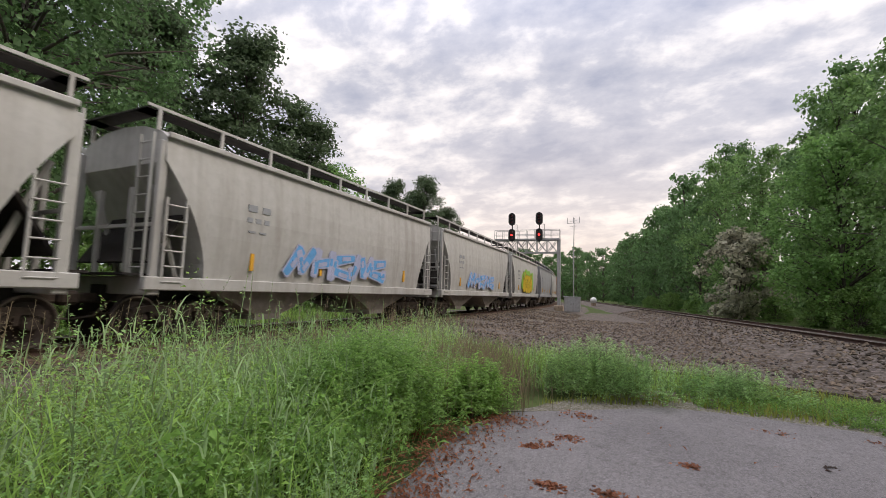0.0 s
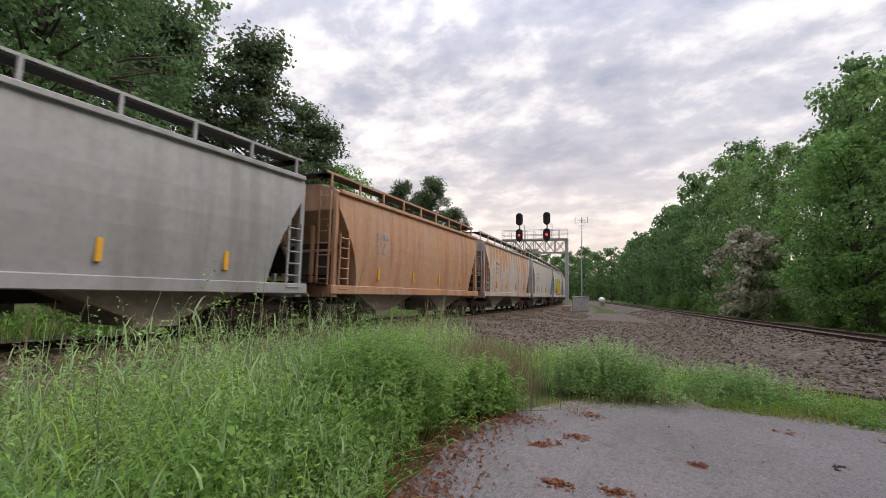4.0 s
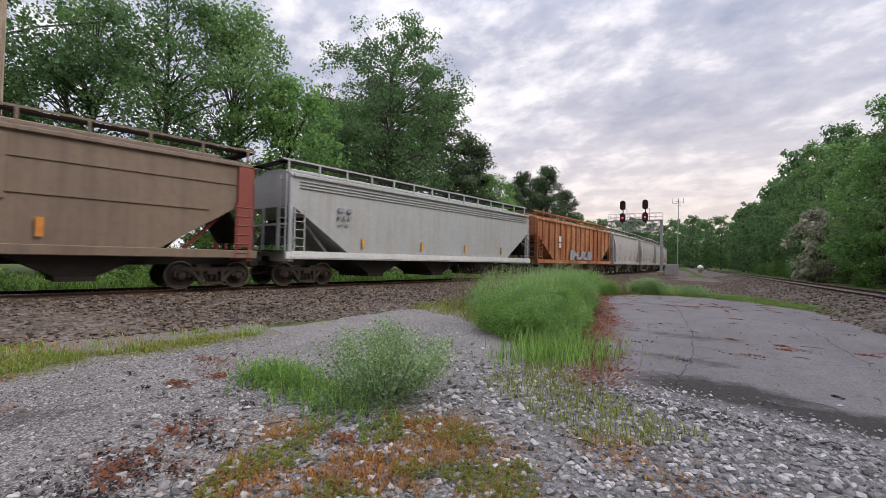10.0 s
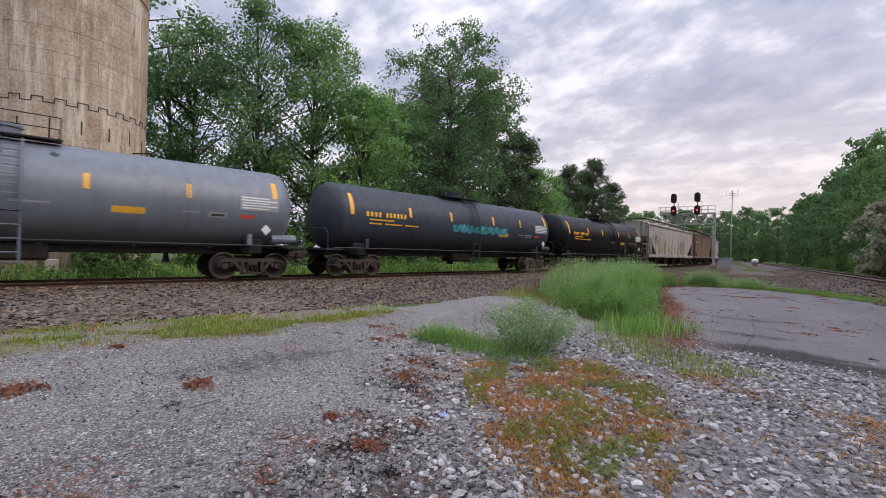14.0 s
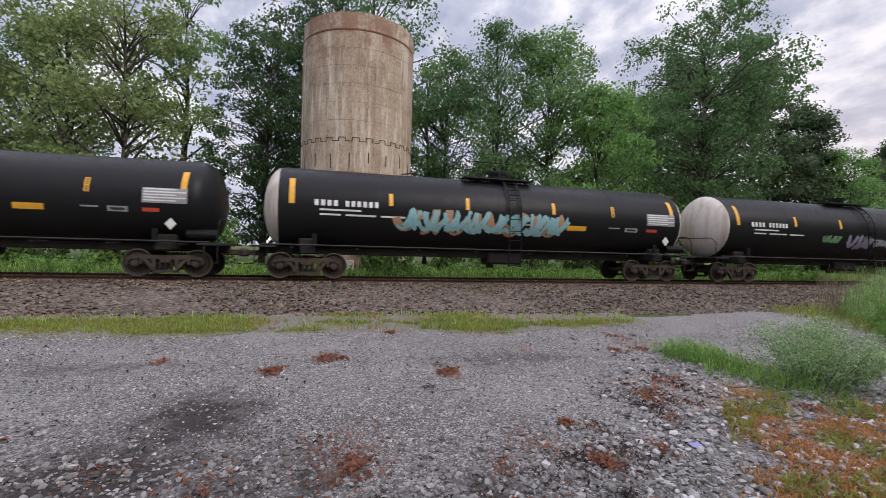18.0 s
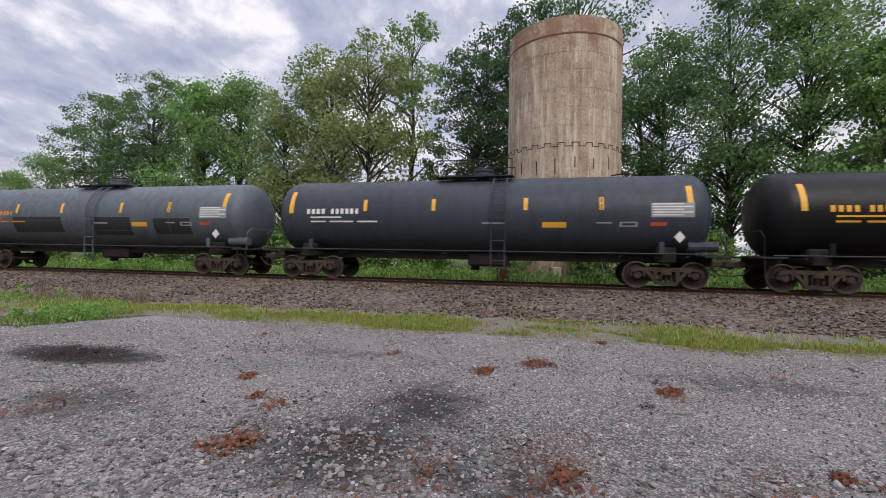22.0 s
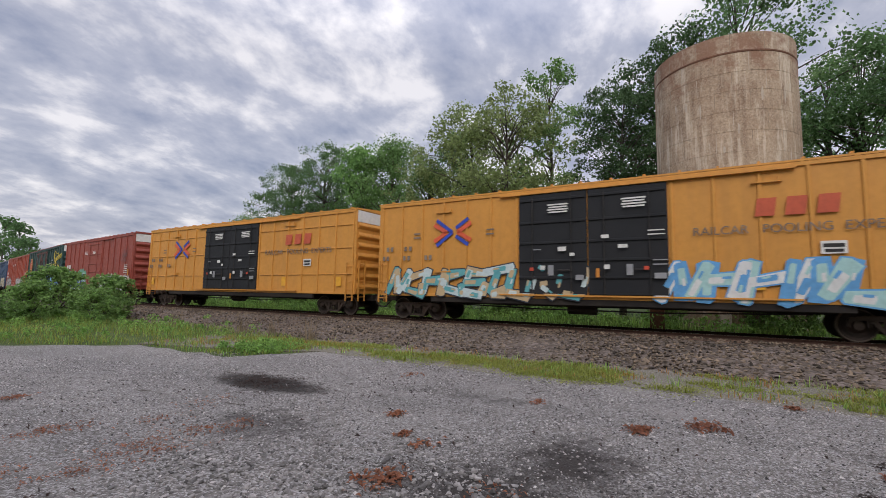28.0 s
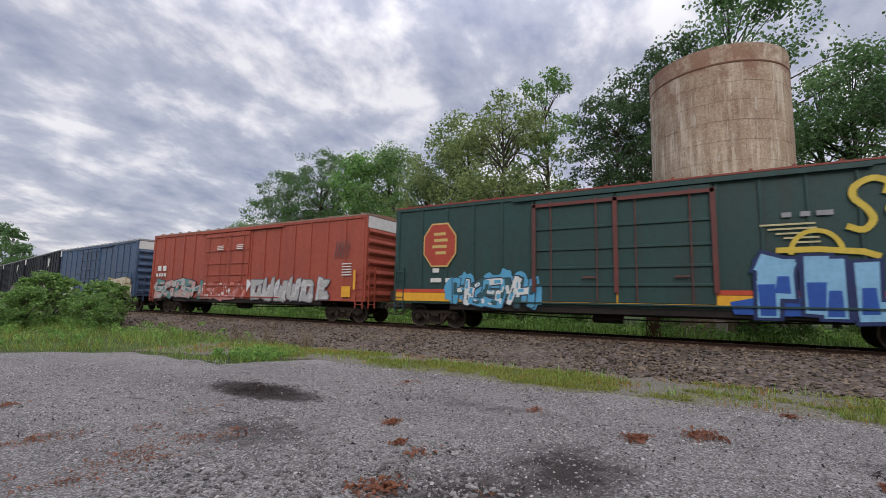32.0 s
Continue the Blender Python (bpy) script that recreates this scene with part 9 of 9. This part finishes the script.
tp = scatter([(-4.4, 9.6), (-2.8, 8.4), (-1.4, 7.6), (-2.2, 6.6), (-4.2, 7.6)], 1300, rs)
blades("gravel_weeds", tp, 0.02, np.full(len(tp), 0.13), 0.012, 0.7, M["grass_dry"], "yellow-green weeds in coarse gravel", 70)
tp = np.array([(0.6 + rs.gauss(0, 0.7), 4.9 + rs.gauss(0, 0.25)) for _ in range(500)] + [(2.6 + rs.gauss(0, 0.5), 5.2 + rs.gauss(0, 0.3)) for _ in range(500)])
blades("sparse_weeds", tp, 0.02, np.full(len(tp), 0.09), 0.012, 0.8, M["redweed"], "sparse orange weeds in the gravel", 71)

wc = [tuple(p) for p in scatter(WEEDY, 75, rs, wk)]
litter("dead_weed_mat", wc, [0.32] * len(wc), [110] * len(wc), 0.03, M["redweed"], "mat of orange dying weed leaves in the gravel", 77, 0.035)
wc = [tuple(p) for p in scatter([(-3.4, 2.4), (-1.6, 2.6), (-0.6, 1.4), (-1.6, -1.6), (-3.4, -2.6), (-4.0, 0.4)], 26, rs)]
litter("brown_debris", wc, [0.26] * len(wc), [60] * len(wc), 0.036, M["dead"], "brown leaf bits and bark strewn over gravel", 78, 0.035)
wc = [(-1.2 - 2.3 * i / 24 + rs.gauss(0, 0.2), -5.1 - 0.3 * i / 24 + rs.gauss(0, 0.32)) for i in range(24)] + [(-3.9, -6.4), (-4.1, -6.6)]
litter("brown_leaf_band", wc, [rs.uniform(0.08, 0.3) for _ in wc], [rs.randint(14, 50) for _ in wc], 0.034, M["dead"], "band of brown dead leaves trodden into the gravel", 79, 0.03)
mulch = [(-2.7 - 2.5 * i / 40 + rs.gauss(0, 0.28), 1.4 + 3.2 * i / 40 + rs.gauss(0, 0.28)) for i in range(40)] + [(rs.gauss(-2.4, 0.5), rs.gauss(0.6, 0.5)) for _ in range(12)]
litter("dark_mulch", mulch, [rs.uniform(0.08, 0.28) for _ in mulch], [rs.randint(20, 70) for _ in mulch], 0.036, M["darkdead"], "dark trodden bark and leaf mulch between lot and gravel", 88, 0.028)
mulch = [(x + rs.gauss(0, 0.2), y + rs.gauss(0, 0.2)) for x, y in mulch[::2]]
litter("brown_mulch", mulch, [rs.uniform(0.08, 0.26) for _ in mulch], [rs.randint(16, 60) for _ in mulch], 0.036, M["dead"], "rust-brown leaf bits trodden into the gravel", 89, 0.03)
# dead leaves
edge = []
for (x0, y0), (x1, y1) in zip(PAD[:6], PAD[1:7]):
    k = int(math.hypot(x1 - x0, y1 - y0) / 0.16)
    edge += [(x0 + (x1 - x0) * i / k + rs.gauss(0.05, 0.14), y0 + (y1 - y0) * i / k + rs.gauss(0, 0.12)) for i in range(k)]
litter("rim_leaves", edge, [0.34] * len(edge), [95] * len(edge), 0.05, M["dead"], "orange-brown dead leaves along the asphalt rim", 72)
heaps = [(rs.uniform(-8.6, -1.0), rs.uniform(-9, 6)) for _ in range(5)] + [(rs.uniform(-8, 3), rs.uniform(9.5, 28)) for _ in range(34)] + [(rs.uniform(-9, -2), rs.uniform(22, 28)) for _ in range(28)]
big_heaps = [(-6.22, -0.84), (-6.9, -0.1), (-5.87, 1.5), (-3.3, -2.54)]
heaps = [p for p in heaps if p[1] < 8 or inside(PAD, *p)] + [(-6.2, -0.95), (-6.35, -0.8), (-6.8, -0.2), (-5.1, -3.8), (-4.45, -3.2), (-4.3, -2.8), (-3.3, -2.7), (-3.3, -0.86), (-3.45, 0.16), (-5.9, 1.4), (-6.9, -2.4), (-7.6, -5.3), (-3.2, 2.1), (-4.8, 3.9), (-4.6, 3.6), (-5.1, 4.2), (-6.85, 4.7), (-6.9, 5.2), (-8.8, 1.0)]
litter("leaf_heaps", heaps, [rs.uniform(0.05, 0.24) for _ in heaps], [rs.randint(16, 120) for _ in heaps], 0.06, M["dead"], "small heaps of orange-brown dead leaves", 73, 0.035)
litter("large_leaf_heaps", big_heaps, [rs.uniform(0.11, 0.19) for _ in big_heaps], [75] * len(big_heaps), 0.075, M["dead"], "larger loose heaps of orange-brown dead leaves and needles", 90, 0.035)
strip = [(-2.2 + rs.gauss(0, 0.3), -6.6 + rs.gauss(0, 0.12)) for _ in range(8)] + [(-3.4 + rs.gauss(0, 0.25), -5.2 + rs.gauss(0, 0.12)) for _ in range(6)] + [(-8.6 + rs.gauss(0, 0.15), 2.9 + rs.gauss(0, 0.5)) for _ in range(6)] + [(-7.1 + rs.gauss(0, 0.3), 5.5 + rs.gauss(0, 0.35)) for _ in range(12)]
litter("thin_leaf_strew", strip, [rs.uniform(0.1, 0.25) for _ in strip], [22] * len(strip), 0.04, M["dead"], "thinly strewn brown leaf bits on gravel", 91, 0.03)
chips = [(rs.gauss(-5.45, 0.26), rs.gauss(-7.0, 0.6)) for _ in range(60)]
litter("dark_bark_chips", chips, [0.16] * len(chips), [36] * len(chips), 0.03, M["darkdead"], "dark brown bark chips on a damp patch of the lot", 92, 0.028)
weedy_right = [(-0.6 + 1.5 * i / 14 + rs.gauss(0, 0.12), 6.5 - 1.7 * i / 14 + rs.gauss(0, 0.12)) for i in range(14)] + [(-1.9 + rs.gauss(0, 0.4), 6.9 + rs.gauss(0, 0.3)) for _ in range(6)]
litter("right_leaf_mat", weedy_right, [0.3] * len(weedy_right), [70] * len(weedy_right), 0.04, M["redweed"], "orange dying weed leaves in coarse gravel", 93, 0.045)
dark = [(rs.uniform(-8.8, 1.5), rs.uniform(-9, 7)) for _ in range(18)] + [q for q in [(rs.uniform(-8, 3), rs.uniform(10, 28)) for _ in range(60)] if inside(PAD, *q)] + [(-2.6, 11.3), (-2.2, 12.6), (-0.6, 10.4), (-1.2, 9.4), (-1.0, 6.0), (-1.15, 6.05)]
litter("dark_leaf_clumps", dark, [rs.uniform(0.06, 0.16) for _ in dark], [rs.randint(5, 16) for _ in dark], 0.06, M["darkdead"], "dark wet clumps of leaves and bark", 74, 0.035)
twigs = Build()
for i in range(90):
    x, y = (rs.uniform(-8, 2), rs.uniform(-8, 7)) if i % 2 else (rs.uniform(-7, 2), rs.uniform(9.5, 23))
    if i % 2 == 0 and not inside(PAD, x, y):
        continue
    a, l = rs.uniform(0, 3.14), rs.uniform(0.06, 0.2)
    twigs.tube([(x - l * math.cos(a), y - l * math.sin(a), 0.058), (x, y + 0.01, 0.066), (x + l * math.cos(a + 0.3), y + l * math.sin(a + 0.3), 0.058)], [0.004, 0.006, 0.003], 4)
solid("twigs", twigs, M["bark"], "thin dark twigs strewn on the ground", "twigs", kind="stuff")


# dark damp grit in soft-edged streaks
GRIT = ((-4.6, -1.3, 1.1, 0.55, 1500), (-3.6, -0.5, 0.9, 0.5, 1000), (-3.2, -2.4, 0.8, 0.45, 900), (-2.6, 0.9, 0.7, 0.4, 700), (-5.6, 1.9, 0.5, 0.9, 500), (-6.9, -1.6, 0.35, 1.4, 600),
        (-4.0, -5.2, 0.9, 0.8, 900), (-5.6, -3.6, 0.3, 1.2, 600), (-2.4, 2.3, 0.8, 0.4, 800), (-7.3, 2.6, 0.35, 1.3, 500), (-5.45, -7.0, 0.28, 0.62, 2600), (-1.6, 1.6, 0.7, 0.4, 900), (-1.3, 8.1, 1.0, 0.35, 900))
gp = np.array([(rs.gauss(x, a), rs.gauss(y, b_)) for x, y, a, b_, k in GRIT for _ in range(k)])
stones("damp_grit", gp, np.full(len(gp), 0.0235), 0.009, M["grit"], "dark damp grit strewn in streaks over the lot", 36)
drift = [(rs.uniform(-8.5, 1.0), rs.uniform(-9, 7)) for _ in range(30)]
litter("scattered_leaves", drift, [1.3] * len(drift), [26] * len(drift), 0.05, M["darkdead"], "dark single dead leaves scattered over the lot", 75, 0.03)
drift = [(x, y) for x, y in [(rs.uniform(-9, 3), rs.uniform(9.5, 27)) for _ in range(40)] if inside(PAD, x, y)]
litter("scattered_pad_leaves", drift, [1.1] * len(drift), [8] * len(drift), 0.055, M["dead"], "single dead leaves scattered over the asphalt", 76, 0.052)
for i, line in enumerate(([(-4.2, 12.4), (-2.9, 13.0), (-1.2, 12.7), (1.2, 13.4)], [(-6.4, 17.8), (-5.0, 18.3), (-3.0, 17.8), (-0.6, 18.6)], [(-2.2, 9.2), (-2.6, 12.0), (-3.4, 15.2), (-4.6, 19.0), (-6.2, 24.0)], [(-8.4, 22.6), (-6.5, 23.4), (-4.0, 22.8), (-2.4, 23.6)], [(0.5, 9.0), (0.2, 11.6), (-0.6, 15.0), (-1.6, 19.5)])):
    cb = Build()
    pts = []
    for (x0, y0), (x1, y1) in zip(line, line[1:]):
        k = 14
        pts += [(x0 + (x1 - x0) * j / k + rs.gauss(0, 0.025), y0 + (y1 - y0) * j / k + rs.gauss(0, 0.03)) for j in range(k)]
    for (x0, y0), (x1, y1) in zip(pts, pts[1:]):
        d = Vector((x1 - x0, y1 - y0)).normalized()
        w = rs.uniform(0.003, 0.011)
        cb.add([(x0 - d.y * w, y0 + d.x * w, 0.048), (x0 + d.y * w, y0 - d.x * w, 0.048), (x1 + d.y * w, y1 - d.x * w, 0.048), (x1 - d.y * w, y1 + d.x * w, 0.048)], [(0, 1, 2, 3)])
    solid("crack", cb, M["stain"], "dark crack in the worn asphalt", "crack", kind="structure")
bag = Build()
bag.smooth = True
vs = []
for i in range(5):
    for j in range(5):
        vs.append((-3.35 + 0.028 * i, 3.05 + 0.02 * j, 0.04 + 0.02 * noise.noise((i * 1.3, j * 1.7, 2)) + (0.015 if 0 < i < 4 and 0 < j < 4 else 0)))
bag.add(vs, [(i * 5 + j, (i + 1) * 5 + j, (i + 1) * 5 + j + 1, i * 5 + j + 1) for i in range(4) for j in range(4)])
solid("litter_scrap", bag, paint("scrap_blue", (0.30, 0.32, 0.60)), "crumpled pale blue scrap of plastic on gravel", "litter")


# ------------------------------------------------------------------ what moves
# metres run by the train at each time
RUN = [(0.0, -38.0), (1.5, -16.8), (3.5, 13.0), (5.5, 44.4), (7.0, 70.4), (8.0, 87.6), (9.0, 102.8), (9.5, 110.8), (10.0, 119.2), (10.5, 128.9), (11.0, 140.2), (11.5, 150.3),
       (12.0, 159.4), (13.0, 174.6), (14.0, 190.2), (16.0, 220.8), (19.0, 266.8), (22.0, 312.9), (25.0, 358.9), (26.0, 374.4), (27.5, 396.4), (29.0, 418.5), (30.5, 440.5), (32.0, 462.6)]


def motions():
    """The train runs along the main track away to the bend."""
    for car, head, length in CARS:
        rows = []
        for t, run in RUN:
            x, y, h = track(head - length / 2 + run)
            rows.append((t, pose(x, y, RAIL_Z + 0.002, 0, 0, h)))
        walk(car, rows)


motions()
